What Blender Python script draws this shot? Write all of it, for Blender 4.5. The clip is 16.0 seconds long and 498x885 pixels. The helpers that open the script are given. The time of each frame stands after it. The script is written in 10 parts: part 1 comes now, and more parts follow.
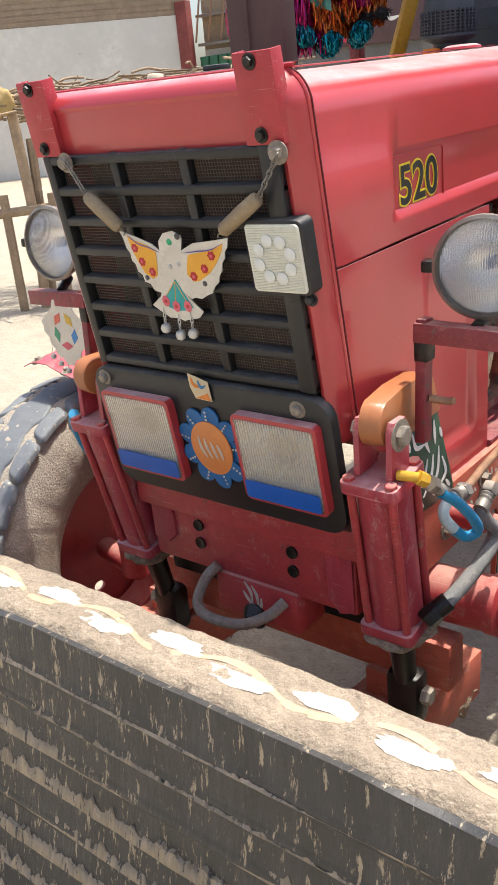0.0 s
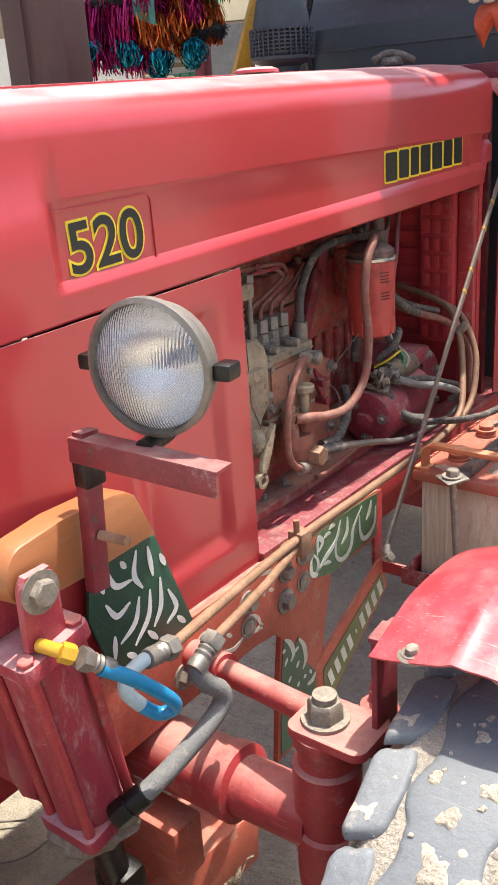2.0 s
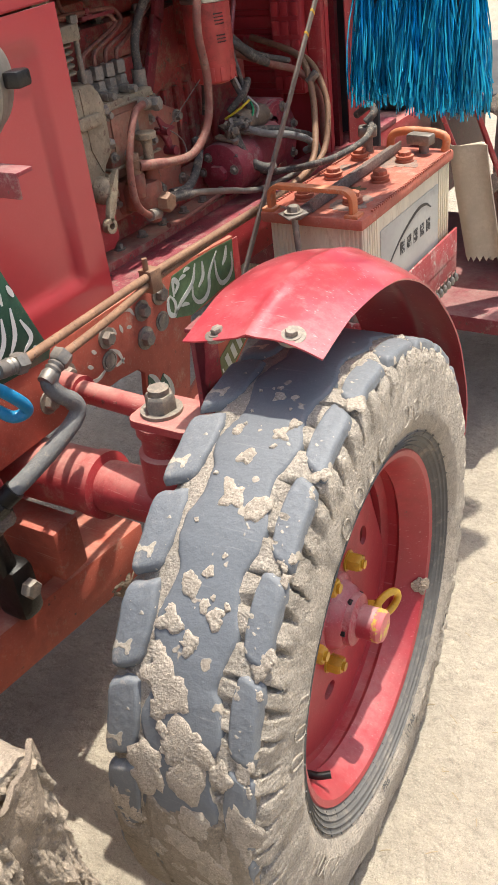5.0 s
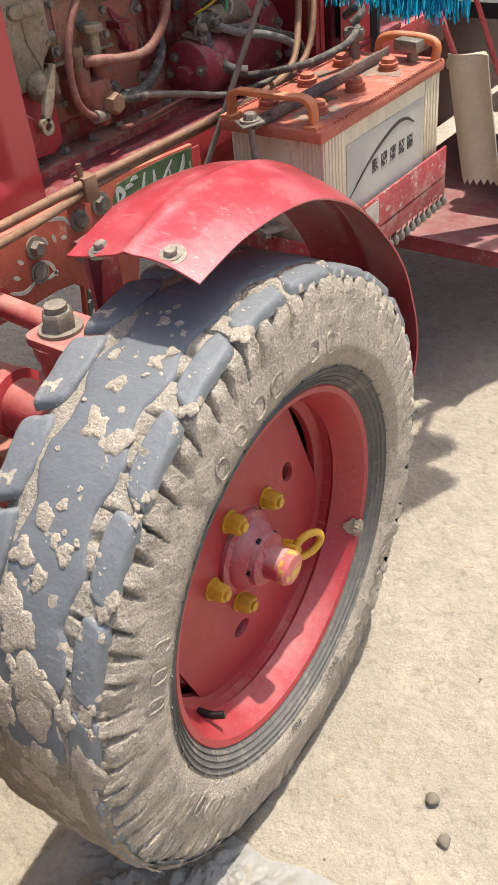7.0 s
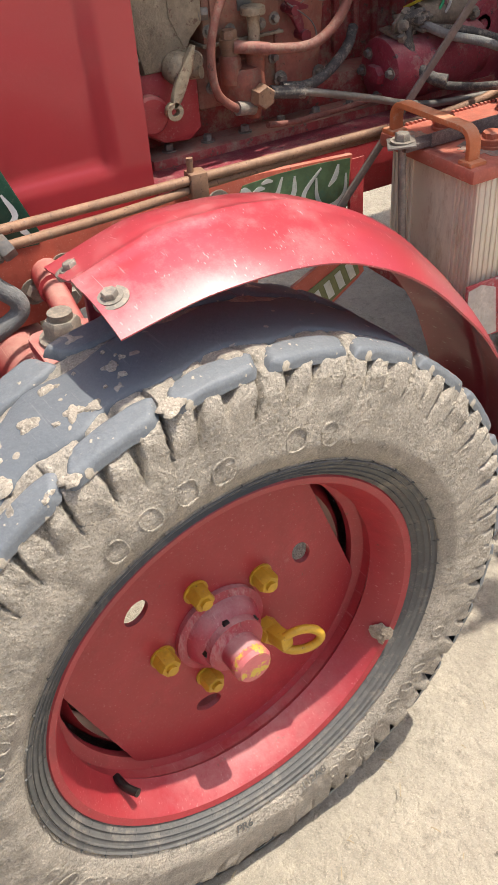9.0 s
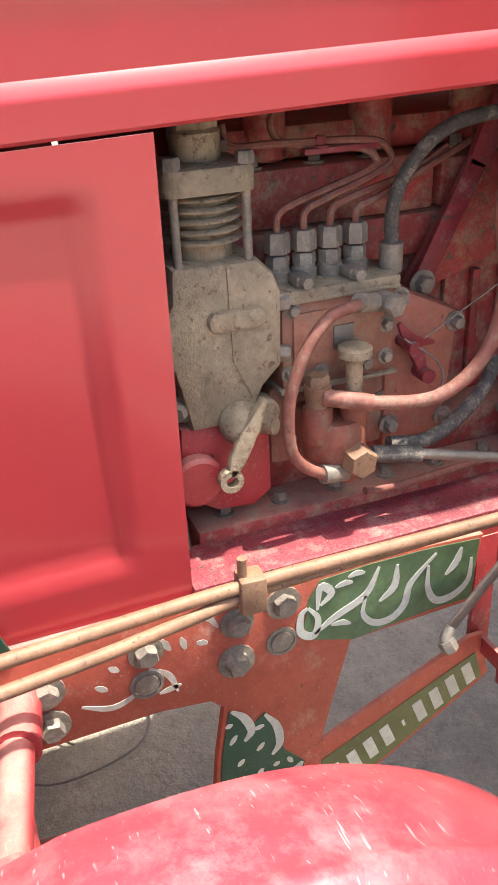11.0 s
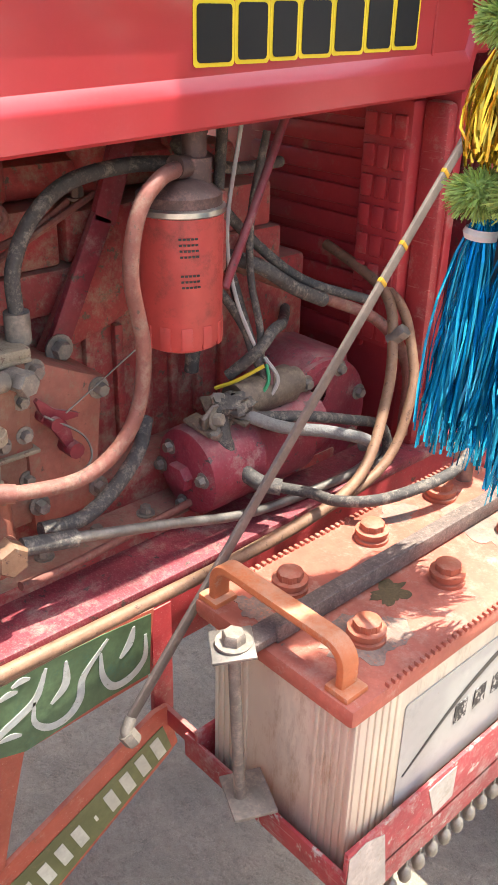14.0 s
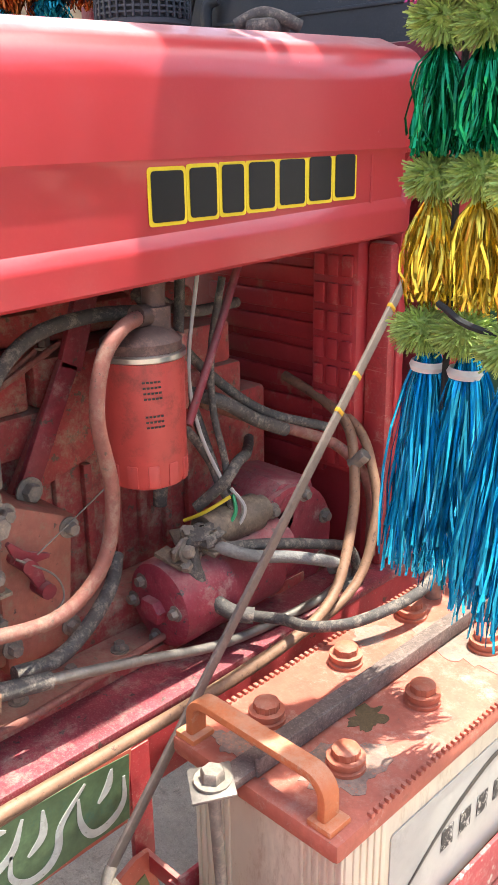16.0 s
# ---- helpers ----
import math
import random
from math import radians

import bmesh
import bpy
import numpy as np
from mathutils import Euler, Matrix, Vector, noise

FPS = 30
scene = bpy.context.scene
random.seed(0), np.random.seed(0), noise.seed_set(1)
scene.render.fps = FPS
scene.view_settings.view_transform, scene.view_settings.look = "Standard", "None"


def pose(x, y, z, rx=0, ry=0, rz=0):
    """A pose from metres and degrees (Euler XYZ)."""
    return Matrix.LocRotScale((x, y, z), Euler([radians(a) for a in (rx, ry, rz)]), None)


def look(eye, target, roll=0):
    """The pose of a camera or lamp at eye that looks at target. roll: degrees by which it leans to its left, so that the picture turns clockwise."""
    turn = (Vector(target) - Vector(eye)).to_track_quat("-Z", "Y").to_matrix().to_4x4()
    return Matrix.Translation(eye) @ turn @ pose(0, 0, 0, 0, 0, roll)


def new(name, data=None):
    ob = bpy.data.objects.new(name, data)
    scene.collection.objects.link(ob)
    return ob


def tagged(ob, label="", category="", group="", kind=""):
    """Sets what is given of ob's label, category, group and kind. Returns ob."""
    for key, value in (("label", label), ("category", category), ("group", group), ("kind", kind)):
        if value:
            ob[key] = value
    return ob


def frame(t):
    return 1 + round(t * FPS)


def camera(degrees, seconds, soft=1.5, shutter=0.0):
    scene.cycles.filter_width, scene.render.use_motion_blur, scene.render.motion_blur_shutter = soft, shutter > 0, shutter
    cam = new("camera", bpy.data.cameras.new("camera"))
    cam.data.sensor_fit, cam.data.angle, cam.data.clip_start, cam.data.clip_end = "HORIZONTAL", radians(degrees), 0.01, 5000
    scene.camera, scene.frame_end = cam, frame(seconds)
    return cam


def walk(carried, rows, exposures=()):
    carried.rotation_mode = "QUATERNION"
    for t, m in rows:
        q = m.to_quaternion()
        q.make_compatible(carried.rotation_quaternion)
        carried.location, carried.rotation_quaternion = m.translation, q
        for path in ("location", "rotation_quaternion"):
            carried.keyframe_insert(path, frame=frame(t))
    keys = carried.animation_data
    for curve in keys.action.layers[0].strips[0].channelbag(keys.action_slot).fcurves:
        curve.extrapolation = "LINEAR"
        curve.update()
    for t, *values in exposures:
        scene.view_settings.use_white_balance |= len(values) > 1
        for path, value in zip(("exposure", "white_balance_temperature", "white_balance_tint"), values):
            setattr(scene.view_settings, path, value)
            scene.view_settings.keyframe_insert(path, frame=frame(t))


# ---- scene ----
cam = camera(31.8, 16.0)
PATH = [
    (0, (1.168, -0.959, 1.795), (-0.041, 0.453, 1.058), -5.8),
    (0.5, (1.268, -0.796, 1.783), (-0.035, 0.54, 1.063), -6.5),
    (1, (1.271, -0.58, 1.794), (-0.027, 0.793, 1.137), -2.0),
    (1.5, (1.261, -0.387, 1.773), (0.032, 1.045, 1.111), -2.9),
    (2, (1.278, -0.313, 1.774), (0.114, 1.153, 1.068), -3.9),
    (2.5, (1.298, -0.317, 1.773), (0.243, 1.228, 1.064), -3.7),
    (3, (1.319, -0.347, 1.77), (0.323, 1.243, 1.075), -3.8),
    (3.5, (1.347, -0.368, 1.758), (0.411, 1.255, 1.058), -4.9),
    (4, (1.37, -0.377, 1.711), (0.488, 1.206, 0.866), -5.1),
    (4.2, (1.4, -0.381, 1.695), (0.518, 1.156, 0.766), -4.8),
    (6.3, (1.676, -0.41, 1.629), (0.583, 0.81, 0.481), -13.2),
    (6.5, (1.679, -0.358, 1.615), (0.622, 0.862, 0.435), -12.7),
    (7, (1.678, -0.205, 1.615), (0.666, 1.015, 0.396), -6.4),
    (7.5, (1.682, -0.092, 1.591), (0.493, 0.939, 0.357), -8.0),
    (8, (1.819, 0.054, 1.592), (0.47, 0.877, 0.365), -6.9),
    (8.5, (1.89, 0.161, 1.586), (0.468, 0.848, 0.359), -8.3),
    (9, (1.783, 0.27, 1.583), (0.381, 0.999, 0.357), -4.4),
    (9.5, (1.56, 0.367, 1.625), (0.088, 1.134, 0.51), 1.9),
    (9.7, (1.501, 0.39, 1.646), (-0.032, 1.098, 0.574), 1.3),
    (11.8, (1.149, 0.701, 1.651), (-0.525, 1.395, 0.804), -2.9),
    (12, (1.145, 0.701, 1.66), (-0.494, 1.459, 0.8), -2.2),
    (12.5, (1.139, 0.701, 1.668), (-0.393, 1.635, 0.785), -1.2),
    (13, (1.139, 0.706, 1.66), (-0.271, 1.807, 0.766), -0.4),
    (13.5, (1.139, 0.735, 1.678), (-0.156, 1.943, 0.75), 0.8),
    (14, (1.136, 0.735, 1.689), (-0.159, 1.95, 0.77), 1.4),
    (14.5, (1.149, 0.729, 1.745), (-0.177, 2.042, 1.025), 0.9),
    (15, (1.157, 0.723, 1.754), (-0.183, 2.076, 1.142), -0.3),
    (15.5, (1.155, 0.714, 1.753), (-0.195, 2.059, 1.144), -0.8),
    (16, (1.158, 0.724, 1.715), (-0.173, 2.06, 1.048), -0.8),
]
EXPOSURE = [(0, 0.84), (0.5, 0.84), (1.5, 1.08), (2, 1.13), (3.2, 1.13), (3.6, 1.06), (4.1, 0.92), (6.3, 0.67), (8, 0.62), (9, 0.63), (9.6, 0.66), (9.7, 0.7), (11.8, 1.8), (13, 1.8), (14.5, 1.7), (16, 1.7)]
walk(cam, [(t, look(eye, target, roll)) for t, eye, target, roll in PATH], EXPOSURE)

# ---- world, sun, exposure ----
SUN_DIR = Vector((0.1, 0.26, 1.0)).normalized()
world = bpy.data.worlds.new("sky")
scene.world = world
world.use_nodes = True
sky = world.node_tree.nodes.new("ShaderNodeTexSky")
sky.sky_type, sky.sun_disc = "NISHITA", False
sky.sun_elevation = math.asin(SUN_DIR.z)
sky.sun_rotation = math.atan2(SUN_DIR.x, SUN_DIR.y)
sky.dust_density = 4.0
world.node_tree.nodes["Background"].inputs[1].default_value = 0.15
world.node_tree.links.new(sky.outputs[0], world.node_tree.nodes["Background"].inputs[0])
sun = new("sun", bpy.data.lights.new("sun", "SUN"))
sun.data.energy, sun.data.angle, sun.data.color = 3.7, radians(0.55), (1.0, 0.94, 0.84)
sun.rotation_mode = "QUATERNION"
sun.rotation_quaternion = SUN_DIR.to_track_quat("Z", "Y")


# ---- materials ----
def mat(name, col, rough=0.5, metal=0.0, var=0.25, scale=9.0, dust=0.0, dust_light_col=(0.42, 0.36, 0.28), bump=0.15, bump_scale=60.0,
        chips=0.0, chip_col=(0.09, 0.06, 0.045), coat=0.0, up_dust_light=0.0, up_from=0.4, alpha_random=0.0, stretch=(1, 1, 1), grit=None, scratch=0.0, relief=0.004, blobs=None, speckle=0.0):
    """A worn surface: colour that varies at two scales, dust in patches, dust and painted brightness on upward faces,
    chips, fine relief.
    """
    m = bpy.data.materials.new(name)
    m.use_nodes = True
    nt, ns, ln = m.node_tree, m.node_tree.nodes, m.node_tree.links.new
    bsdf = ns["Principled BSDF"]
    co = ns.new("ShaderNodeTexCoord")
    mp = ns.new("ShaderNodeMapping")
    mp.inputs["Scale"].default_value = stretch
    ln(co.outputs["Object"], mp.inputs["Vector"])

    def noise_node(s, detail=5.0, rough_=0.6):
        n = ns.new("ShaderNodeTexNoise")
        n.inputs["Scale"].default_value, n.inputs["Detail"].default_value, n.inputs["Roughness"].default_value = s, detail, rough_
        ln(mp.outputs[0], n.inputs["Vector"])
        return n.outputs["Fac"]

    def ramp(fac, a, b):
        r = ns.new("ShaderNodeMapRange")
        r.inputs["From Min"].default_value, r.inputs["From Max"].default_value = a, b
        ln(fac, r.inputs["Value"])
        return r.outputs["Result"]

    def mixc(fac, a, b):
        x = ns.new("ShaderNodeMix")
        x.data_type = "RGBA"
        for sock, v in ((x.inputs[0], fac), (x.inputs[6], a), (x.inputs[7], b)):
            if isinstance(v, bpy.types.NodeSocket):
                ln(v, sock)
            else:
                sock.default_value = v
        return x.outputs[2]

    def rgba(c, k=1.0):
        return (min(1, c[0] * k), min(1, c[1] * k), min(1, c[2] * k), 1)

    big, small = noise_node(scale), noise_node(scale * 7, 3.0)
    color = mixc(ramp(big, 0.3, 0.7), rgba(col, 1 - var), rgba(col, 1 + var))
    color = mixc(ramp(small, 0.35, 0.75), color, rgba(col, 1 - var * 0.6))
    if alpha_random:
        info = ns.new("ShaderNodeNewGeometry")
        hsv = ns.new("ShaderNodeHueSaturation")
        ln(ramp(info.outputs["Random Per Island"], -0.01, 1.0), hsv.inputs["Value"])
        r = ns.new("ShaderNodeMapRange")
        r.inputs["To Min"].default_value, r.inputs["To Max"].default_value = 1 - alpha_random, 1 + alpha_random
        ln(info.outputs["Random Per Island"], r.inputs["Value"])
        ln(r.outputs["Result"], hsv.inputs["Value"])
        ln(color, hsv.inputs["Color"])
        color = hsv.outputs["Color"]
    rough_out = None
    if chips:
        cn = noise_node(scale * 6.0, 9.0, 0.74)
        color = mixc(ramp(cn, 0.68 - chips * 0.2, 0.715 - chips * 0.2), color, rgba(chip_col))
    if dust or up_dust_light:
        dn = noise_node(scale * 2.4, 10.0, 0.8)
        fac = ramp(dn, 0.67 - dust * 0.38, 0.8 - dust * 0.32)
        if up_dust_light:
            g = ns.new("ShaderNodeNewGeometry")
            sx = ns.new("ShaderNodeSeparateXYZ")
            ln(g.outputs["Normal"], sx.inputs[0])
            up = ramp(sx.outputs["Z"], up_from, min(0.999, up_from + 0.5))
            mul = ns.new("ShaderNodeMath")
            mul.operation = "MULTIPLY"
            ln(up, mul.inputs[0])
            ln(ramp(noise_node(scale * 1.7, 9.0, 0.8), 0.62 - up_dust_light * 0.5, 0.8 - up_dust_light * 0.2), mul.inputs[1])
            mx = ns.new("ShaderNodeMath")
            mx.operation = "MAXIMUM"
            ln(mul.outputs[0], mx.inputs[0])
            ln(fac, mx.inputs[1])
            fac = mx.outputs[0]
        lim = ns.new("ShaderNodeMath")
        lim.operation = "MULTIPLY"
        ln(fac, lim.inputs[0])
        lim.inputs[1].default_value = 0.85
        color = mixc(lim.outputs[0], color, rgba(dust_light_col))
        rr = ns.new("ShaderNodeMapRange")
        rr.inputs["To Min"].default_value, rr.inputs["To Max"].default_value = rough, 0.92
        ln(lim.outputs[0], rr.inputs["Value"])
        rough_out = rr.outputs["Result"]
    grit = (0.4 if dust else 0.0) if grit is None else grit
    if grit:
        patchy = noise_node(scale * 2.3, 2.0)
        light, dark = noise_node(230.0, 3.0, 0.6), noise_node(38.0, 8.0, 0.75)
        for fac, lo, hi, tone, much in ((light, 0.5, 0.75, rgba(dust_light_col, 1.1), 0.3), (dark, 0.5, 0.72, rgba(col, 0.3), 0.75)):
            g = ns.new("ShaderNodeMath")
            g.operation = "MULTIPLY"
            ln(ramp(fac, lo, hi), g.inputs[0])
            ln(ramp(patchy, 0.35, 0.65), g.inputs[1])
            k = ns.new("ShaderNodeMath")
            k.operation = "MULTIPLY"
            ln(g.outputs[0], k.inputs[0])
            k.inputs[1].default_value = grit * much
            color = mixc(k.outputs[0], color, tone)
    if speckle:
        for n_scale, lo, hi, tone in ((420.0, 0.54, 0.66, rgba(col, 0.35)), (330.0, 0.56, 0.68, rgba(dust_light_col, 1.45)), (150.0, 0.6, 0.68, rgba(col, 0.4))):
            k = ns.new("ShaderNodeMath")
            k.operation = "MULTIPLY"
            ln(ramp(noise_node(n_scale, 2.0, 0.6), lo, hi), k.inputs[0])
            k.inputs[1].default_value = speckle
            color = mixc(k.outputs[0], color, tone)
    blob_fac = None
    if blobs:
        b_scale, b_level, b_col = blobs
        spots = noise_node(b_scale, 2.0, 0.45)
        dots = noise_node(b_scale * 3.2, 1.0, 0.4)
        mx = ns.new("ShaderNodeMath")
        mx.operation = "MAXIMUM"
        ln(ramp(spots, b_level, b_level + 0.018), mx.inputs[0])
        ln(ramp(dots, b_level + 0.1, b_level + 0.12), mx.inputs[1])
        blob_fac = mx.outputs[0]
        fleck = mixc(ramp(noise_node(190.0, 4.0, 0.7), 0.38, 0.62), rgba(b_col, 0.72), rgba(b_col, 1.12))
        color = mixc(blob_fac, color, fleck)
    if scratch:
        for turn, s in ((0.5, 5.0), (-0.7, 6.0), (1.6, 7.0)):
            m2 = ns.new("ShaderNodeMapping")
            m2.inputs["Rotation"].default_value = (turn * 0.4, turn * 0.3, turn)
            m2.inputs["Scale"].default_value = (s, s * 26, s * 26)
            ln(co.outputs["Object"], m2.inputs["Vector"])
            n = ns.new("ShaderNodeTexNoise")
            n.inputs["Scale"].default_value, n.inputs["Detail"].default_value = 1.6, 1.0
            ln(m2.outputs[0], n.inputs["Vector"])
            k = ns.new("ShaderNodeMath")
            k.operation = "MULTIPLY"
            ln(ramp(n.outputs["Fac"], 0.72, 0.77), k.inputs[0])
            k.inputs[1].default_value = scratch
            color = mixc(k.outputs[0], color, rgba(dust_light_col, 1.3))
    ln(color, bsdf.inputs["Base Color"])
    if rough_out:
        ln(rough_out, bsdf.inputs["Roughness"])
    else:
        rr = ns.new("ShaderNodeMapRange")
        rr.inputs["To Min"].default_value, rr.inputs["To Max"].default_value = rough * 0.8, min(1, rough * 1.25)
        ln(small, rr.inputs["Value"])
        ln(rr.outputs["Result"], bsdf.inputs["Roughness"])
    bsdf.inputs["Metallic"].default_value = metal
    bsdf.inputs["Coat Weight"].default_value = coat
    bsdf.inputs["Coat Roughness"].default_value = 0.12
    if bump:
        b = ns.new("ShaderNodeBump")
        b.inputs["Strength"].default_value, b.inputs["Distance"].default_value = bump, relief
        height = noise_node(bump_scale, 6.0, 0.65)
        if blob_fac:
            hm = ns.new("ShaderNodeMath")
            hm.operation = "MULTIPLY_ADD"
            ln(blob_fac, hm.inputs[0])
            hm.inputs[1].default_value = 0.6
            ln(height, hm.inputs[2])
            height = hm.outputs[0]
        ln(height, b.inputs["Height"])
        ln(b.outputs[0], bsdf.inputs["Normal"])
    return m


# the pale colour on level tops paints in the sky's reflection on the hood
RED = mat("red_paint", (0.42, 0.041, 0.047), 0.3, var=0.07, scale=3, dust=0.02, dust_light_col=(0.72, 0.56, 0.54), bump=0.016, bump_scale=14, coat=0.35, up_dust_light=0.7, grit=0.05, up_from=0.78)
RED_WORN = mat("red_worn_paint", (0.42, 0.045, 0.05), 0.45, var=0.22, scale=7, dust=0.28, dust_light_col=(0.5, 0.3, 0.24), bump=0.16, bump_scale=45, chips=0.3, chip_col=(0.11, 0.06, 0.045), up_dust_light=0.75, grit=0.6, scratch=0.3)
RED_OILY = mat("red_oily_paint", (0.38, 0.055, 0.05), 0.5, var=0.4, scale=9, dust=0.48, dust_light_col=(0.4, 0.3, 0.21), bump=0.35, bump_scale=45, chips=0.54, chip_col=(0.13, 0.085, 0.06), up_dust_light=0.7, grit=0.9)
# red made lighter in colour because little light reaches the firewall
RED_BAY = mat("brightened_bay_red_paint", (0.47, 0.045, 0.055), 0.45, var=0.15, scale=6, dust=0.3, dust_light_col=(0.42, 0.25, 0.2), bump=0.05, grit=0.2)
# maroon base carries the hood's shade on the ledge; grime and oil specks on top
LEDGE = mat("grimy_shaded_maroon_paint", (0.27, 0.036, 0.052), 0.55, var=0.3, scale=10, dust=0.42, dust_light_col=(0.4, 0.27, 0.22), bump=0.35, grit=1.0, chips=0.5, chip_col=(0.055, 0.042, 0.035), speckle=0.2)
RED_DARK = mat("dark_red_paint", (0.23, 0.026, 0.038), 0.48, var=0.35, scale=8, dust=0.3, dust_light_col=(0.36, 0.25, 0.21), bump=0.25, bump_scale=50, chips=0.45, up_dust_light=0.6, grit=0.6)
ORANGE_RED = mat("orange_primer_red", (0.46, 0.1, 0.06), 0.62, var=0.24, scale=6, dust=0.3, dust_light_col=(0.5, 0.3, 0.22), bump=0.2, chips=0.26, up_dust_light=0.5, grit=0.6, scratch=0.4)
FENDER = mat("scratched_red_fender", (0.44, 0.05, 0.064), 0.28, var=0.14, scale=4, dust=0.14, dust_light_col=(0.58, 0.27, 0.26), bump=0.05, bump_scale=16, chips=0.1, chip_col=(0.5, 0.3, 0.27), coat=0.6, up_dust_light=0.3, up_from=0.75, grit=0.25, scratch=0.55)
# pink on upward faces paints in the sunlit lower rim; patches elsewhere are dust
RIM_RED = mat("rim_red", (0.36, 0.03, 0.038), 0.4, var=0.18, scale=5, dust=0.14, dust_light_col=(0.5, 0.24, 0.22), bump=0.14, bump_scale=35, chips=0.2, chip_col=(0.13, 0.06, 0.045), up_dust_light=0.5, up_from=0.5, grit=0.4, scratch=0.3)
BLACK = mat("black_plastic", (0.014, 0.015, 0.016), 0.45, var=0.3, scale=12, dust=0.12, dust_light_col=(0.16, 0.15, 0.14), bump=0.08, up_dust_light=0.6, grit=0.15)
GREASE = mat("greasy_black_steel", (0.01, 0.009, 0.008), 0.35, metal=0.2, var=0.5, scale=30, bump=0.4, bump_scale=90)
MESH = mat("grille_mesh_wire", (0.1, 0.08, 0.07), 0.6, var=0.3, scale=30, dust=0.5, dust_light_col=(0.2, 0.17, 0.13), bump=0)
CORE = mat("radiator_core", (0.06, 0.028, 0.024), 0.7, var=0.4, scale=14, dust=0.3, dust_light_col=(0.12, 0.07, 0.06), bump=0.3, bump_scale=300)
TYRE = mat("dusty_tyre_rubber", (0.5, 0.44, 0.355), 0.95, var=0.22, scale=7, dust=0.5, dust_light_col=(0.68, 0.595, 0.48), bump=1.0, bump_scale=150, grit=1.0, chips=0.3, chip_col=(0.28, 0.245, 0.2), relief=0.012, speckle=0.42)
TREAD = mat("worn_tread_rubber", (0.155, 0.17, 0.183), 0.58, var=0.14, scale=2.6, dust=0.1, dust_light_col=(0.34, 0.32, 0.29), bump=0.3, bump_scale=90, grit=0.35, relief=0.006, blobs=(34.0, 0.68, (0.42, 0.36, 0.28)), speckle=0.06, scratch=0.15)
BLOCK = mat("worn_block_rubber", (0.165, 0.18, 0.193), 0.58, var=0.16, scale=5, dust=0.26, dust_light_col=(0.47, 0.41, 0.33), bump=0.35, bump_scale=90, grit=0.5, relief=0.006, blobs=(36.0, 0.64, (0.47, 0.41, 0.32)), speckle=0.06)
CYL_RED = mat("grimy_crimson_cylinder", (0.37, 0.04, 0.058), 0.36, var=0.22, scale=7, dust=0.34, dust_light_col=(0.52, 0.32, 0.3), bump=0.12, bump_scale=50, chips=0.24, chip_col=(0.1, 0.05, 0.045), up_dust_light=0.75, grit=0.6, scratch=0.35, stretch=(1.6, 1.6, 0.5))
BEAD = mat("bead_rubber", (0.12, 0.117, 0.108), 0.75, var=0.2, scale=9, dust=0.4, dust_light_col=(0.3, 0.26, 0.21), bump=0.4, bump_scale=120, grit=0.5)
STARTER = mat("dusty_crimson_paint", (0.31, 0.036, 0.056), 0.5, var=0.35, scale=9, dust=0.36, dust_light_col=(0.4, 0.27, 0.23), bump=0.3, chips=0.44, chip_col=(0.06, 0.05, 0.045), up_dust_light=0.5, grit=0.9)
LEAF_WHITE = mat("worn_white_leaf", (0.68, 0.63, 0.55), 0.85, var=0.2, scale=14, dust=0.5, dust_light_col=(0.54, 0.46, 0.36), bump=0.2, chips=0.3, chip_col=(0.46, 0.37, 0.28))
LIP = mat("dusty_slat_lip", (0.33, 0.275, 0.2), 0.85, var=0.35, scale=6, dust=0.4, dust_light_col=(0.46, 0.38, 0.28), bump=0.5, chips=0.62, chip_col=(0.065, 0.063, 0.06), stretch=(2.4, 1, 0.4), grit=0.6)
VINE = mat("vine_ochre", (0.5, 0.36, 0.24), 0.9, var=0.2, scale=14, dust=0.3, bump=0.2, chips=0.5, chip_col=(0.46, 0.38, 0.28))
STEEL = mat("weathered_steel", (0.26, 0.24, 0.21), 0.5, metal=0.6, var=0.3, scale=20, dust=0.34, dust_light_col=(0.42, 0.35, 0.27), bump=0.25, grit=0.5)
BOLT = mat("dirty_bolt_steel", (0.26, 0.23, 0.19), 0.6, metal=0.35, var=0.3, scale=30, dust=0.46, dust_light_col=(0.46, 0.385, 0.3), bump=0.4, grit=0.6)
OILY_BOLT = mat("oily_brown_steel", (0.17, 0.13, 0.095), 0.55, metal=0.15, var=0.4, scale=26, dust=0.4, dust_light_col=(0.33, 0.26, 0.18), bump=0.5, grit=0.9)
RUST = mat("rusty_pipe", (0.3, 0.17, 0.1), 0.6, metal=0.1, var=0.35, scale=18, dust=0.3, dust_light_col=(0.36, 0.27, 0.2), bump=0.3, chips=0.46, chip_col=(0.13, 0.07, 0.05), grit=0.7)
CHROME = mat("dull_plated_steel", (0.5, 0.49, 0.46), 0.3, metal=0.9, var=0.2, scale=16, dust=0.25, bump=0.05)
ALLOY = mat("grey_cast_alloy", (0.37, 0.3, 0.2), 0.65, metal=0.1, var=0.42, scale=12, dust=0.42, dust_light_col=(0.46, 0.36, 0.25), bump=0.7, bump_scale=140, chips=0.54, chip_col=(0.2, 0.125, 0.085), grit=1.25)
HOSE = mat("dusty_rubber_hose", (0.085, 0.078, 0.07), 0.78, var=0.3, scale=20, dust=0.44, dust_light_col=(0.38, 0.32, 0.25), bump=0.5, bump_scale=90, grit=0.7)
HOSE_RED = mat("oversprayed_hose", (0.26, 0.095, 0.07), 0.65, var=0.35, scale=12, dust=0.42, dust_light_col=(0.32, 0.22, 0.16), bump=0.25, bump_scale=90, grit=1.0, chips=0.46, chip_col=(0.11, 0.07, 0.05))
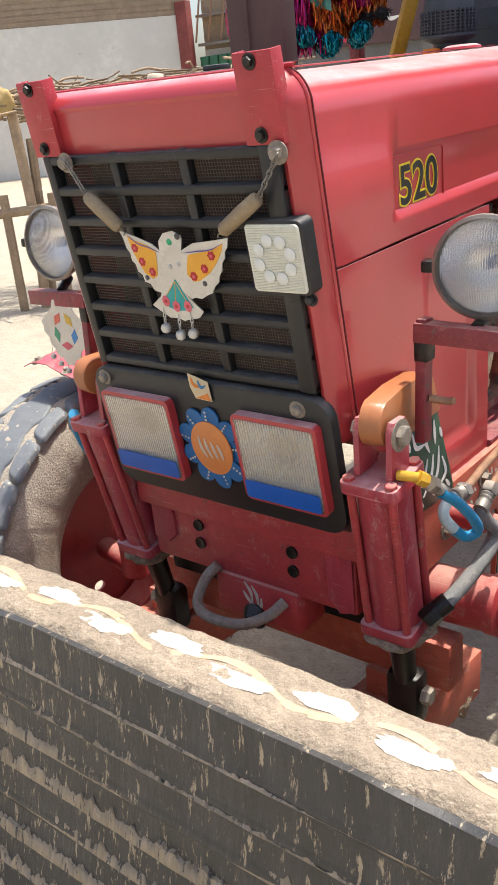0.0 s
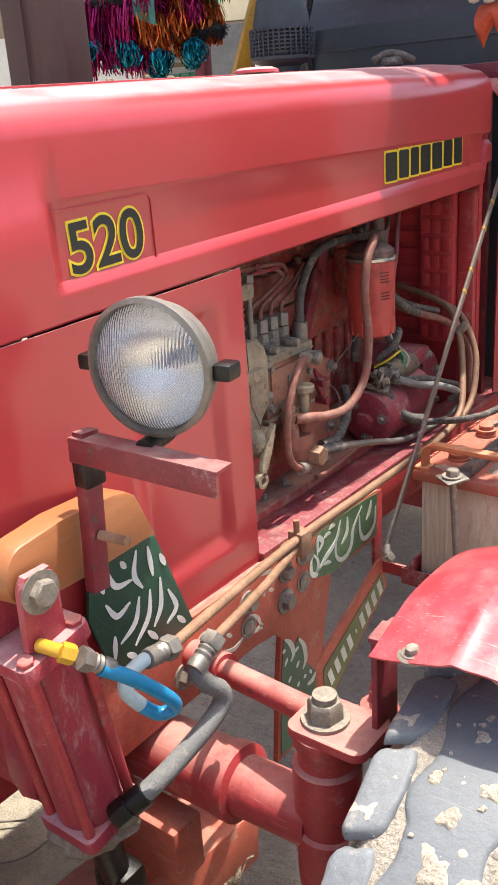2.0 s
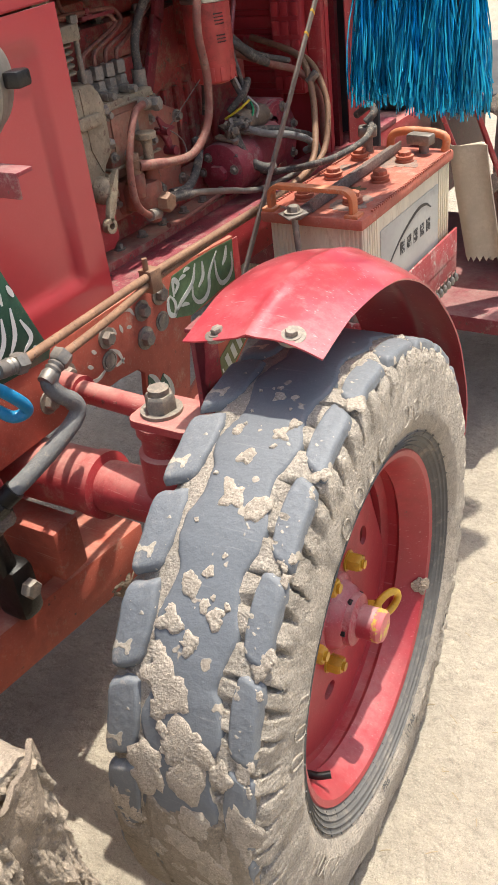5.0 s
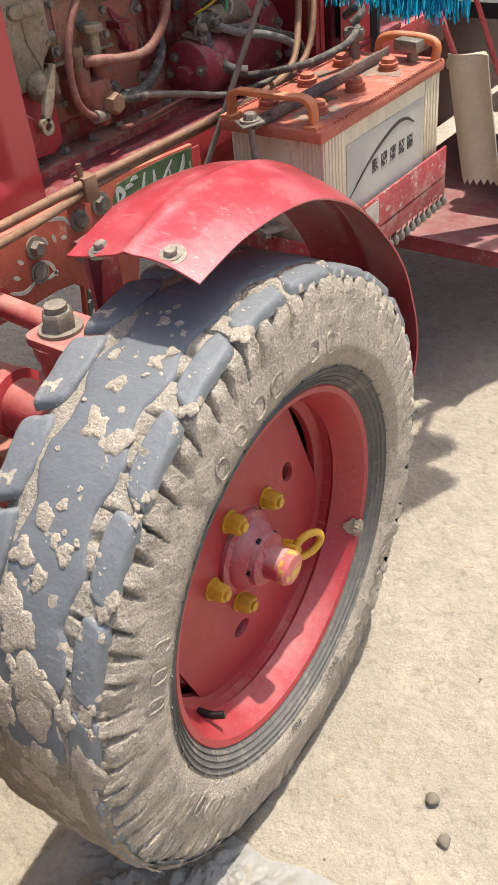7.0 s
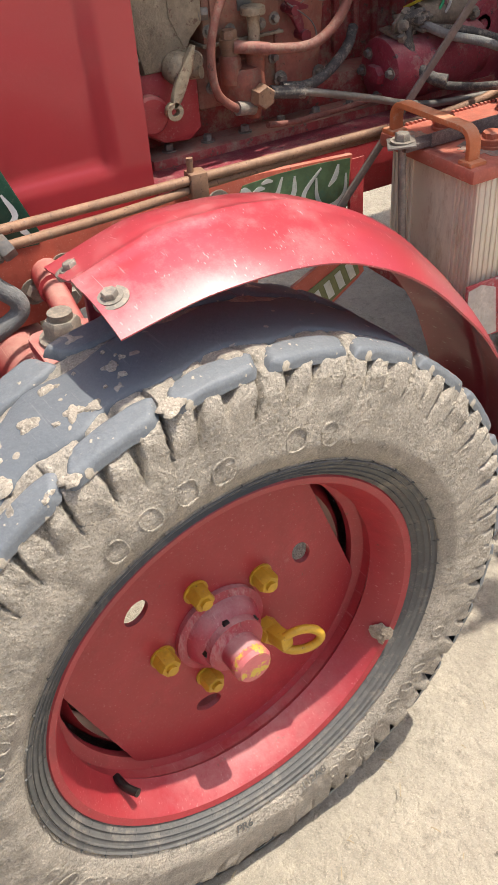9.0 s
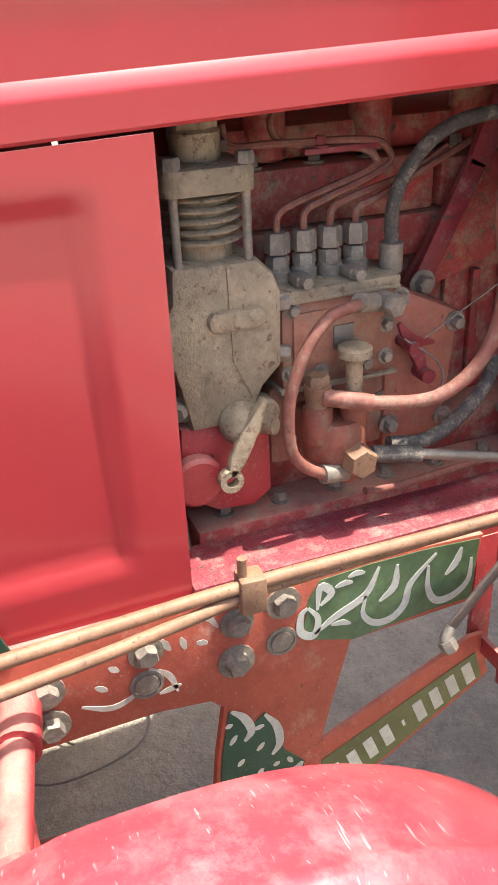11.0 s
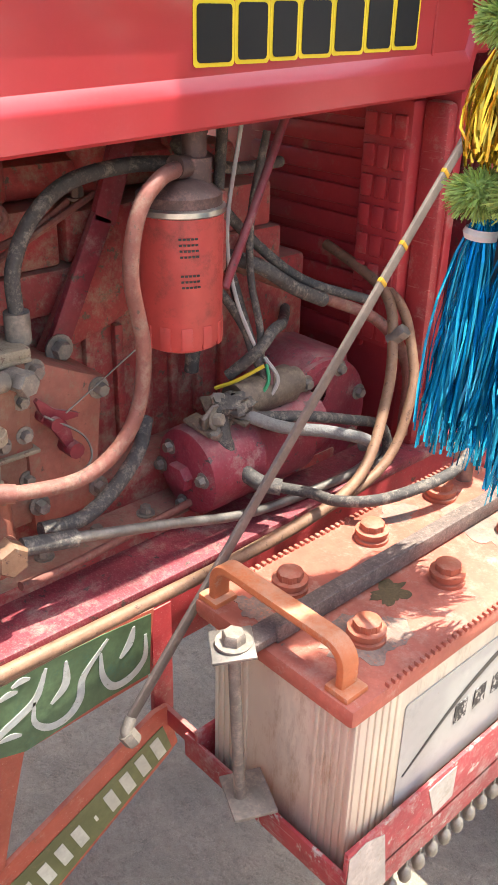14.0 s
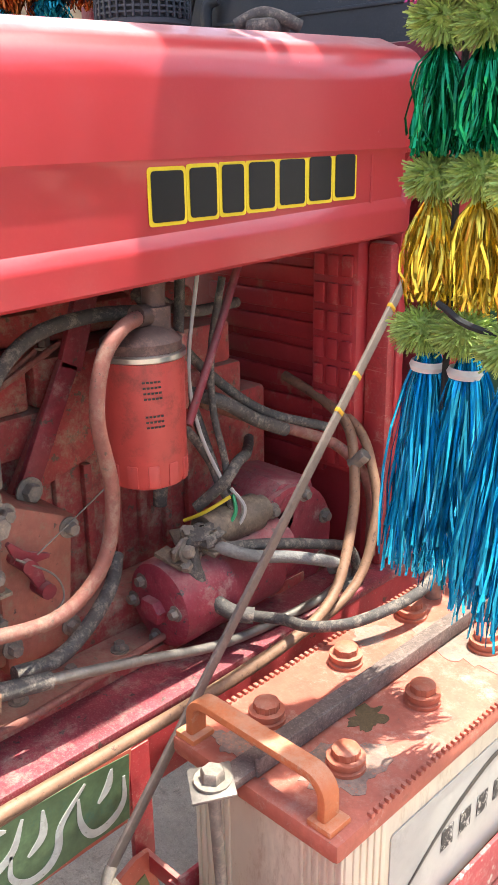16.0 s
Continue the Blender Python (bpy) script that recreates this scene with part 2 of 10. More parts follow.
HOSE_GREY = mat("grey_canvas_hose", (0.2, 0.2, 0.19), 0.8, var=0.25, scale=20, dust=0.3, bump=0.6, bump_scale=240)
HOSE_BLUE = mat("blue_hose", (0.01, 0.22, 0.42), 0.35, var=0.2, scale=20, dust=0.2, bump=0.05)
WOOD = mat("orange_varnished_wood", (0.4, 0.15, 0.055), 0.4, var=0.3, scale=6, dust=0.14, bump=0.15, bump_scale=50, stretch=(1, 0.15, 1), coat=0.1)
GREEN = mat("green_sign_paint", (0.016, 0.075, 0.045), 0.4, var=0.2, scale=10, dust=0.1, bump=0.05)
GREEN_PALE = mat("faded_green_paint", (0.1, 0.165, 0.075), 0.6, var=0.5, scale=7, dust=0.3, dust_light_col=(0.06, 0.17, 0.13), bump=0.05, grit=0.4)
WHITE = mat("white_sign_paint", (0.72, 0.72, 0.68), 0.55, var=0.12, scale=20, dust=0.12, bump=0.03)
WHITE_DUSTY = mat("dusty_white_paint", (0.55, 0.5, 0.43), 0.85, var=0.25, scale=20, dust=0.45, bump=0.2, chips=0.55, chip_col=(0.5, 0.41, 0.31))
SCRIPT = mat("worn_script_paint", (0.6, 0.62, 0.55), 0.7, var=0.2, scale=18, dust=0.3, dust_light_col=(0.42, 0.42, 0.33), bump=0.1, chips=0.3, chip_col=(0.16, 0.2, 0.12))
OLIVE = mat("faded_olive_paint", (0.15, 0.165, 0.065), 0.6, var=0.35, scale=7, dust=0.3, dust_light_col=(0.3, 0.25, 0.13), bump=0.05, grit=0.4)
LETTER_BLACK = mat("decal_black", (0.012, 0.014, 0.016), 0.35, var=0.1, scale=20, bump=0)
LETTER_YELLOW = mat("decal_yellow", (0.8, 0.62, 0.03), 0.4, var=0.06, scale=20, bump=0)
YELLOW = mat("yellow_paint", (0.56, 0.32, 0.025), 0.45, var=0.22, scale=20, dust=0.2, dust_light_col=(0.4, 0.26, 0.12), chips=0.3, chip_col=(0.2, 0.1, 0.05), bump=0.1, grit=0.5)
BATT_BODY = mat("aged_cream_plastic", (0.72, 0.64, 0.47), 0.6, var=0.2, scale=6, dust=0.34, dust_light_col=(0.46, 0.33, 0.18), bump=0.1, stretch=(1, 1, 0.3), grit=0.4, chips=0.12, chip_col=(0.36, 0.24, 0.12))
BATT_TOP = mat("sunbleached_orange_plastic", (0.47, 0.135, 0.085), 0.65, var=0.28, scale=9, dust=0.34, dust_light_col=(0.56, 0.38, 0.29), bump=0.2, up_dust_light=0.22, chips=0.2, chip_col=(0.2, 0.13, 0.1), grit=0.6)
GRIME = mat("grey_grime", (0.27, 0.2, 0.16), 0.85, var=0.35, scale=26, dust=0.5, dust_light_col=(0.46, 0.24, 0.16), bump=0.4, grit=0.6, chips=0.5, chip_col=(0.48, 0.17, 0.1))
STAIN = mat("brown_spill", (0.13, 0.09, 0.04), 0.6, var=0.4, scale=40, dust=0.3, dust_light_col=(0.3, 0.2, 0.1), bump=0.1, grit=0.4)
TRAY = mat("flaking_tray_paint", (0.4, 0.055, 0.06), 0.6, var=0.3, scale=7, dust=0.46, dust_light_col=(0.5, 0.38, 0.33), bump=0.3, chips=0.5, chip_col=(0.5, 0.44, 0.38), grit=0.8, scratch=0.4)
CAP = mat("faded_cap_plastic", (0.47, 0.13, 0.07), 0.55, var=0.22, scale=14, dust=0.26, dust_light_col=(0.5, 0.3, 0.21), bump=0.1, up_dust_light=0.35, grit=0.6)
BATT_ORANGE = mat("bright_orange_plastic", (0.62, 0.19, 0.07), 0.5, var=0.18, scale=12, dust=0.36, dust_light_col=(0.6, 0.42, 0.29), bump=0.1, up_dust_light=0.45, grit=0.4)
GREY_DARK = mat("dark_grey_plastic", (0.045, 0.055, 0.066), 0.55, var=0.15, scale=5, dust=0.1, dust_light_col=(0.2, 0.19, 0.18), bump=0.08, up_dust_light=0.25)
BROWN_STACK = mat("brown_heat_painted_steel", (0.085, 0.05, 0.048), 0.6, var=0.25, scale=6, dust=0.25, dust_light_col=(0.2, 0.15, 0.13), bump=0.1, stretch=(1, 1, 0.3))
MUD = mat("dried_mud", (0.4, 0.325, 0.24), 0.97, var=0.28, scale=14, dust=0.35, dust_light_col=(0.52, 0.43, 0.33), bump=1.0, bump_scale=60, grit=0.9, chips=0.36, chip_col=(0.26, 0.2, 0.14), relief=0.016, speckle=0.3)
MUD_PALE = mat("dried_sandy_mud", (0.5, 0.43, 0.34), 0.97, var=0.2, scale=30, dust=0.3, dust_light_col=(0.6, 0.52, 0.41), bump=1.0, bump_scale=190, grit=0.8, relief=0.006, speckle=0.5)
MUD_TREAD = mat("caked_tread_mud", (0.36, 0.3, 0.225), 0.97, var=0.2, scale=12, dust=0.3, dust_light_col=(0.47, 0.395, 0.3), bump=1.0, bump_scale=120, grit=0.9, relief=0.009, speckle=0.35)
MUD_DARK = mat("caked_brown_mud", (0.3, 0.235, 0.17), 0.97, var=0.3, scale=10, dust=0.3, dust_light_col=(0.42, 0.34, 0.25), bump=1.0, bump_scale=55, grit=0.9, chips=0.3, chip_col=(0.16, 0.12, 0.085), relief=0.018, speckle=0.3)
BLADE_STEEL = mat("muddy_dark_blade", (0.05, 0.05, 0.05), 0.45, metal=0.15, var=0.4, scale=6, dust=0.06, dust_light_col=(0.3, 0.26, 0.2), bump=0.5, bump_scale=60, chips=0.54, chip_col=(0.37, 0.31, 0.225), stretch=(2.1, 1, 0.42), grit=0.45)
GROUND = mat("dusty_ground", (0.41, 0.36, 0.28), 0.97, var=0.2, scale=5, dust=0.4, dust_light_col=(0.5, 0.435, 0.33), bump=1.0, bump_scale=34, grit=1.0, chips=0.24, chip_col=(0.32, 0.27, 0.2), relief=0.022, speckle=0.32)
PLASTER = mat("flaking_white_plaster", (0.62, 0.6, 0.54), 0.9, var=0.12, scale=0.8, chips=0.12, chip_col=(0.3, 0.25, 0.19), bump=0.4, bump_scale=8)
BRICK = mat("earth_brick", (0.3, 0.225, 0.15), 0.95, var=0.25, scale=3, bump=0.5, bump_scale=30)
CREAM = mat("cream_render", (0.68, 0.6, 0.42), 0.9, var=0.08, scale=1.0, bump=0.2, bump_scale=20)
SIGN_DARK = mat("maroon_signboard", (0.09, 0.045, 0.045), 0.6, var=0.2, scale=3, bump=0.05)
STICK = mat("dry_brushwood", (0.27, 0.2, 0.13), 0.95, var=0.3, scale=5, bump=0.4, alpha_random=0.45)
CLOTH = mat("beige_cloth", (0.5, 0.42, 0.32), 0.95, var=0.15, scale=14, bump=0.5, bump_scale=260)
SACK = mat("white_woven_sack", (0.3, 0.29, 0.265), 0.7, var=0.2, scale=9, dust=0.4, bump=0.4, bump_scale=60)
def glass(name, col, rough, ior=1.45, film=0.0):
    m = bpy.data.materials.new(name)
    m.use_nodes = True
    b = m.node_tree.nodes["Principled BSDF"]
    b.inputs["Base Color"].default_value = (*col, 1)
    b.inputs["Roughness"].default_value = rough
    b.inputs["Transmission Weight"].default_value = 1.0 - film
    b.inputs["IOR"].default_value = ior
    return m


LENS = glass("headlamp_glass", (0.97, 0.97, 0.95), 0.02, film=0.06)
_nt = LENS.node_tree
_co, _wave, _bump = (_nt.nodes.new(k) for k in ("ShaderNodeTexCoord", "ShaderNodeTexWave", "ShaderNodeBump"))
_wave.inputs["Scale"].default_value = 75.0
_bump.inputs["Strength"].default_value, _bump.inputs["Distance"].default_value = 0.3, 0.001
_nt.links.new(_co.outputs["Object"], _wave.inputs["Vector"])
_nt.links.new(_wave.outputs["Fac"], _bump.inputs["Height"])
_nt.links.new(_bump.outputs[0], _nt.nodes["Principled BSDF"].inputs["Normal"])
REFLECTOR = mat("lamp_reflector", (0.97, 0.97, 0.96), 0.25, metal=0.75, var=0.06, scale=12, bump=0.02)
LENS_DUSTY = glass("dusty_lamp_lens", (0.95, 0.93, 0.86), 0.04, film=0.16)
LAMP_SILVER = mat("aged_lamp_silver", (0.8, 0.77, 0.69), 0.42, metal=0.7, var=0.14, scale=14, dust=0.16, dust_light_col=(0.5, 0.45, 0.36), bump=0.05)
LAMP_TAN = mat("tan_bulb_shield", (0.46, 0.37, 0.25), 0.5, metal=0.3, var=0.2, scale=20, bump=0.05)
LED_LENS = mat("ribbed_led_lens", (0.66, 0.67, 0.57), 0.3, var=0.08, scale=30, dust=0.15, bump=0.05, coat=0.4)
RED_SEAM = mat("seam_dark_red", (0.13, 0.02, 0.022), 0.7, var=0.4, scale=20, bump=0.2)
LED_CELL = mat("moulded_led_cell", (0.66, 0.69, 0.66), 0.22, var=0.1, scale=60, bump=0, coat=0.5)
TAPE_BLUE = mat("blue_tape", (0.01, 0.1, 0.45), 0.3, var=0.15, scale=20, bump=0.1)
ORNAMENT = mat("ornament_sheet_metal", (0.56, 0.55, 0.51), 0.4, metal=0.4, var=0.12, scale=25, dust=0.2, bump=0.1)


def foil(name, col, rough=0.22):
    m = mat(name, col, rough, metal=0.7, var=0.3, scale=40, bump=0, alpha_random=0.6)
    return m


FOIL_BLUE = foil("blue_foil", (0.015, 0.47, 0.82), 0.16)
FOIL_GOLD = foil("gold_foil", (0.82, 0.58, 0.07), 0.18)
FOIL_GREEN = foil("green_foil", (0.01, 0.33, 0.13))
FOIL_PINK = foil("pink_foil", (0.68, 0.08, 0.22))
FOIL_MAGENTA = foil("magenta_foil", (0.4, 0.015, 0.12))
FOIL_COPPER = foil("copper_foil", (0.6, 0.16, 0.03))
FOIL_TEAL = foil("teal_foil", (0.01, 0.3, 0.38))
FOIL_INDIGO = foil("indigo_foil", (0.03, 0.05, 0.4))
YARN = mat("green_yarn", (0.38, 0.52, 0.14), 0.95, var=0.25, scale=40, bump=0, alpha_random=0.3)
YARN_BLACK = mat("black_yarn", (0.02, 0.022, 0.022), 0.95, var=0.25, scale=40, bump=0, alpha_random=0.4)


def plain(name, col, rough=0.5):
    return mat(name, col, rough, var=0.1, scale=25, bump=0.03)


# ---- mesh building ----
class Build:
    """Collects vertices and faces in world metres and turns them into one mesh."""

    def __init__(self):
        self.v, self.f = [], []

    def add(self, verts, faces):
        n = len(self.v)
        self.v.extend(tuple(p) for p in verts)
        self.f.extend(tuple(i + n for i in face) for face in faces)
        return self

    def bm_add(self, bm):
        bm.verts.index_update()
        return self.add([v.co for v in bm.verts], [[v.index for v in f.verts] for f in bm.faces])

    def box(self, size, m=None, bevel=0.0, seg=2):
        bm = bmesh.new()
        bmesh.ops.create_cube(bm, size=1.0)
        bmesh.ops.scale(bm, vec=size, verts=bm.verts)
        if bevel:
            bmesh.ops.bevel(bm, geom=bm.edges[:], offset=bevel, segments=seg, affect="EDGES", profile=0.5)
        if m is not None:
            bmesh.ops.transform(bm, matrix=m, verts=bm.verts)
        self.bm_add(bm)
        bm.free()
        return self

    def span(self, a, b, bevel=0.0, seg=2):
        """A box between two corners."""
        a, b = Vector(a), Vector(b)
        return self.box([abs(c) for c in (b - a)], Matrix.Translation((a + b) / 2), bevel, seg)

    def bar(self, a, b, w, h, bevel=0.0, up=(0, 0, 1)):
        """A square bar from a to b."""
        a, b = Vector(a), Vector(b)
        d = (b - a).normalized()
        s = d.cross(Vector(up))
        s = s.normalized() if s.length > 1e-4 else Vector((1, 0, 0))
        u = s.cross(d)
        m = Matrix((s, d, u)).transposed().to_4x4()
        m.translation = (a + b) / 2
        return self.box((w, (b - a).length, h), m, bevel)

    def lathe(self, profile, origin, axis, seg=24, turn=0.0, closed=False, caps=True):
        """A turned shape: profile of (radius, along) pairs round an axis."""
        axis = Vector(axis).normalized()
        s = axis.cross(Vector((0, 0, 1)))
        s = s.normalized() if s.length > 1e-3 else Vector((1, 0, 0))
        u = axis.cross(s)
        o = Vector(origin)
        verts, faces = [], []
        for r, h in profile:
            for k in range(seg):
                a = 2 * math.pi * k / seg + turn
                verts.append(o + axis * h + (s * math.cos(a) + u * math.sin(a)) * r)
        n = len(profile)
        for j in range(n if closed else n - 1):
            for k in range(seg):
                a, b = j * seg + k, j * seg + (k + 1) % seg
                c, d = ((j + 1) % n) * seg + (k + 1) % seg, ((j + 1) % n) * seg + k
                faces.append((a, b, c, d))
        if caps and not closed:
            if profile[0][0] > 1e-5:
                faces.append(tuple(range(seg))[::-1])
            if profile[-1][0] > 1e-5:
                faces.append(tuple((n - 1) * seg + k for k in range(seg)))
        return self.add(verts, faces)

    def cyl(self, a, b, r, r2=None, seg=20, bevel=0.0):
        a, b = Vector(a), Vector(b)
        h = (b - a).length
        r2 = r if r2 is None else r2
        if bevel:
            prof = [(r - bevel, 0), (r, bevel), (r2, h - bevel), (r2 - bevel, h)]
        else:
            prof = [(r, 0), (r2, h)]
        return self.lathe(prof, a, b - a, seg)

    def hexa(self, a, axis, r, h, turn=0.0):
        """A hexagonal bolt head or nut with a chamfer."""
        return self.lathe([(r, 0), (r, h * 0.8), (r * 0.85, h)], a, axis, 6, turn)

    def bolt(self, a, axis, r, h, washer=True):
        axis = Vector(axis).normalized()
        a = Vector(a)
        if washer:
            self.lathe([(r * 1.55, 0), (r * 1.55, h * 0.2)], a, axis, 16)
        return self.hexa(a + axis * h * 0.2, axis, r, h * 0.8, random.uniform(0, 1))

    def tube(self, pts, r, seg=12, step=6, smooth=True, close=False, r_end=None):
        """A round tube along a smooth line through pts."""
        seg = max(seg, 12) if r > 0.0055 else seg
        pts = [Vector(p) for p in pts]
        line = []
        if smooth and len(pts) > 2:
            ext = [pts[0] * 2 - pts[1], *pts, pts[-1] * 2 - pts[-2]]
            if close:
                ext = [pts[-1], *pts, pts[0], pts[1]]
            for i in range(1, len(ext) - 2):
                p0, p1, p2, p3 = ext[i - 1 : i + 3]
                for k in range(step):
                    t = k / step
                    line.append(0.5 * ((2 * p1) + (p2 - p0) * t + (2 * p0 - 5 * p1 + 4 * p2 - p3) * t * t + (3 * p1 - p0 - 3 * p2 + p3) * t ** 3))
            if not close:
                line.append(pts[-1])
        else:
            line = pts
        n = len(line)
        verts, faces = [], []
        u = None
        for i, p in enumerate(line):
            d = (line[(i + 1) % n] - line[i - 1]) if close else (line[min(i + 1, n - 1)] - line[max(i - 1, 0)])
            d.normalize()
            if u is None:
                u = d.orthogonal().normalized()
            u = (u - d * u.dot(d)).normalized()
            w = d.cross(u)
            rr = r if r_end is None else r + (r_end - r) * i / max(1, n - 1)
            for k in range(seg):
                a = 2 * math.pi * k / seg
                verts.append(p + (u * math.cos(a) + w * math.sin(a)) * rr)
        for i in range(n if close else n - 1):
            for k in range(seg):
                a, b = i * seg + k, i * seg + (k + 1) % seg
                c, d_ = ((i + 1) % n) * seg + (k + 1) % seg, ((i + 1) % n) * seg + k
                faces.append((a, b, c, d_))
        if not close:
            faces.append(tuple(range(seg))[::-1])
            faces.append(tuple((n - 1) * seg + k for k in range(seg)))
        return self.add(verts, faces)

    def plate(self, outline, m, thick, bevel=0.0):
        """A flat plate: an outline in its own x, y, raised by thick along its z, at the pose m."""
        bm = bmesh.new()
        vs = [bm.verts.new((x, y, 0)) for x, y in outline]
        face = bm.faces.new(vs)
        out = bmesh.ops.extrude_face_region(bm, geom=[face])
        bmesh.ops.translate(bm, vec=(0, 0, thick), verts=[g for g in out["geom"] if isinstance(g, bmesh.types.BMVert)])
        if bevel:
            edges = [e for e in bm.edges if abs(e.verts[0].co.z - e.verts[1].co.z) < 1e-6 and e.verts[0].co.z > thick / 2]
            bmesh.ops.bevel(bm, geom=edges, offset=bevel, segments=2, affect="EDGES", profile=0.5)
        bmesh.ops.recalc_face_normals(bm, faces=bm.faces)
        bmesh.ops.transform(bm, matrix=m, verts=bm.verts)
        self.bm_add(bm)
        bm.free()
        return self

    def holed(self, outline, holes, m, thick):
        """A flat plate with holes cut through it."""
        bm = bmesh.new()
        edges = []
        for loop in (outline, *holes):
            vs = [bm.verts.new((x, y, 0)) for x, y in loop]
            edges += [bm.edges.new((a, b)) for a, b in zip(vs, vs[1:] + vs[:1])]
        bmesh.ops.triangle_fill(bm, use_beauty=True, edges=edges)
        out = bmesh.ops.extrude_face_region(bm, geom=bm.faces[:])
        bmesh.ops.translate(bm, vec=(0, 0, thick), verts=[g for g in out["geom"] if isinstance(g, bmesh.types.BMVert)])
        bmesh.ops.recalc_face_normals(bm, faces=bm.faces)
        bmesh.ops.transform(bm, matrix=m, verts=bm.verts)
        self.bm_add(bm)
        bm.free()
        return self

    def sheet(self, grid, thick=0.0):
        """A curved sheet through a grid of points, thickened along its normals."""
        rows, cols = len(grid), len(grid[0])
        P = np.array([[tuple(p) for p in row] for row in grid])
        du, dv = np.gradient(P, axis=0), np.gradient(P, axis=1)
        N = np.cross(du, dv)
        N /= np.maximum(np.linalg.norm(N, axis=2, keepdims=True), 1e-9)
        verts = [tuple(p) for p in P.reshape(-1, 3)]
        idx = lambda i, j: i * cols + j
        faces = [(idx(i, j), idx(i, j + 1), idx(i + 1, j + 1), idx(i + 1, j)) for i in range(rows - 1) for j in range(cols - 1)]
        if thick:
            off = rows * cols
            verts += [tuple(p) for p in (P - N * thick).reshape(-1, 3)]
            faces += [tuple(off + k for k in f[::-1]) for f in list(faces)]
            rim = [idx(0, j) for j in range(cols)] + [idx(i, cols - 1) for i in range(1, rows)] + [idx(rows - 1, j) for j in range(cols - 2, -1, -1)] + [idx(i, 0) for i in range(rows - 2, 0, -1)]
            for a, b in zip(rim, rim[1:] + rim[:1]):
                faces.append((b, a, a + off, b + off))
        return self.add(verts, faces)


def part(name, build, material, parent=None, label="", at=None, smooth=42, loc=None):
    """Links a Build as one mesh object: a part under parent, or a thing of its own."""
    base = Vector(loc) if loc is not None else (parent.matrix_world.translation if parent else Vector((0, 0, 0)))
    me = bpy.data.meshes.new(name)
    me.from_pydata([tuple(Vector(p) - base) for p in build.v], [], build.f)
    me.materials.append(material)
    bm = bmesh.new()
    bm.from_mesh(me)
    bmesh.ops.recalc_face_normals(bm, faces=bm.faces)
    bm.to_mesh(me)
    bm.free()
    if smooth:
        me.shade_smooth()
        me.set_sharp_from_angle(angle=radians(smooth))
    ob = new(name, me)
    if parent:
        ob.parent = parent
        ob.matrix_local = Matrix.Translation(base - parent.matrix_world.translation)
        ob.matrix_world = Matrix.Translation(base)
    else:
        ob.location = base
        ob.matrix_world = Matrix.Translation(base)
    return tagged(ob, label)


def thing(name, loc, label, category, group="", kind=""):
    ob = new(name)
    ob.empty_display_size = 0.1
    ob.location = loc
    ob.matrix_world = Matrix.Translation(loc)
    return tagged(ob, label, category, group, kind)


def rot(axis_x, axis_y, origin):
    """A frame whose x and y run along the two given ways."""
    x = Vector(axis_x).normalized()
    z = x.cross(Vector(axis_y)).normalized()
    y = z.cross(x)
    m = Matrix((x, y, z)).transposed().to_4x4()
    m.translation = origin
    return m


def rounded(w, h, r, n=5, cx=0.0, cy=0.0):
    """A rounded rectangle's outline, counter-clockwise, about its middle."""
    out = []
    for sx, sy, a0 in ((1, -1, -90), (1, 1, 0), (-1, 1, 90), (-1, -1, 180)):
        for k in range(n + 1):
            a = radians(a0 + 90 * k / n)
            out.append((cx + sx * (w / 2 - r) + r * math.cos(a), cy + sy * (h / 2 - r) + r * math.sin(a)))
    return out


def disc(r, n=32, cx=0.0, cy=0.0):
    return [(cx + r * math.cos(2 * math.pi * k / n), cy + r * math.sin(2 * math.pi * k / n)) for k in range(n)]


def lettering(body, size, bold=0.0):
    """The outline mesh of a word in the built-in font: its vertices and faces, flat, from its lower left corner."""
    cu = bpy.data.curves.new("word", "FONT")
    cu.body, cu.size, cu.offset = body, size, bold
    ob = new("word", cu)
    me = bpy.data.meshes.new_from_object(ob.evaluated_get(bpy.context.evaluated_depsgraph_get()))
    data = [tuple(v.co) for v in me.vertices], [tuple(p.vertices) for p in me.polygons]
    bpy.data.objects.remove(ob)
    bpy.data.curves.remove(cu)
    bpy.data.meshes.remove(me)
    return data


def stroke(pts, w):
    """A flat brush stroke with pointed ends along pts: an outline."""
    pts = [Vector((*p, 0)) for p in pts]
    line = []
    ext = [pts[0] * 2 - pts[1], *pts, pts[-1] * 2 - pts[-2]]
    for i in range(1, len(ext) - 2):
        for k in range(5):
            t = k / 5
            p0, p1, p2, p3 = ext[i - 1 : i + 3]
            line.append(0.5 * ((2 * p1) + (p2 - p0) * t + (2 * p0 - 5 * p1 + 4 * p2 - p3) * t * t + (3 * p1 - p0 - 3 * p2 + p3) * t ** 3))
    line.append(pts[-1])
    n = len(line)
    left, right = [], []
    for i, p in enumerate(line):
        d = (line[min(i + 1, n - 1)] - line[max(i - 1, 0)]).normalized()
        q = Vector((-d.y, d.x, 0)) * w * (0.18 + 0.82 * math.sin(math.pi * (0.06 + 0.88 * i / (n - 1)))) / 2
        left.append((p + q)[:2])
        right.append((p - q)[:2])
    return left + right[::-1]


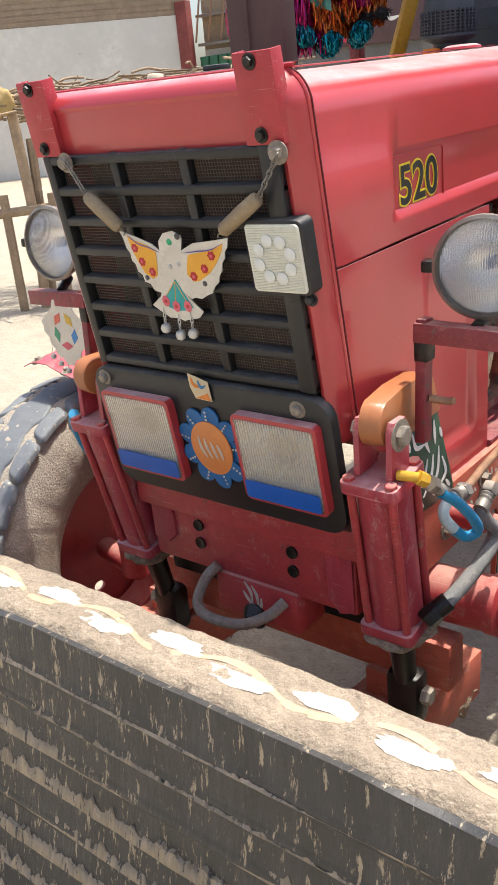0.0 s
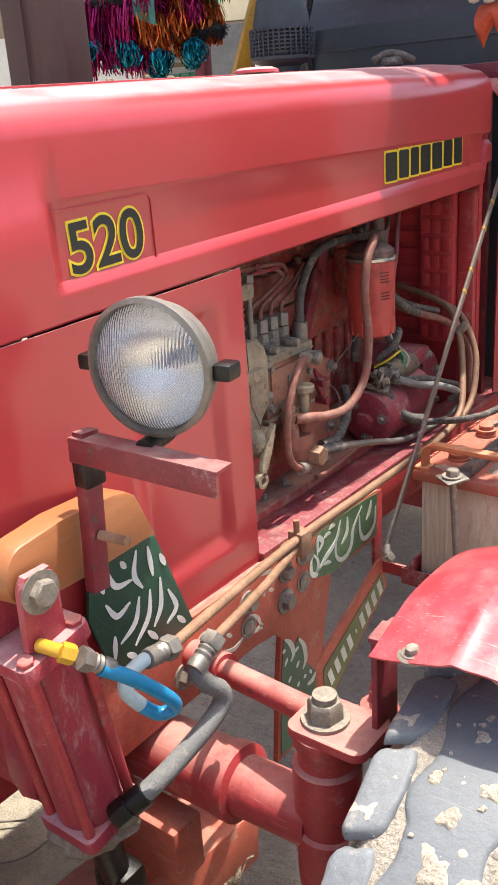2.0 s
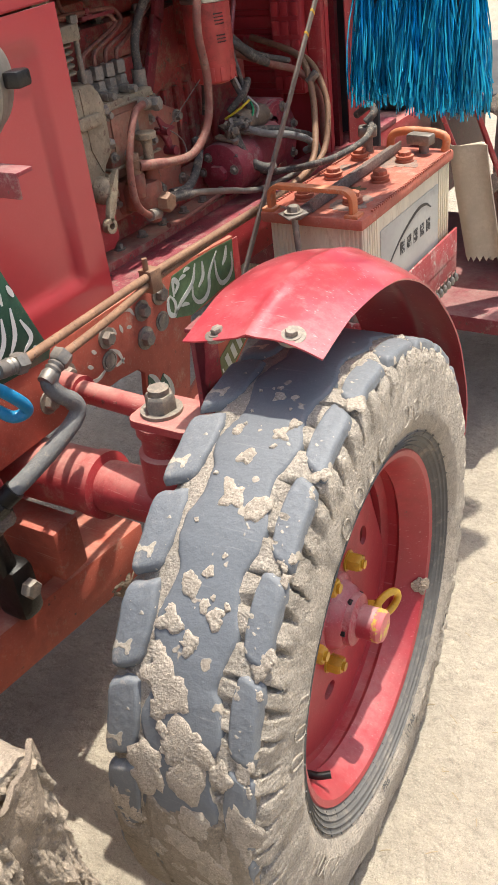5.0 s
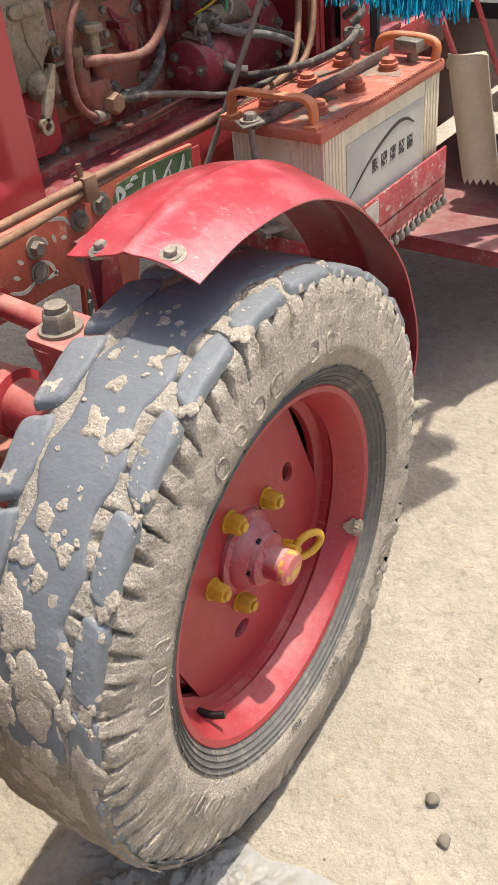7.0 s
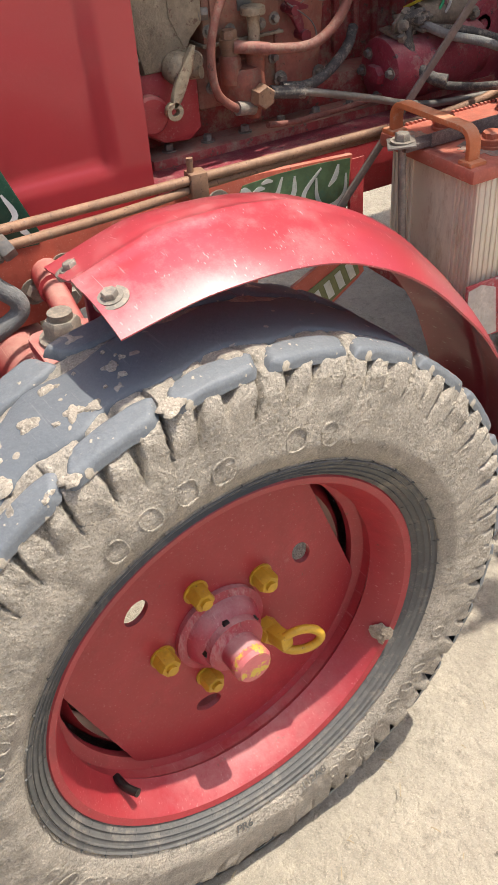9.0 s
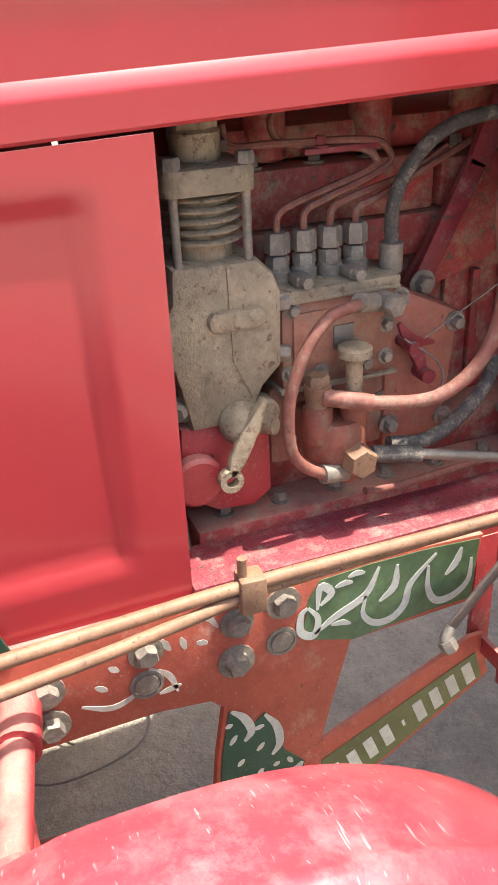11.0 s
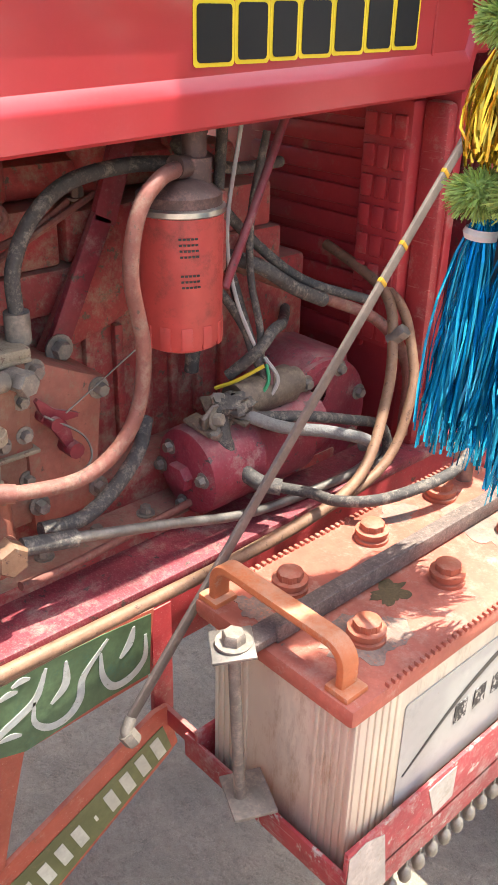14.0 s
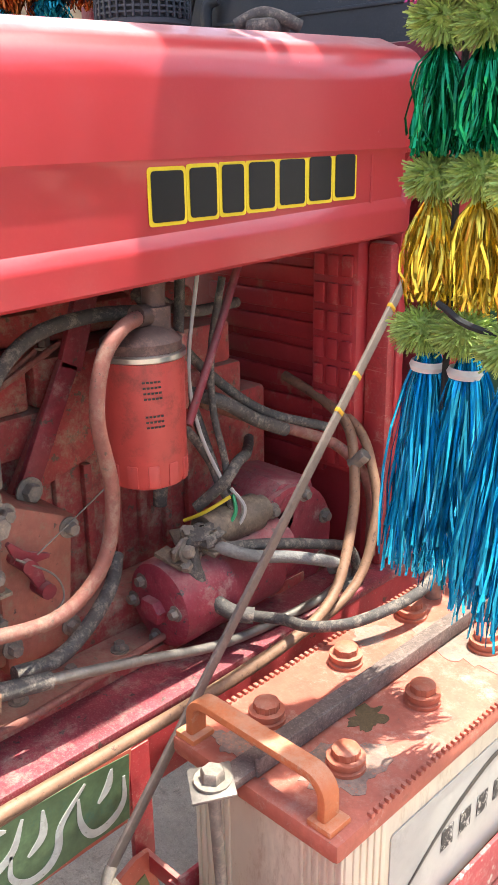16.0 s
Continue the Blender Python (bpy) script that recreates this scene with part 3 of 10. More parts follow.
# ---- ground and surroundings ----
def ground_sheet():
    b = Build()
    n = 150
    far = 3.0 * 1.35 ** np.arange(1, 17)
    xs = np.concatenate([0.6 - far[::-1], np.linspace(-2.4, 3.6, 240), 0.6 + far])
    ys = xs
    grid = []
    for x in xs:
        row = []
        for y in ys:
            near = math.exp(-((x - 0.6) ** 2 + (y - 0.6) ** 2) / 18)
            h = near * (0.012 * noise.noise(Vector((x * 2.2, y * 2.2, 0))) + 0.006 * noise.noise(Vector((x * 9, y * 9, 3))) + 0.004 * noise.noise(Vector((x * 23, y * 23, 5)))) - 0.004
            row.append((x, y, h))
        grid.append(row)
    b.sheet(grid)
    return tagged(part("ground", b, GROUND, smooth=80), "pale dusty bare earth yard with tyre marks", "ground", kind="structure")


ground_sheet()

# ---- the tractor ----
tractor = thing("tractor", (0.04, 0.9, 0.0), "old red farm tractor with an open engine side and painted panels", "tractor")
CX = 0.04
HX = 0.352          # outer side of the hood


def front_y(z):
    return 0.438 - 0.148 * z


def hood_low(y):
    return 1.511 + 0.033 * (y - 0.256)


def hood():
    """The upper hood shell: side band with a ridge and a recess, rounded shoulders, a slightly crowned top."""
    b = Build()
    grid = []
    for i in range(121):
        s = i / 120
        y = 0.165 + s * (1.928 - 0.165)
        low = hood_low(max(y, 0.22))
        top = 1.806 + 0.032 * s
        low += 0.05 * max(0.0, min(1.0, (y - 1.888) / 0.004))
        r = 0.055
        half = HX - CX
        crease = 1.676 + 0.012 * s
        dep = 0.011 * max(0.0, min(1.0, (y - 0.448) / 0.016))
        side = [(half - 0.004, low), (half, low + 0.004), (half, low + 0.035), (half, low + 0.038), (half - 0.11 * dep, low + 0.042), (half - dep, low + 0.055), (half - dep, low + 0.059), (half - dep, low + 0.09), (half - 0.9 * dep, crease - 0.004), (half - 0.004 - 0.1 * dep, crease + 0.004)]
        side += [(half - 0.004 - r + r * math.cos(a), top - r + r * math.sin(a)) for a in np.linspace(0, math.pi / 2, 8)]
        ctr = [(half * k, top + (0.014 + 0.012 * s) * (1 - k * k)) for k in (0.7, 0.45, 0.2, 0.0)]
        prof = side + ctr
        lean = lambda z: y + (front_y(z) + 0.044 - 0.165) * max(0.0, 1 - s * 5)
        row = [(CX + u, lean(z), z) for u, z in prof] + [(CX - u, lean(z), z) for u, z in prof[::-1][1:]]
        grid.append(row)
    # the front edge rolls down to the mask
    b.sheet(grid, 0.004)
    return part("hood", b, RED, tractor, "glossy red sheet metal hood", smooth=30)


hood_ob = hood()


def side_panel(x, out):
    """A side panel below the hood with a pressed border."""
    b = Build()
    rows = []
    for t in np.linspace(0, 1, 45):
        row = []
        for s in np.linspace(0, 1, 41):
            z = 0.966 + t * (hood_low(0.25 + 0.61 * s) - 0.003 - 0.966)
            y0 = front_y(z) + 0.047
            y = y0 + s * (0.862 - y0)
            d = min((y - 0.575) / 0.012, (0.79 - y) / 0.012, (z - 1.035) / 0.012, (1.475 - z) / 0.012)
            press = 0.009 * max(0.0, min(1.0, d))
            row.append((x - out * press, y, z))
        rows.append(row)
    b.sheet(rows if out > 0 else [r[::-1] for r in rows], 0.003)
    return part("side_panel", b, RED, tractor, "red pressed steel side panel", smooth=40)


side_panel(HX - 0.003, 1)
side_panel(2 * CX - HX + 0.003, -1)


def mask():
    """The front mask: a red surround with a rounded upper edge."""
    FR = rot((1, 0, 0), (0, -0.148, 1), (CX, front_y(1.5), 1.5))
    b = Build()
    half = HX - CX
    edge = 0.058

    def ring(inset):
        r = max(0.006, edge - inset)
        w_, t_ = half - inset, 0.33 - inset
        pts = [(-w_, v) for v in np.linspace(-0.31, t_ - r, 14)]
        pts += [(-w_ + r - r * math.cos(a), t_ - r + r * math.sin(a)) for a in np.linspace(0.15, math.pi / 2, 8)]
        return pts + [(-u, v) for u, v in pts[::-1]]

    rows = [[FR @ Vector((u, v, w)) for u, v in ring(d)] for d, w in ((0.034, 0.004), (0.024, 0.0085), (0.014, 0.004), (0.006, -0.008), (0.0015, -0.026), (0.0, -0.046))]
    b.sheet(rows, -0.003)
    ob = part("front_mask", b, RED, tractor, "red steel front surround")
    # thin dark red line along the joint of surround and hood
    b = Build()
    b.tube([FR @ Vector((u, v, -0.0465)) for u, v in ring(-0.0004)], 0.0018, 6)
    part("hood_seam", b, RED_SEAM, ob, "dark seam line behind the front surround")
    b = Build()
    b.tube([FR @ Vector((u, v, -0.038)) for u, v in ring(0.0012)], 0.0038, 8)
    part("edge_bead", b, RED, ob, "rolled red edge bead")
    b = Build()
    b.box((2 * half - 0.06, 0.09, 0.012), FR @ pose(0, 0.258, -0.001), 0.003)
    part("top_panel", b, RED, ob, "red panel above the grille")
    b = Build()
    b.box((2 * half - 0.06, 0.56, 0.05), FR @ pose(0, -0.05, -0.12))
    part("radiator", b, CORE, ob, "dark dusty radiator core")
    # black plastic grille
    b = Build()
    gw, g0, g1 = 0.558, -0.205, 0.226
    b.box((0.022, g1 - g0, 0.03), FR @ pose(-gw / 2 + 0.011, (g0 + g1) / 2, 0.005), 0.004)
    b.box((0.036, g1 - g0, 0.03), FR @ pose(gw / 2 - 0.018, (g0 + g1) / 2, 0.005), 0.004)
    for u in (-0.087, 0.083):
        b.box((0.02, g1 - g0, 0.024), FR @ pose(u - 0.008, (g0 + g1) / 2, 0.002), 0.004)
    for k in range(8):
        v = g0 + 0.01 + (g1 - g0 - 0.02) * k / 7
        b.box((gw, 0.016, 0.028), FR @ pose(0, v, 0.005), 0.004)
    part("grille", b, BLACK, tractor, "black plastic slatted grille")
    b = Build()
    n = 90
    for k in range(n):
        u = -gw / 2 + gw * k / n
        b.box((0.0012, g1 - g0, 0.0012), FR @ pose(u, (g0 + g1) / 2, -0.004))
    for k in range(74):
        v = g0 + (g1 - g0) * k / 74
        b.box((gw, 0.0012, 0.0012), FR @ pose(0, v, -0.004))
    part("grille_mesh", b, MESH, tractor, "fine dusty wire mesh", smooth=0)
    return FR


FR = mask()


def at_front(x, z, out=0.0):
    """A point on the sloping front, out metres before it."""
    return Vector((x, front_y(z), z)) + Vector((0, -0.989, -0.146)) * out


def front_frame(x, z, out=0.0):
    return rot((1, 0, 0), (0, -0.148, 1), at_front(x, z, out))


def lamp_panel():
    b = Build()
    m = front_frame(CX, 1.148, 0.006)
    b.plate(rounded(0.615, 0.29, 0.045), m, 0.022, 0.005)
    panel = part("lamp_panel", b, BLACK, tractor, "black lamp panel with rounded corners")
    for x0, x1 in ((-0.226, -0.043), (0.135, 0.318)):
        w = x1 - x0
        m = front_frame((x0 + x1) / 2, 1.152, 0.029)
        b = Build()
        b.holed(rounded(w + 0.014, 0.191, 0.014), [rounded(w - 0.004, 0.172, 0.01)], m, 0.02)
        lamp = part("headlamp", b, RED, panel, "red rimmed rectangular headlamp")
        b = Build()
        rows = []
        for i_ in range(19):
            row = []
            for j_ in range(19):
                u, v = i_ / 9 - 1, j_ / 9 - 1
                row.append(m @ Vector((u * (w / 2 - 0.001), v * 0.0865, 0.0015 + 0.0165 * max(abs(u), abs(v)) ** 3.0)))
            rows.append(row)
        b.sheet(rows)
        part("reflector", b, LAMP_SILVER, lamp, "dull silver reflector", smooth=60)
        b = Build()
        b.lathe([(0.0, 0.011), (0.012, 0.0105), (0.03, 0.007), (0.037, 0.0022), (0.036, 0.0)], m @ Vector((0.012, 0.035, 0.0016)), m.to_3x3() @ Vector((0, 0, 1)), 28)
        part("bulb_shield", b, LAMP_TAN, lamp, "dull tan bulb shield", smooth=50)
        b = Build()
        rows = []
        for i_ in range(241):
            u = (i_ / 240 - 0.5) * (w - 0.002)
            rows.append([m @ Vector((u, v, 0.0215 + 0.0008 * math.sin(2 * math.pi * u / 0.0062) * (1 if -0.02 < v < 0.075 else 0.15))) for v in np.linspace(-0.0865, 0.0865, 13)])
        b.sheet(rows, 0.003)
        lens = part("lens", b, LENS_DUSTY, lamp, "dusty fluted glass lens", smooth=50)
        lens.visible_shadow = False
        b = Build()
        b.plate(rounded(w - 0.006, 0.04, 0.006), m @ pose(0, -0.0655, 0.0255), 0.0012)
        part("tape_strip", b, TAPE_BLUE, lamp, "blue adhesive tape")
    for x in (-0.228, 0.279):
        b = Build()
        b.bolt(at_front(x, 1.268, 0.028), (0, -1, -0.148), 0.011, 0.012)
        part("bolt", b, BOLT, panel)
    # petal medallion
    m = front_frame(0.048, 1.148, 0.03) @ Matrix.Diagonal((1.18, 1.22, 1, 1))
    b = Build()
    b.plate(disc(0.05), m, 0.003)
    med = part("medallion", b, plain("petal_blue", (0.01, 0.12, 0.33), 0.4), panel, "blue petalled round medallion")
    for k in range(9):
        a = 2 * math.pi * k / 9
        b = Build()
        b.plate([(0.052 * math.cos(a) + p * math.cos(a) - q_ * math.sin(a), 0.056 * math.sin(a) + p * math.sin(a) + q_ * math.cos(a)) for p, q_ in [(0.021 * math.cos(t), 0.019 * math.sin(t)) for t in np.linspace(0, 2 * math.pi, 17)[:-1]]], m @ pose(0, 0, 0.0004 * k), 0.003, 0.0)
        part("petal", b, bpy.data.materials["petal_blue"], med)
    b = Build()
    b.plate([(x * 0.9, y) for x, y in disc(0.05)], m @ pose(0, 0, 0.0045), 0.003, 0.001)
    part("medallion_disc", b, plain("medallion_orange", (0.62, 0.22, 0.06), 0.45), med, "orange disc")
    b = Build()
    for k in range(4):
        b.plate(stroke([(-0.024 + 0.013 * k, 0.022 - 0.004 * k), (-0.022 + 0.014 * k, 0.0), (-0.012 + 0.012 * k, -0.018)], 0.006), m @ pose(0, 0, 0.008), 0.0008)
    part("painted_strokes", b, WHITE_DUSTY, med, "pale painted strokes")
    for k in range(9):
        a = 2 * math.pi * k / 9
        for q_ in range(3):
            b = Build()
            b.plate(disc(0.0022, 8, (0.056 + 0.007 * q_ - 0.006) * math.cos(a + 0.12), (0.06 + 0.007 * q_ - 0.006) * math.sin(a + 0.12)), m @ pose(0, 0, 0.0066), 0.0008)
            part("painted_dot", b, WHITE_DUSTY, med, smooth=0)
    # folded sticker above it
    b = Build()
    m = front_frame(0.05, 1.281, 0.032) @ pose(0, 0, 0, 0, 0, -8)
    b.plate([(-0.028, 0.026), (-0.024, -0.004), (-0.012, -0.026), (0.03, -0.022), (0.022, 0.02)], m, 0.0015)
    st = part("sticker", b, plain("sticker_cream", (0.6, 0.5, 0.32)), panel, "torn cream and orange sticker")
    b = Build()
    b.plate([(-0.01, -0.024), (0.028, -0.02), (0.02, -0.006)], m @ pose(0, 0, 0.002), 0.0006)
    b.plate(stroke([(-0.02, 0.02), (-0.012, 0.004), (0.012, 0.006)], 0.008), m @ pose(0, 0, 0.002), 0.0006)
    part("sticker_print", b, plain("sticker_orange", (0.62, 0.2, 0.03)), st, "orange print")
    b = Build()
    b.plate(stroke([(-0.002, 0.018), (0.006, 0.004), (0.018, 0.012)], 0.006), m @ pose(0, 0, 0.003), 0.0006)
    part("sticker_print", b, plain("sticker_blue", (0.03, 0.2, 0.4)), st, "blue print")


lamp_panel()


def marker_post(x):
    b = Build()
    m = front_frame(x, 1.789, 0.016)
    b.box((0.074, 0.135, 0.005), m, 0.002)
    p = part("marker_plate", b, mat("marker_red", (0.4, 0.03, 0.04), 0.4, var=0.14, dust=0.22, dust_light_col=(0.5, 0.3, 0.27), bump=0.04, chips=0.15, grit=0.3, scratch=0.3), tractor, "bright red bent steel upright plate")
    for u in (-0.0345, 0.0345):
        b = Build()
        b.box((0.005, 0.135, 0.026), m @ pose(u, 0, -0.013), 0.001)
        part("plate_flange", b, bpy.data.materials["marker_red"], p)
    for v in (-0.052, 0.054):
        b = Build()
        b.bolt(m @ Vector((-0.004, v, 0.003)), m.to_3x3() @ Vector((0, 0, 1)), 0.008, 0.008)
        part("bolt", b, GREASE, p)


marker_post(0.3)
marker_post(-0.22)


def led_light():
    m = front_frame(0.295, 1.548, 0.001)
    b = Build()
    b.plate(rounded(0.12, 0.127, 0.012), m, 0.032, 0.005)
    l = part("work_light", b, BLACK, tractor, "square LED work light with a black housing")
    b = Build()
    b.plate(rounded(0.108, 0.115, 0.008), m @ pose(0, 0, 0.031), 0.005, 0.002)
    part("lens", b, LED_LENS, l, "ribbed pale lens", smooth=40)
    b = Build()
    for k in range(40):
        b.box((0.1, 0.0013, 0.0012), m @ pose(0, -0.053 + 0.106 * k / 39, 0.0364))
    tagged(part("lens_ribbing", b, LED_LENS, l, "fine lens ribbing", smooth=40), kind="stuff")
    for k in range(8):
        a = 2 * math.pi * k / 8 + 0.3
        b = Build()
        b.lathe([(0.0105, 0), (0.011, 0.002), (0.006, 0.004), (0.0, 0.0042)], m @ Vector((0.034 * math.cos(a), 0.033 * math.sin(a), 0.0366)), m.to_3x3() @ Vector((0, 0, 1)), 14)
        part("led_cell", b, LED_CELL, l)
    b = Build()
    b.box((0.03, 0.02, 0.02), m @ pose(0.01, -0.07, 0.01), 0.003)
    b.bolt(m @ Vector((0.042, -0.075, 0.012)), m.to_3x3() @ Vector((0, 0, 1)), 0.008, 0.012)
    part("bracket", b, BLACK, l)


led_light()


def front_beam():
    """The front support casting under the lamp panel."""
    b = Build()
    b.span((-0.26, 0.29, 0.93), (0.345, 0.36, 0.998), 0.006)
    b.span((-0.24, 0.31, 0.79), (0.325, 0.40, 0.93), 0.008)
    b.span((-0.05, 0.30, 0.70), (0.18, 0.40, 0.80), 0.008)
    beam = part("front_beam", b, RED_WORN, tractor, "scraped red steel front beam")
    for x in (-0.092, 0.17):
        for z in (0.855, 0.9):
            # the hole's dark inside is a black disc set on the beam
            b = Build()
            b.lathe([(0.014, 0), (0.014, 0.006), (0.008, 0.004)], (x, 0.311, z), (0, -1, 0), 14)
            part("bolt_hole", b, GREASE, beam)
    b = Build()
    b.tube([(-0.04, 0.30, 0.815), (-0.062, 0.28, 0.785), (-0.068, 0.25, 0.74), (-0.03, 0.235, 0.72), (0.06, 0.24, 0.725), (0.125, 0.26, 0.755), (0.145, 0.30, 0.775)], 0.0125, 12)
    rope = b
    for pts in ([(0.035, 0.795), (0.05, 0.775), (0.055, 0.75)], [(0.055, 0.79), (0.068, 0.77), (0.07, 0.745)], [(0.03, 0.77), (0.045, 0.75), (0.065, 0.735)], [(0.08, 0.765), (0.078, 0.745), (0.07, 0.73)]):
        b = Build()
        b.plate(stroke(pts, 0.009), rot((1, 0, 0), (0, 0, 1), (0, 0.2995, 0)), 0.001)
        part("painted_leaf", b, WHITE_DUSTY, beam, "worn white painted leaf", smooth=0)
    b = Build()
    b.lathe([(0.03, 0), (0.032, 0.006), (0.02, 0.02), (0.012, 0.03)], (0.06, 0.30, 0.715), (0, -1, 0), 20)
    part("pivot_boss", b, GREASE, beam, "black greasy pivot boss")
    b = Build()
    b.plate([(-0.235, 0.93), (-0.17, 0.93), (-0.165, 0.86), (-0.19, 0.835), (-0.235, 0.84)], rot((1, 0, 0), (0, 0, 1), (0, 0.31, 0)), 0.006, 0.001)
    part("gusset", b, CYL_RED, beam, "grimy crimson gusset plate")
    b = Build()
    b.plate([(0.255, 0.93), (0.32, 0.93), (0.32, 0.80), (0.285, 0.79), (0.26, 0.82)], rot((1, 0, 0), (0, 0, 1), (0, 0.31, 0)), 0.006, 0.001)
    part("gusset", b, CYL_RED, beam, "grimy crimson gusset plate")
    b = rope
    part("tow_rope", b, mat("dirty_rope", (0.3, 0.25, 0.21), 0.95, var=0.4, scale=40, bump=1.0, bump_scale=150), tractor, "thick dirty rope loop")


front_beam()


# ---- front axle and wheels ----
def wheel(cx, side, steer):
    """A front wheel about its own middle: tyre with worn blocks, flat disc with holes, rim, hub."""
    w = new("front_wheel")
    w.parent = tractor
    w.matrix_world = pose(cx, 0.626, 0.528, 0, 0, steer)
    w.matrix_local = tractor.matrix_world.inverted() @ w.matrix_world
    tagged(w, "dusty worn front wheel with a red disc rim")
    rnd = random.Random(7)

    def mesh_of(name, b, m, smooth=35):
        me = bpy.data.meshes.new(name)
        broad = name in ("tyre", "tread_block", "tread_band", "mud_clod")      # the inner half of the tyre is the wider one
        rubber = broad or name in ("mud_clod", "raised_bar")      # the tyre stands a little higher than its profile

        def swell(p):
            r = math.hypot(p[1], p[2])
            k = 1 + 0.09 * max(0.0, r - 0.327) / r if rubber else 1.0
            return (side * (0.05 + (p[0] - 0.05) * 1.2 if broad and p[0] < 0.05 else p[0]), p[1] * k, p[2] * k)

        me.from_pydata([swell(p) for p in b.v], [], b.f)
        me.materials.append(m)
        bm = bmesh.new()
        bm.from_mesh(me)
        bmesh.ops.recalc_face_normals(bm, faces=bm.faces)
        bm.to_mesh(me)
        bm.free()
        if smooth:
            me.shade_smooth()
            me.set_sharp_from_angle(angle=radians(smooth))
        return me

    def put(name, b, m, label="", smooth=35, under=None):
        ob = new(name, mesh_of(name, b, m, smooth))
        ob.parent = under or w
        return tagged(ob, label)

    def polar(x, a, r):
        return (x, math.cos(a) * r, math.sin(a) * r)

    # carcass with concentric bead lines
    prof = [(0.268, -0.088), (0.29, -0.1), (0.33, -0.113), (0.38, -0.118), (0.425, -0.112), (0.458, -0.1), (0.482, -0.085), (0.494, -0.06), (0.495, -0.04), (0.495, 0.0), (0.495, 0.04), (0.494, 0.06), (0.4885, 0.08), (0.481, 0.096), (0.462, 0.107), (0.43, 0.1145), (0.385, 0.118), (0.365, 0.1165), (0.357, 0.113), (0.3555, 0.1155), (0.354, 0.112), (0.348, 0.1115), (0.3465, 0.114), (0.345, 0.1105), (0.339, 0.109), (0.3375, 0.1115), (0.336, 0.1075), (0.33, 0.1055), (0.3285, 0.108), (0.327, 0.104), (0.317, 0.1), (0.31, 0.088)]
    prof = [(r, x - 0.02 * max(0.0, min(1.0, (0.385 - r) / 0.068)) if x > 0 else x) for r, x in prof]
    half_prof = [(r, x) for r, x in prof if x > 0.07 and r < 0.47][::-1]

    def wall_x(r):
        return float(np.interp(r, [p[0] for p in half_prof], [p[1] for p in half_prof]))

    N = 24
    step = 2 * math.pi / N
    slits = []                          # two wedge-shaped slits to a block, cut into the outer shoulder
    for k in range(N):
        for off, wd in ((0.03, 0.0115), (0.36, 0.0085), (0.70, 0.0045)):
            slits.append(((k + off + rnd.uniform(-0.05, 0.05)) * step, wd * rnd.uniform(0.7, 1.25), rnd.uniform(0.425, 0.446), rnd.uniform(0.7, 1.15)))

    def slit_depth(r, x, a):
        if x < 0.05 or r < 0.42:
            return 0.0
        deep = 0.0
        for c, wd, r_in, much in slits:
            d = (a - c - 0.55 * (0.49 - r) + math.pi) % (2 * math.pi) - math.pi
            if abs(d) < 0.06:
                t = max(0.0, min(1.0, (r - r_in) / (0.487 - r_in)))
                half = wd * (0.2 + 0.8 * t)
                u = d * r / half
                # steep on one flank, sloping on the other
                g = max(0.0, 1 - max(u / 0.45, -u / 1.5, 0.0)) if t > 0 else 0.0
                deep = max(deep, much * min(1.0, t * 1.6) * min(1.0, g * 1.5) * 0.016)
        return deep

    fine = []
    for (r, x), (r2, x2) in zip(prof, prof[1:]):
        n = (5 if side > 0 else 3) if x > 0.05 and r > 0.36 else 1
        fine += [(r + (r2 - r) * i / n, x + (x2 - x) * i / n) for i in range(n)]
    fine.append(prof[-1])
    b = Build()
    rows = []
    round_ = 900 if side > 0 else 360
    for k in range(round_ + 1):
        a = 2 * math.pi * k / round_
        row = []
        for r, x in fine:
            p = Vector((x, math.cos(a) * r, math.sin(a) * r))
            wob = 0.0 if r < 0.372 else 0.0012 * noise.noise(p * 55) + 0.0011 * noise.noise(p * 140)
            wob += 0.0035 * noise.noise(Vector((x * 30, math.cos(a) * 9, math.sin(a) * 9))) if r > 0.35 else 0.0
            if x > 0.05 and r > 0.44:
                wob += 0.0045 * min(1.0, (r - 0.44) / 0.03) + 0.003 * noise.noise(p * 32) + 0.0018 * abs(noise.noise(p * 85))
            if r > 0.486:               # loose sand lying in the grooves
                wob += 0.0018 * noise.noise(p * 38) + 0.0012 * noise.noise(p * 110)
            cut_ = slit_depth(r, x, a)
            row.append(polar(x + (wob - 0.7 * cut_ if x > 0 else -wob), a, r + wob - 0.8 * cut_))
        rows.append(row)
    b.sheet(rows)
    tyre = put("tyre", b, TYRE, "dust-caked tyre with worn blocks", 50)
    # one shoulder block, used all round on both shoulders
    def block(seed, sgn):
        r_ = random.Random(seed)
        b = Build()
        rows = []
        n_s, n_t = 20, 12
        turn = r_.uniform(-0.05, 0.05)
        for i in range(n_s + 1):
            row = []
            for j in range(n_t + 1):
                u, v = 2 * i / n_s - 1, 2 * j / n_t - 1
                u, v = math.copysign(1 - (1 - abs(u)) ** 1.7, u), math.copysign(1 - (1 - abs(v)) ** 1.7, v)
                # a square rounded at its corners, with a ragged rim
                q_ = max(abs(u), abs(v))
                l = (abs(u) ** 5 + abs(v) ** 5) ** 0.2 or 1.0
                fu, fv = u * q_ / l, v * q_ / l
                rag = 1 + q_ ** 4 * (0.07 * noise.noise(Vector((fu * 2.6, fv * 2.0, seed * 3.1))) + 0.04 * noise.noise(Vector((fu * 8, fv * 6, seed * 1.7))))
                fu, fv = fu * rag, fv * rag
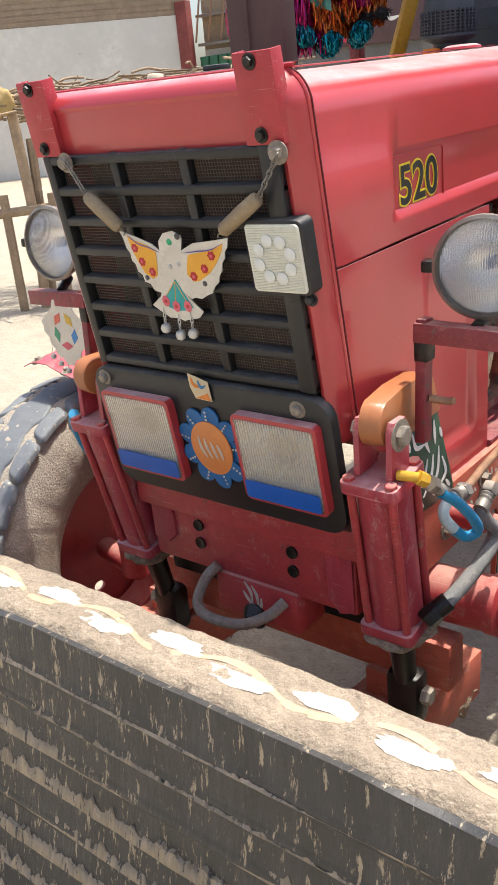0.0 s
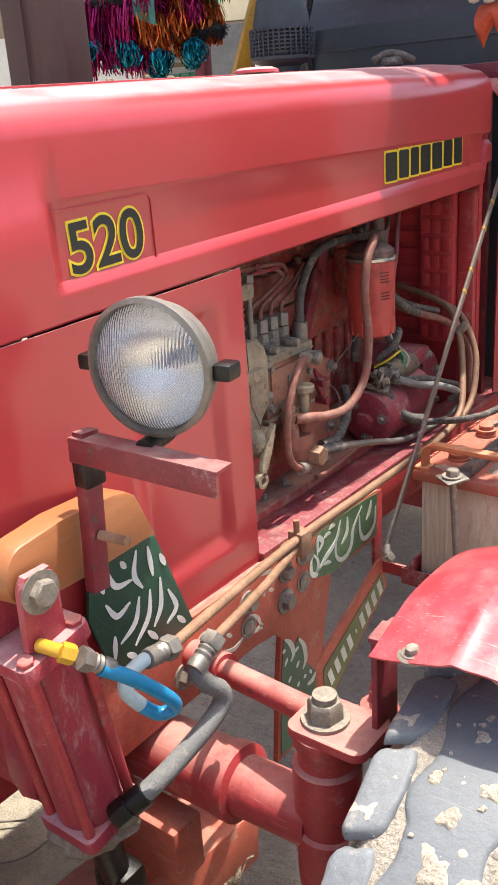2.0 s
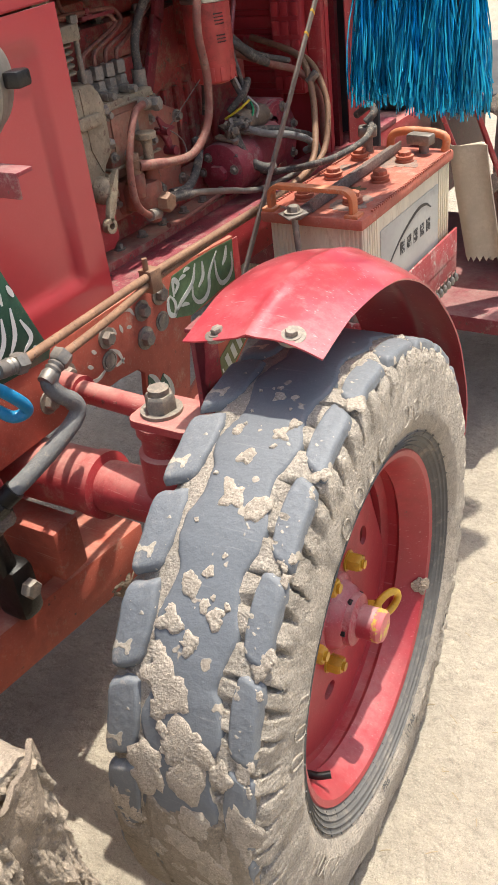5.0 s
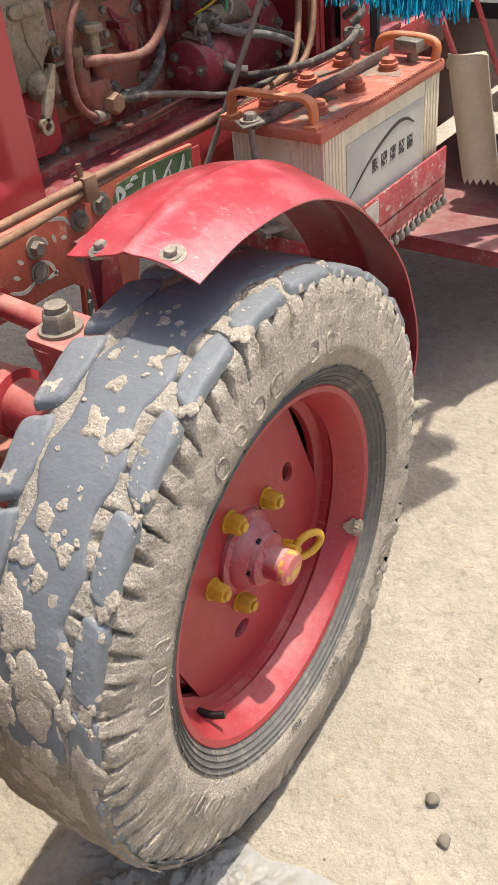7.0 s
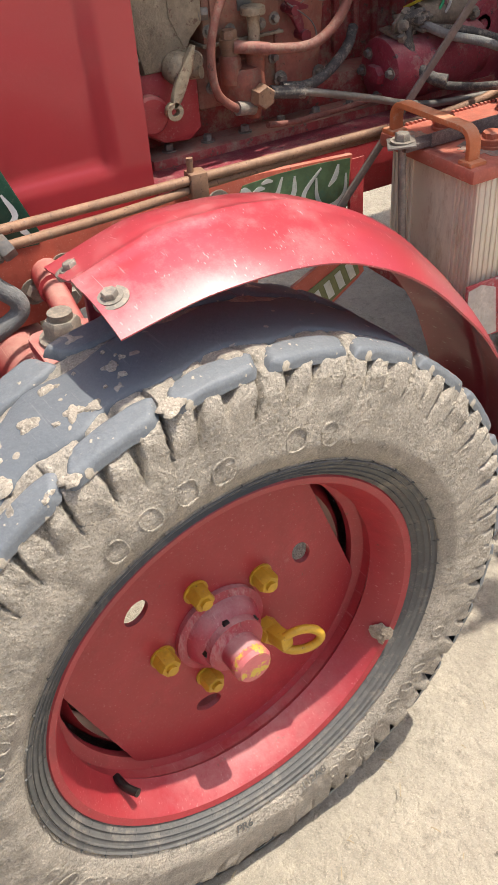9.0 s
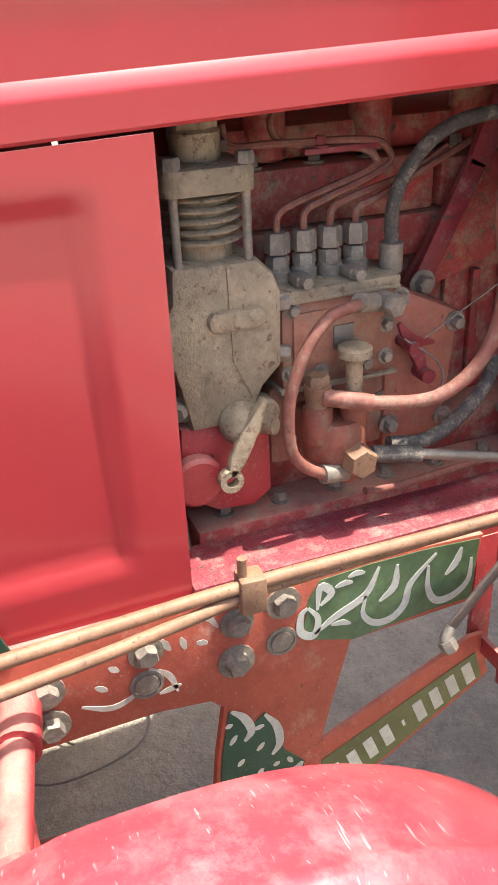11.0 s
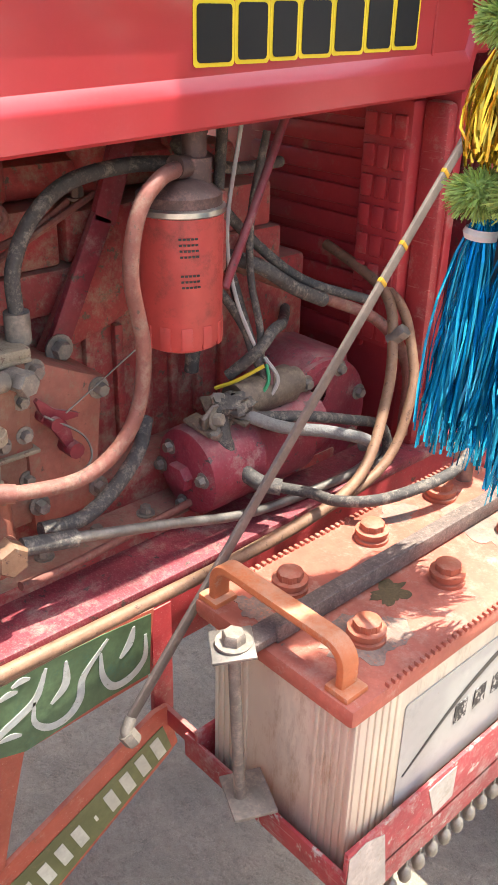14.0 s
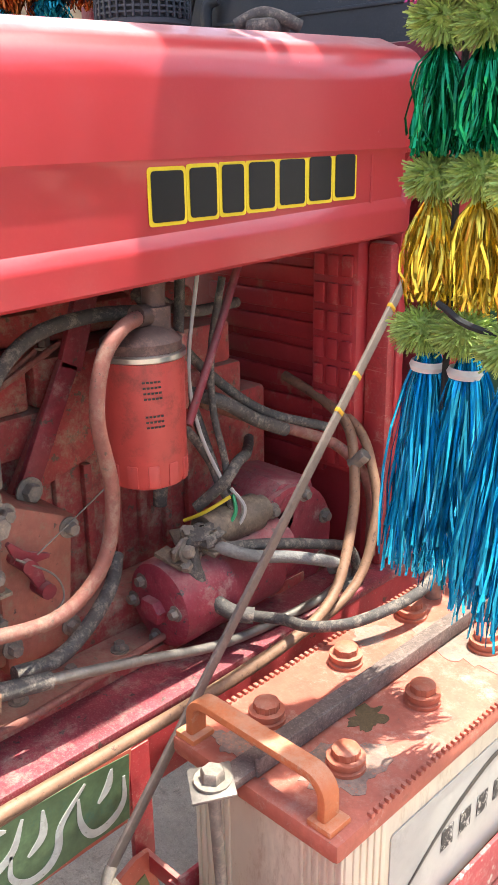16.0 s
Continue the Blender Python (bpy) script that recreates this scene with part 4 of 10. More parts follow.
                x = (0.0795 if sgn > 0 else 0.0775) + (0.0212 if sgn > 0 else 0.024) * fv + 0.0025 * fu * math.sin(3 * fu) + 0.002 * abs(fu) ** 3
                a = fu * step * 0.468 + 0.02 * fv + turn * (fv * 0.1)
                e = max(0.0, (q_ - 0.84) / 0.16)
                r = 0.5 - 0.0125 * e ** 2.2 - 0.006 * max(0.0, fv - 0.2) ** 2 - 0.0012 * noise.noise(Vector((fu * 3, fv * 2, seed))) - 0.0006 * noise.noise(Vector((fu * 14, fv * 9, seed)))
                row.append(polar(sgn * x, a, r))
            rows.append(row)
        b.sheet(rows)
        return mesh_of("tread_block", b, BLOCK, 70)

    variants = {sgn: [block(k + (10 if sgn > 0 else 20), sgn) for k in range(7)] for sgn in (-1, 1)}
    for sgn in (-1, 1):
        for k in range(N):
            ob = new("tread_block", variants[sgn][rnd.randrange(7)])
            ob.parent = tyre
            ob.rotation_euler = ((k + (0.5 if sgn < 0 else 0.1)) * step, 0, 0)
    # the worn middle band with wavy edges
    b = Build()
    rows = []
    for k in range(N * 24 + 1):
        a = 2 * math.pi * k / (N * 24)
        ph = a / step * 2 * math.pi
        c_, s_ = math.cos(a), math.sin(a)
        l = -0.045 + 0.0065 * math.sin(ph + 2.2) + 0.003 * noise.noise(Vector((c_ * 20, s_ * 20, 1))) + 0.0016 * noise.noise(Vector((c_ * 70, s_ * 70, 1)))
        r_ = 0.046 + 0.0065 * math.sin(ph - 0.4) + 0.003 * noise.noise(Vector((c_ * 20, s_ * 20, 7))) + 0.0016 * noise.noise(Vector((c_ * 70, s_ * 70, 7)))
        rows.append([polar(x, a, rr + 0.0009 * noise.noise(Vector((x * 60, c_ * 22, s_ * 22)))) for x, rr in ((l - 0.003, 0.484), (l - 0.001, 0.4945), (l + 0.0015, 0.4985), (l + 0.006, 0.5), (l * 0.4, 0.501), (0.0, 0.5012), (r_ * 0.4, 0.501), (r_ - 0.006, 0.5), (r_ - 0.0015, 0.4985), (r_ + 0.001, 0.4945), (r_ + 0.003, 0.484))])
    b.sheet(rows)
    put("tread_band", b, TREAD, "worn grey-blue middle tread", 60, tyre)
    # dried mud stuck to the tread in flat lumps, and crumbs along the shoulder
    if side > 0:
        spots = []
        for k in range(70):
            a = radians(rnd.uniform(98, 215))
            thick = max(0.0, min(1.0, (math.degrees(a) - 105) / 60))
            spots.append((rnd.uniform(-0.036, 0.034), a, (0.004 + 0.021 * rnd.random() ** 2.2) * (0.45 + 0.75 * thick), 0.5015))
        for k in range(26):
            a = (round(rnd.uniform(6, 15)) + 0.1 + rnd.choice((-0.42, -0.3, 0.36, 0.46))) * step
            spots.append((rnd.uniform(0.085, 0.1), a, 0.004 + 0.009 * rnd.random(), 0.4975))
        for k in range(16):             # lumps at the edge of the caked part
            a = radians(rnd.uniform(160, 182))
            x = rnd.uniform(-0.085, 0.095)
            spots.append((x, a, rnd.uniform(0.012, 0.034), 0.5015 if abs(x) < 0.06 else 0.4985))
        b = Build()
        rows = []
        for a in np.linspace(radians(150), radians(280), 200):
            row = []
            for x in np.linspace(-0.098, 0.103, 56):
                p = Vector((x, math.cos(a) * 0.5, math.sin(a) * 0.5))
                start = radians(170) + 0.16 * noise.noise(Vector((x * 22, 3, 1))) + 0.06 * noise.noise(p * 60) + 0.1 * max(0.0, abs(x) - 0.05) / 0.05
                over = max(0.0, min(1.0, (a - start) / 0.02))
                groove = math.exp(-((abs(x - 0.003) - 0.053) / 0.006) ** 2) * 0.006
                fall = 0.02 * max(0.0, (abs(x) - 0.085) / 0.016) ** 2
                row.append(polar(x, a, 0.489 + over * (0.0135 - groove) - fall * 0.5 + 0.0016 * noise.noise(p * 45) + 0.0012 * noise.noise(p * 130)))
            rows.append(row)
        b.sheet(rows)
        put("mud_clod", b, MUD_TREAD, "brown mud caked over the lower tread", 60, tyre)
        for k, (x0_, a0, size, rr) in enumerate(spots):
            b = Build()
            rows = []
            for i in range(8):
                row = []
                for j in range(25):
                    ph = 2 * math.pi * j / 24
                    out_ = size * (1 + 0.75 * noise.noise(Vector((math.cos(ph) * 1.2, math.sin(ph) * 1.2, k * 2.7))) + 0.25 * noise.noise(Vector((math.cos(ph) * 4, math.sin(ph) * 4, k * 1.3))))
                    q_ = i / 7
                    u, v = out_ * q_ * math.cos(ph), out_ * q_ * math.sin(ph) * 1.3
                    h = (1 - q_ ** 5) * (0.0009 + min(0.0017, size * 0.1)) * (1 + 0.5 * noise.noise(Vector((u * 260, v * 260, k)))) - (0.0012 if i == 7 else 0)
                    row.append(polar(x0_ + u, a0 + v / 0.53, (rr + h - 0.327) * 1.0 + 0.327))
                rows.append(row)
            b.sheet(rows)
            put("mud_clod", b, MUD_PALE, "crumbs of dried mud on the shoulder" if 70 <= k < 96 else "dried mud stuck to the tread", 60, tyre)
    # darker bead zone with fine rings
    b = Build()
    ring = [(r, x + 0.0016) for r, x in prof if x > 0.06 and 0.312 < r < 0.3585]
    b.lathe(ring, (0, 0, 0), (1, 0, 0), 120, caps=False)
    put("bead_ring", b, BEAD, "dark ringed bead of the tyre", 40, tyre)
    if side > 0:
        # raised markings: outlined bars in place of words
        def bar_arc(b, a0, a1, r0, r1, h):
            arc = []
            for s in np.linspace(a0, a1, 4):
                arc.append([polar(wall_x(r) + o, s, r) for o, r in ((-0.001, r0), (h, r0), (h, r1), (-0.001, r1))])
            for p, q_ in zip(arc, arc[1:]):
                b.add([*p, *q_], [(0, 1, 5, 4), (1, 2, 6, 5), (2, 3, 7, 6)])
            b.add(arc[0], [(0, 1, 2, 3)])
            b.add(arc[-1], [(0, 1, 2, 3)])

        for a0, n, wd, gap in ((radians(62), 8, 0.085, 0.13), (radians(-72), 9, 0.055, 0.10), (radians(196), 8, 0.055, 0.10), (radians(150), 3, 0.06, 0.11)):
            for k in range(n):
                a, w_ = a0 + k * gap, wd * rnd.uniform(0.7, 1.0)
                b = Build()
                hw, r_mid, lean = w_ / 2, rnd.uniform(0.396, 0.4), rnd.uniform(-0.15, 0.15)
                pts = []
                for p, q_ in rounded(2 * hw * 0.4, 0.03, min(0.012, hw * 0.39), 4):
                    r = r_mid + q_
                    pts.append(polar(wall_x(r) + 0.0004, a + hw + p / 0.4 + lean * q_ / 0.4, r))
                b.tube(pts, 0.0014, 6, close=True)
                put("raised_bar", b, TYRE, "raised rounded outline on the sidewall", 50, tyre)
        b = Build()
        bar_arc(b, -0.0018, 0.0018, 0.324, 0.36, 0.003)
        tick = mesh_of("bead_tick", b, BEAD, 30)
        for k in range(40):
            ob = new("bead_tick", tick)
            ob.parent = tyre
            ob.rotation_euler = (k * 2 * math.pi / 40, 0, 0)
        for word, ang in (("PR6", 262), ("112A6", 283)):
            b = Build()
            vs, fs = lettering(word, 0.019, 0.0005)
            out = []
            for x, y, z in vs:
                a = radians(ang) + (x - 0.02) / 0.35
                out.append(polar(wall_x(0.378 - y) + 0.0022, a, 0.378 - y))
            b.add(out, fs)
            put("raised_code", b, BEAD, "raised size code", 0, tyre)
    # rim
    b = Build()
    b.lathe([(0.32, 0.074), (0.325, 0.081), (0.319, 0.087), (0.308, 0.084), (0.296, 0.068), (0.287, 0.045), (0.28, 0.03), (0.287, 0.022), (0.287, 0.004), (0.27, -0.006), (0.27, -0.02), (0.291, -0.01), (0.298, 0.05)], (0, 0, 0), (1, 0, 0), 96, closed=True)
    b.lathe([(0.288, -0.094), (0.29, -0.1), (0.284, -0.106), (0.27, -0.1), (0.256, -0.05), (0.252, -0.02), (0.262, -0.03)], (0, 0, 0), (1, 0, 0), 72, closed=True)
    rim = put("rim", b, RIM_RED, "faded red steel rim")
    # flat disc: three straight cut edges and three oval holes
    out = []
    for k in range(96):
        a = 2 * math.pi * k / 96
        r = 0.274
        for c in (20, 199):
            d = math.cos(a - radians(c))
            if d > 0.5:
                r = min(r, max(0.226, 0.236 / d))
        out.append((math.cos(a) * r, math.sin(a) * r))
    holes = []
    for c in (20, 138, 258):
        cx_, cy_, t = 0.172 * math.cos(radians(c)), 0.172 * math.sin(radians(c)), radians(c + 90)
        holes.append([(cx_ + 0.024 * math.cos(k) * math.cos(t) - 0.0165 * math.sin(k) * math.sin(t), cy_ + 0.024 * math.cos(k) * math.sin(t) + 0.0165 * math.sin(k) * math.cos(t)) for k in np.linspace(0, 2 * math.pi, 19)[:-1]])
    b = Build()
    b.holed(out, holes, rot((0, 1, 0), (0, 0, 1), (-0.01, 0, 0)), 0.009)
    put("wheel_disc", b, RIM_RED, "flat red wheel disc with three oval holes", 40, rim)
    for k in range(5 if side < 0 else 4):
        a = radians(36 + 72 * k)
        y, z = math.cos(a) * 0.1016, math.sin(a) * 0.1016
        b = Build()
        b.lathe([(0.021, 0), (0.021, 0.004)], (-0.002, y, z), (1, 0, 0), 16)
        b.hexa((0.002, y, z), (1, 0, 0), 0.0185, 0.026, rnd.uniform(0, 1))
        b.cyl((0.026, y, z), (0.034, y, z), 0.009, seg=12)
        put("wheel_nut", b, YELLOW, "yellow painted wheel nut")
    b = Build()
    b.lathe([(0.078, -0.002), (0.078, 0.008), (0.066, 0.012), (0.058, 0.032), (0.05, 0.038), (0.048, 0.05), (0.034, 0.054), (0.031, 0.056), (0.031, 0.085)], (0, 0, 0), (1, 0, 0), 32)
    hub = put("hub", b, CYL_RED, "chipped red wheel hub")
    for k in range(5):
        a = 2 * math.pi / 5 * k + 0.5
        b = Build()
        b.hexa((0.036, math.cos(a) * 0.045, math.sin(a) * 0.045), (1, 0, 0), 0.008, 0.008)
        put("hub_bolt", b, GREASE, under=hub)
    b = Build()
    b.lathe([(0.031, 0.083), (0.0315, 0.094), (0.027, 0.101), (0.0, 0.102)], (0, 0, 0), (1, 0, 0), 24)
    put("hub_cap", b, mat("chipped_hub_end", (0.55, 0.14, 0.14), 0.5, var=0.2, scale=9, dust=0.2, chips=0.75, chip_col=(0.55, 0.38, 0.05), bump=0.1) if side > 0 else bpy.data.materials["chipped_hub_end"], "pink-red hub end with yellow chips", under=hub)
    if side > 0:
        b = Build()
        b.hexa((-0.002, 0.082, -0.06), (1, 0, 0), 0.021, 0.03, 0.2)
        b.bar((0.02, 0.082, -0.055), (0.06, 0.088, -0.05), 0.026, 0.03, 0.006)
        b.tube([(0.062 + 0.012 * math.cos(t), 0.112 + 0.03 * math.cos(t), -0.056 + 0.024 * math.sin(t)) for t in np.linspace(0, 2 * math.pi, 15)[:-1]], 0.0075, 8, close=True)
        put("tow_eye", b, YELLOW, "yellow painted steel eye")
        b = Build()
        b.tube([(0.03, -0.225, -0.165), (0.055, -0.22, -0.167), (0.075, -0.21, -0.165)], 0.007, 8)
        put("valve", b, GREASE, "black tyre valve")
        for a, r0 in ((radians(-27), 0.303),):
            b = Build()
            rows = []
            for i in range(6):
                row = []
                for j in range(19):
                    ph = 2 * math.pi * j / 18
                    q_ = i / 5 * (0.5 + 0.38 * noise.noise(Vector((math.cos(ph) * 1.7, math.sin(ph) * 1.7, a * 5))))
                    u, v = q_ * math.cos(ph), q_ * math.sin(ph)
                    h = (1 - (i / 5) ** 2) * (0.004 + 0.004 * noise.noise(Vector((u * 12, v * 12, a))))
                    row.append(polar(0.078 + v * 0.024 + h, a + u * 0.13, r0 - 0.004 + v * 0.02 - h * 0.5))
                rows.append(row)
            b.sheet(rows)
            put("rim_mud", b, MUD, "dried mud on the rim", 60, rim)
    return w


wheel(0.95, 1, 4.0)
wheel(2 * CX - 0.95, -1, 4.0)


def fender(s):
    def flip(b):
        b.v = [(p[0] if s > 0 else 2 * CX - p[0], p[1], p[2]) for p in b.v]
        return b

    b = Build()
    grid = []
    x0, x1 = 0.789, 1.012
    # the outer edge: a flat nose, then round the wheel and tucked under at its end
    edge_y = [0.516, 0.56, 0.62, 0.68, 0.75, 0.82, 0.90, 0.965, 1.055, 1.105, 1.15, 1.158, 1.13]
    edge_z = [1.115, 1.121, 1.127, 1.130, 1.127, 1.114, 1.076, 1.028, 0.932, 0.858, 0.735, 0.66, 0.575]
    along = np.concatenate([[0.0], np.cumsum(np.hypot(np.diff(edge_y), np.diff(edge_z)))])
    cy, cz = 0.64, 0.50
    for d_ in np.linspace(0, along[-1], 60):
        y, z = (float(sum(np.interp(np.clip(d_ + o, 0, along[-1]), along, e) for o in (-0.03, -0.015, 0, 0.015, 0.03)) / 5) for e in (edge_y, edge_z))
        k_ = max(0.0, min(1.0, (y - 0.53) / 0.1))
        dy, dz = y - cy, z - cz
        l = math.hypot(dy, dz)
        row = []
        for k in range(29):
            u = k / 28
            nose = 0.025 * math.sin(math.pi * u ** 1.5) - 0.009 * (1 - u)
            rest = 0.035 * (1 - ((u - 0.45) / 0.55) ** 2)
            h = nose + (rest - nose) * k_ + 0.005 * math.exp(-((u - 0.5) / 0.045) ** 2)
            row.append((x0 + (x1 + 0.01 * (1 - k_) - x0) * u, y - 0.006 * (1 - u) * (1 - k_) + dy / l * h, z + dz / l * h))
        grid.append(row)
    b.sheet(grid, -0.003)
    f = part("front_fender", flip(b), FENDER, tractor, "scratched bright red front mudguard", smooth=50)
    for x, y, z in ((0.843, 0.539, 1.1215), (0.967, 0.54, 1.1375)):
        b = Build()
        n_ = (-0.13, -0.2, 1) if x < 0.9 else (0.16, -0.2, 1)
        b.lathe([(0.021, -0.006), (0.021, -0.0005), (0.019, 0.0005)], (x, y, z), n_, 20)
        b.bolt((x, y, z), n_, 0.0095, 0.009)
        part("bolt", flip(b), BOLT, f)
    # black disc on the sheet for the dark of an open hole
    b = Build()
    b.lathe([(0.007, 0), (0.007, 0.0015)], (0.905, 0.548, 1.141), (0, -0.2, 1), 14)
    part("empty_hole", flip(b), GREASE, f)
    b = Build()
    b.bar((0.768, 0.60, 1.10), (0.768, 0.60, 0.86), 0.01, 0.06, 0.002)
    b.bar((0.765, 0.62, 0.88), (0.69, 0.6, 0.88), 0.05, 0.012, 0.002)
    b.bar((0.765, 0.58, 1.104), (0.98, 0.60, 1.112), 0.05, 0.008, 0.002)
    part("bracket", flip(b), RED_DARK, f, "dark steel bracket")


fender(1)
fender(-1)


def axle():
    b = Build()
    b.cyl((0.04, 0.56, 0.72), (0.52, 0.555, 0.745), 0.062, seg=28)
    b.lathe([(0.05, 0), (0.066, 0.004), (0.066, 0.03), (0.05, 0.034)], (0.50, 0.555, 0.745), (1, 0, 0.05), 28)
    b.cyl((0.52, 0.555, 0.745), (0.68, 0.553, 0.755), 0.05, seg=28)
    ax = part("front_axle", b, RED_WORN, tractor, "red tubular front axle")
    b = Build()
    b.cyl((-0.60, 0.553, 0.755), (0.04, 0.56, 0.72), 0.055, seg=24)
    part("axle_tube", b, RED_WORN, ax)
    for s in (1, -1):
        kx = 0.698 if s > 0 else 2 * CX - 0.698
        b = Build()
        b.lathe([(0.05, 0), (0.052, 0.10), (0.046, 0.105), (0.046, 0.135), (0.052, 0.14), (0.052, 0.22), (0.044, 0.225), (0.044, 0.25), (0.05, 0.26), (0.05, 0.28)], (kx, 0.551, 0.655), (0, 0, 1), 28)
        b.cyl((kx, 0.553, 0.50), (kx, 0.553, 0.66), 0.042, seg=20)
        b.cyl((kx, 0.57, 0.50), (kx + s * 0.2, 0.612, 0.502), 0.035, seg=16)
        kp = part("kingpin_housing", b, RED_WORN, tractor, "greasy red kingpin housing")
        b = Build()
        b.plate(rounded(0.13, 0.1, 0.02), pose(kx + s * 0.02, 0.555, 0.935), 0.014, 0.003)
        part("steering_arm", b, RED_WORN, kp)
        b = Build()
        b.lathe([(0.036, 0), (0.036, 0.006)], (kx, 0.551, 0.949), (0, 0, 1), 20)
        b.hexa((kx, 0.551, 0.955), (0, 0, 1), 0.027, 0.028, 0.3)
        b.cyl((kx, 0.551, 0.98), (kx, 0.551, 0.993), 0.018, seg=14)
        part("kingpin_nut", b, BOLT, kp, "large dusty hex nut")
    b = Build()
    b.cyl((0.42, 0.62, 0.90), (0.70, 0.575, 0.925), 0.021, seg=16)
    b.cyl((0.36, 0.63, 0.895), (0.46, 0.615, 0.905), 0.028, seg=16)
    part("tie_rod", b, RED_WORN, tractor, "red steering tie rod")
    b = Build()
    b.lathe([(0.02, 0), (0.03, 0.02), (0.03, 0.05), (0.018, 0.06), (0.018, 0.075), (0.0, 0.08)], (0.735, 0.63, 0.885), (0.1, 0.1, 1), 16)
    b.hexa((0.742, 0.637, 0.955), (0.1, 0.1, 1), 0.019, 0.02)
    part("ball_joint", b, RED_WORN, tractor, "dusty steering ball joint")


axle()


# ---- chassis, loader bracket, pipes ----
SIDE = lambda x: rot((0, 1, 0), (0, 0, 1), (x, 0, 0))   # outlines drawn as (y, z), facing outwards


def strokes(name, parent, items, x, w, material, label):
    """Painted bars on a side plate: items of (y, z) lines."""
    for pts in items:
        b = Build()
        b.plate(stroke(pts, w), SIDE(x), 0.0008)
        part(name, b, material, parent, label, smooth=0)


def chassis():
    for s in (1, -1):
        x = CX + s * 0.30
        b = Build()
        b.span((x - 0.02, 0.34, 0.80), (x + 0.02, 0.86, 0.965), 0.004)
        b.span((x - 0.02, 0.86, 0.86), (x + 0.02, 2.6, 0.965), 0.004)
        rail = part("chassis_rail", b, RED_WORN, tractor, "worn red chassis rail")
        b = Build()
        b.span((x - 0.075 if s > 0 else x - 0.02, 0.862, 0.965), (x + 0.022 if s > 0 else x + 0.075, 2.3, 0.982), 0.003)
        part("ledge", b, LEDGE, rail, "dusty red ledge, coloured darker for the hood's shade")
    b = Build()
    b.span((-0.2, 0.86, 0.9), (0.27, 2.2, 0.955), 0.005)
    part("sump", b, RED_OILY, tractor, "oily red sump and crankcase side")
    b = Build()
    b.plate([(0.42, 0.805), (0.80, 0.812), (0.868, 0.803), (0.886, 0.785), (0.872, 0.70), (0.85, 0.5), (1.0, 0.5), (1.03, 0.60), (1.03, 0.655), (1.05, 0.735), (1.078, 0.835), (1.27, 0.842), (1.285, 0.955), (1.0, 0.972), (0.42, 0.965)], SIDE(0.362), 0.012, 0.002)
    br = part("loader_bracket", b, ORANGE_RED, tractor, "faded orange-red loader bracket with painted panels")
    b = Build()
    b.plate([(1.005, 0.884), (1.013, 0.928), (1.03, 0.954), (1.107, 0.958), (1.202, 0.956), (1.278, 0.95), (1.272, 0.85), (1.2, 0.849), (1.08, 0.838), (1.022, 0.857)], SIDE(0.3745), 0.0012)
    part("green_panel", b, GREEN_PALE, br, "faded green painted panel")
    strokes("script_stroke", br, [[(1.196, 0.929), (1.197, 0.891), (1.212, 0.864), (1.241, 0.864), (1.264, 0.884), (1.267, 0.922)], [(1.225, 0.904), (1.241, 0.921), (1.249, 0.944)], [(1.098, 0.908), (1.095, 0.877), (1.114, 0.856), (1.141, 0.856), (1.16, 0.874), (1.166, 0.902), (1.18, 0.92), (1.208, 0.946)], [(1.12, 0.891), (1.142, 0.91), (1.146, 0.945)], [(1.021, 0.868), (1.052, 0.887), (1.098, 0.91), (1.118, 0.95)], [(1.011, 0.915), (1.001, 0.905), (1.001, 0.877), (1.02, 0.866), (1.026, 0.893), (1.012, 0.914)], [(1.025, 0.907), (1.03, 0.944), (1.046, 0.929), (1.03, 0.913)]], 0.3758, 0.012, SCRIPT, "white painted script stroke")
    strokes("script_stroke", br, [[(1.052, 0.936), (1.066, 0.939), (1.078, 0.937)], [(1.071, 0.947), (1.084, 0.95), (1.096, 0.947)], [(1.046, 0.875), (1.062, 0.874), (1.076, 0.868)]], 0.3758, 0.009, SCRIPT, "white painted script stroke")
    b = Build()
    b.plate([(0.892, 0.777), (0.925, 0.738), (0.944, 0.756), (0.966, 0.70), (0.972, 0.673), (1.004, 0.636), (0.99, 0.56), (0.98, 0.51), (0.862, 0.51), (0.868, 0.6), (0.878, 0.70)], SIDE(0.3745), 0.0012)
    part("green_panel", b, GREEN, br, "green painted flower panel")
    strokes("script_stroke", br, [[(0.895, 0.776), (0.913, 0.758), (0.923, 0.73), (0.912, 0.714)], [(0.944, 0.752), (0.961, 0.724), (0.965, 0.69), (0.953, 0.671)], [(1.0, 0.637), (0.988, 0.625), (0.967, 0.623)], [(0.99, 0.59), (0.968, 0.57), (0.94, 0.565)], [(0.88, 0.62), (0.9, 0.6), (0.902, 0.57)]], 0.3758, 0.013, SCRIPT, "white painted leaf stroke")
    strokes("script_stroke", br, [[(0.885, 0.75), (0.896, 0.752)], [(0.89, 0.715), (0.901, 0.73)], [(0.927, 0.73), (0.942, 0.733)], [(0.93, 0.688), (0.941, 0.7)], [(0.977, 0.655), (0.984, 0.643)], [(0.954, 0.648), (0.964, 0.652)], [(0.9, 0.67), (0.91, 0.68)], [(0.93, 0.64), (0.938, 0.65)]], 0.3758, 0.008, SCRIPT, "white painted dab")
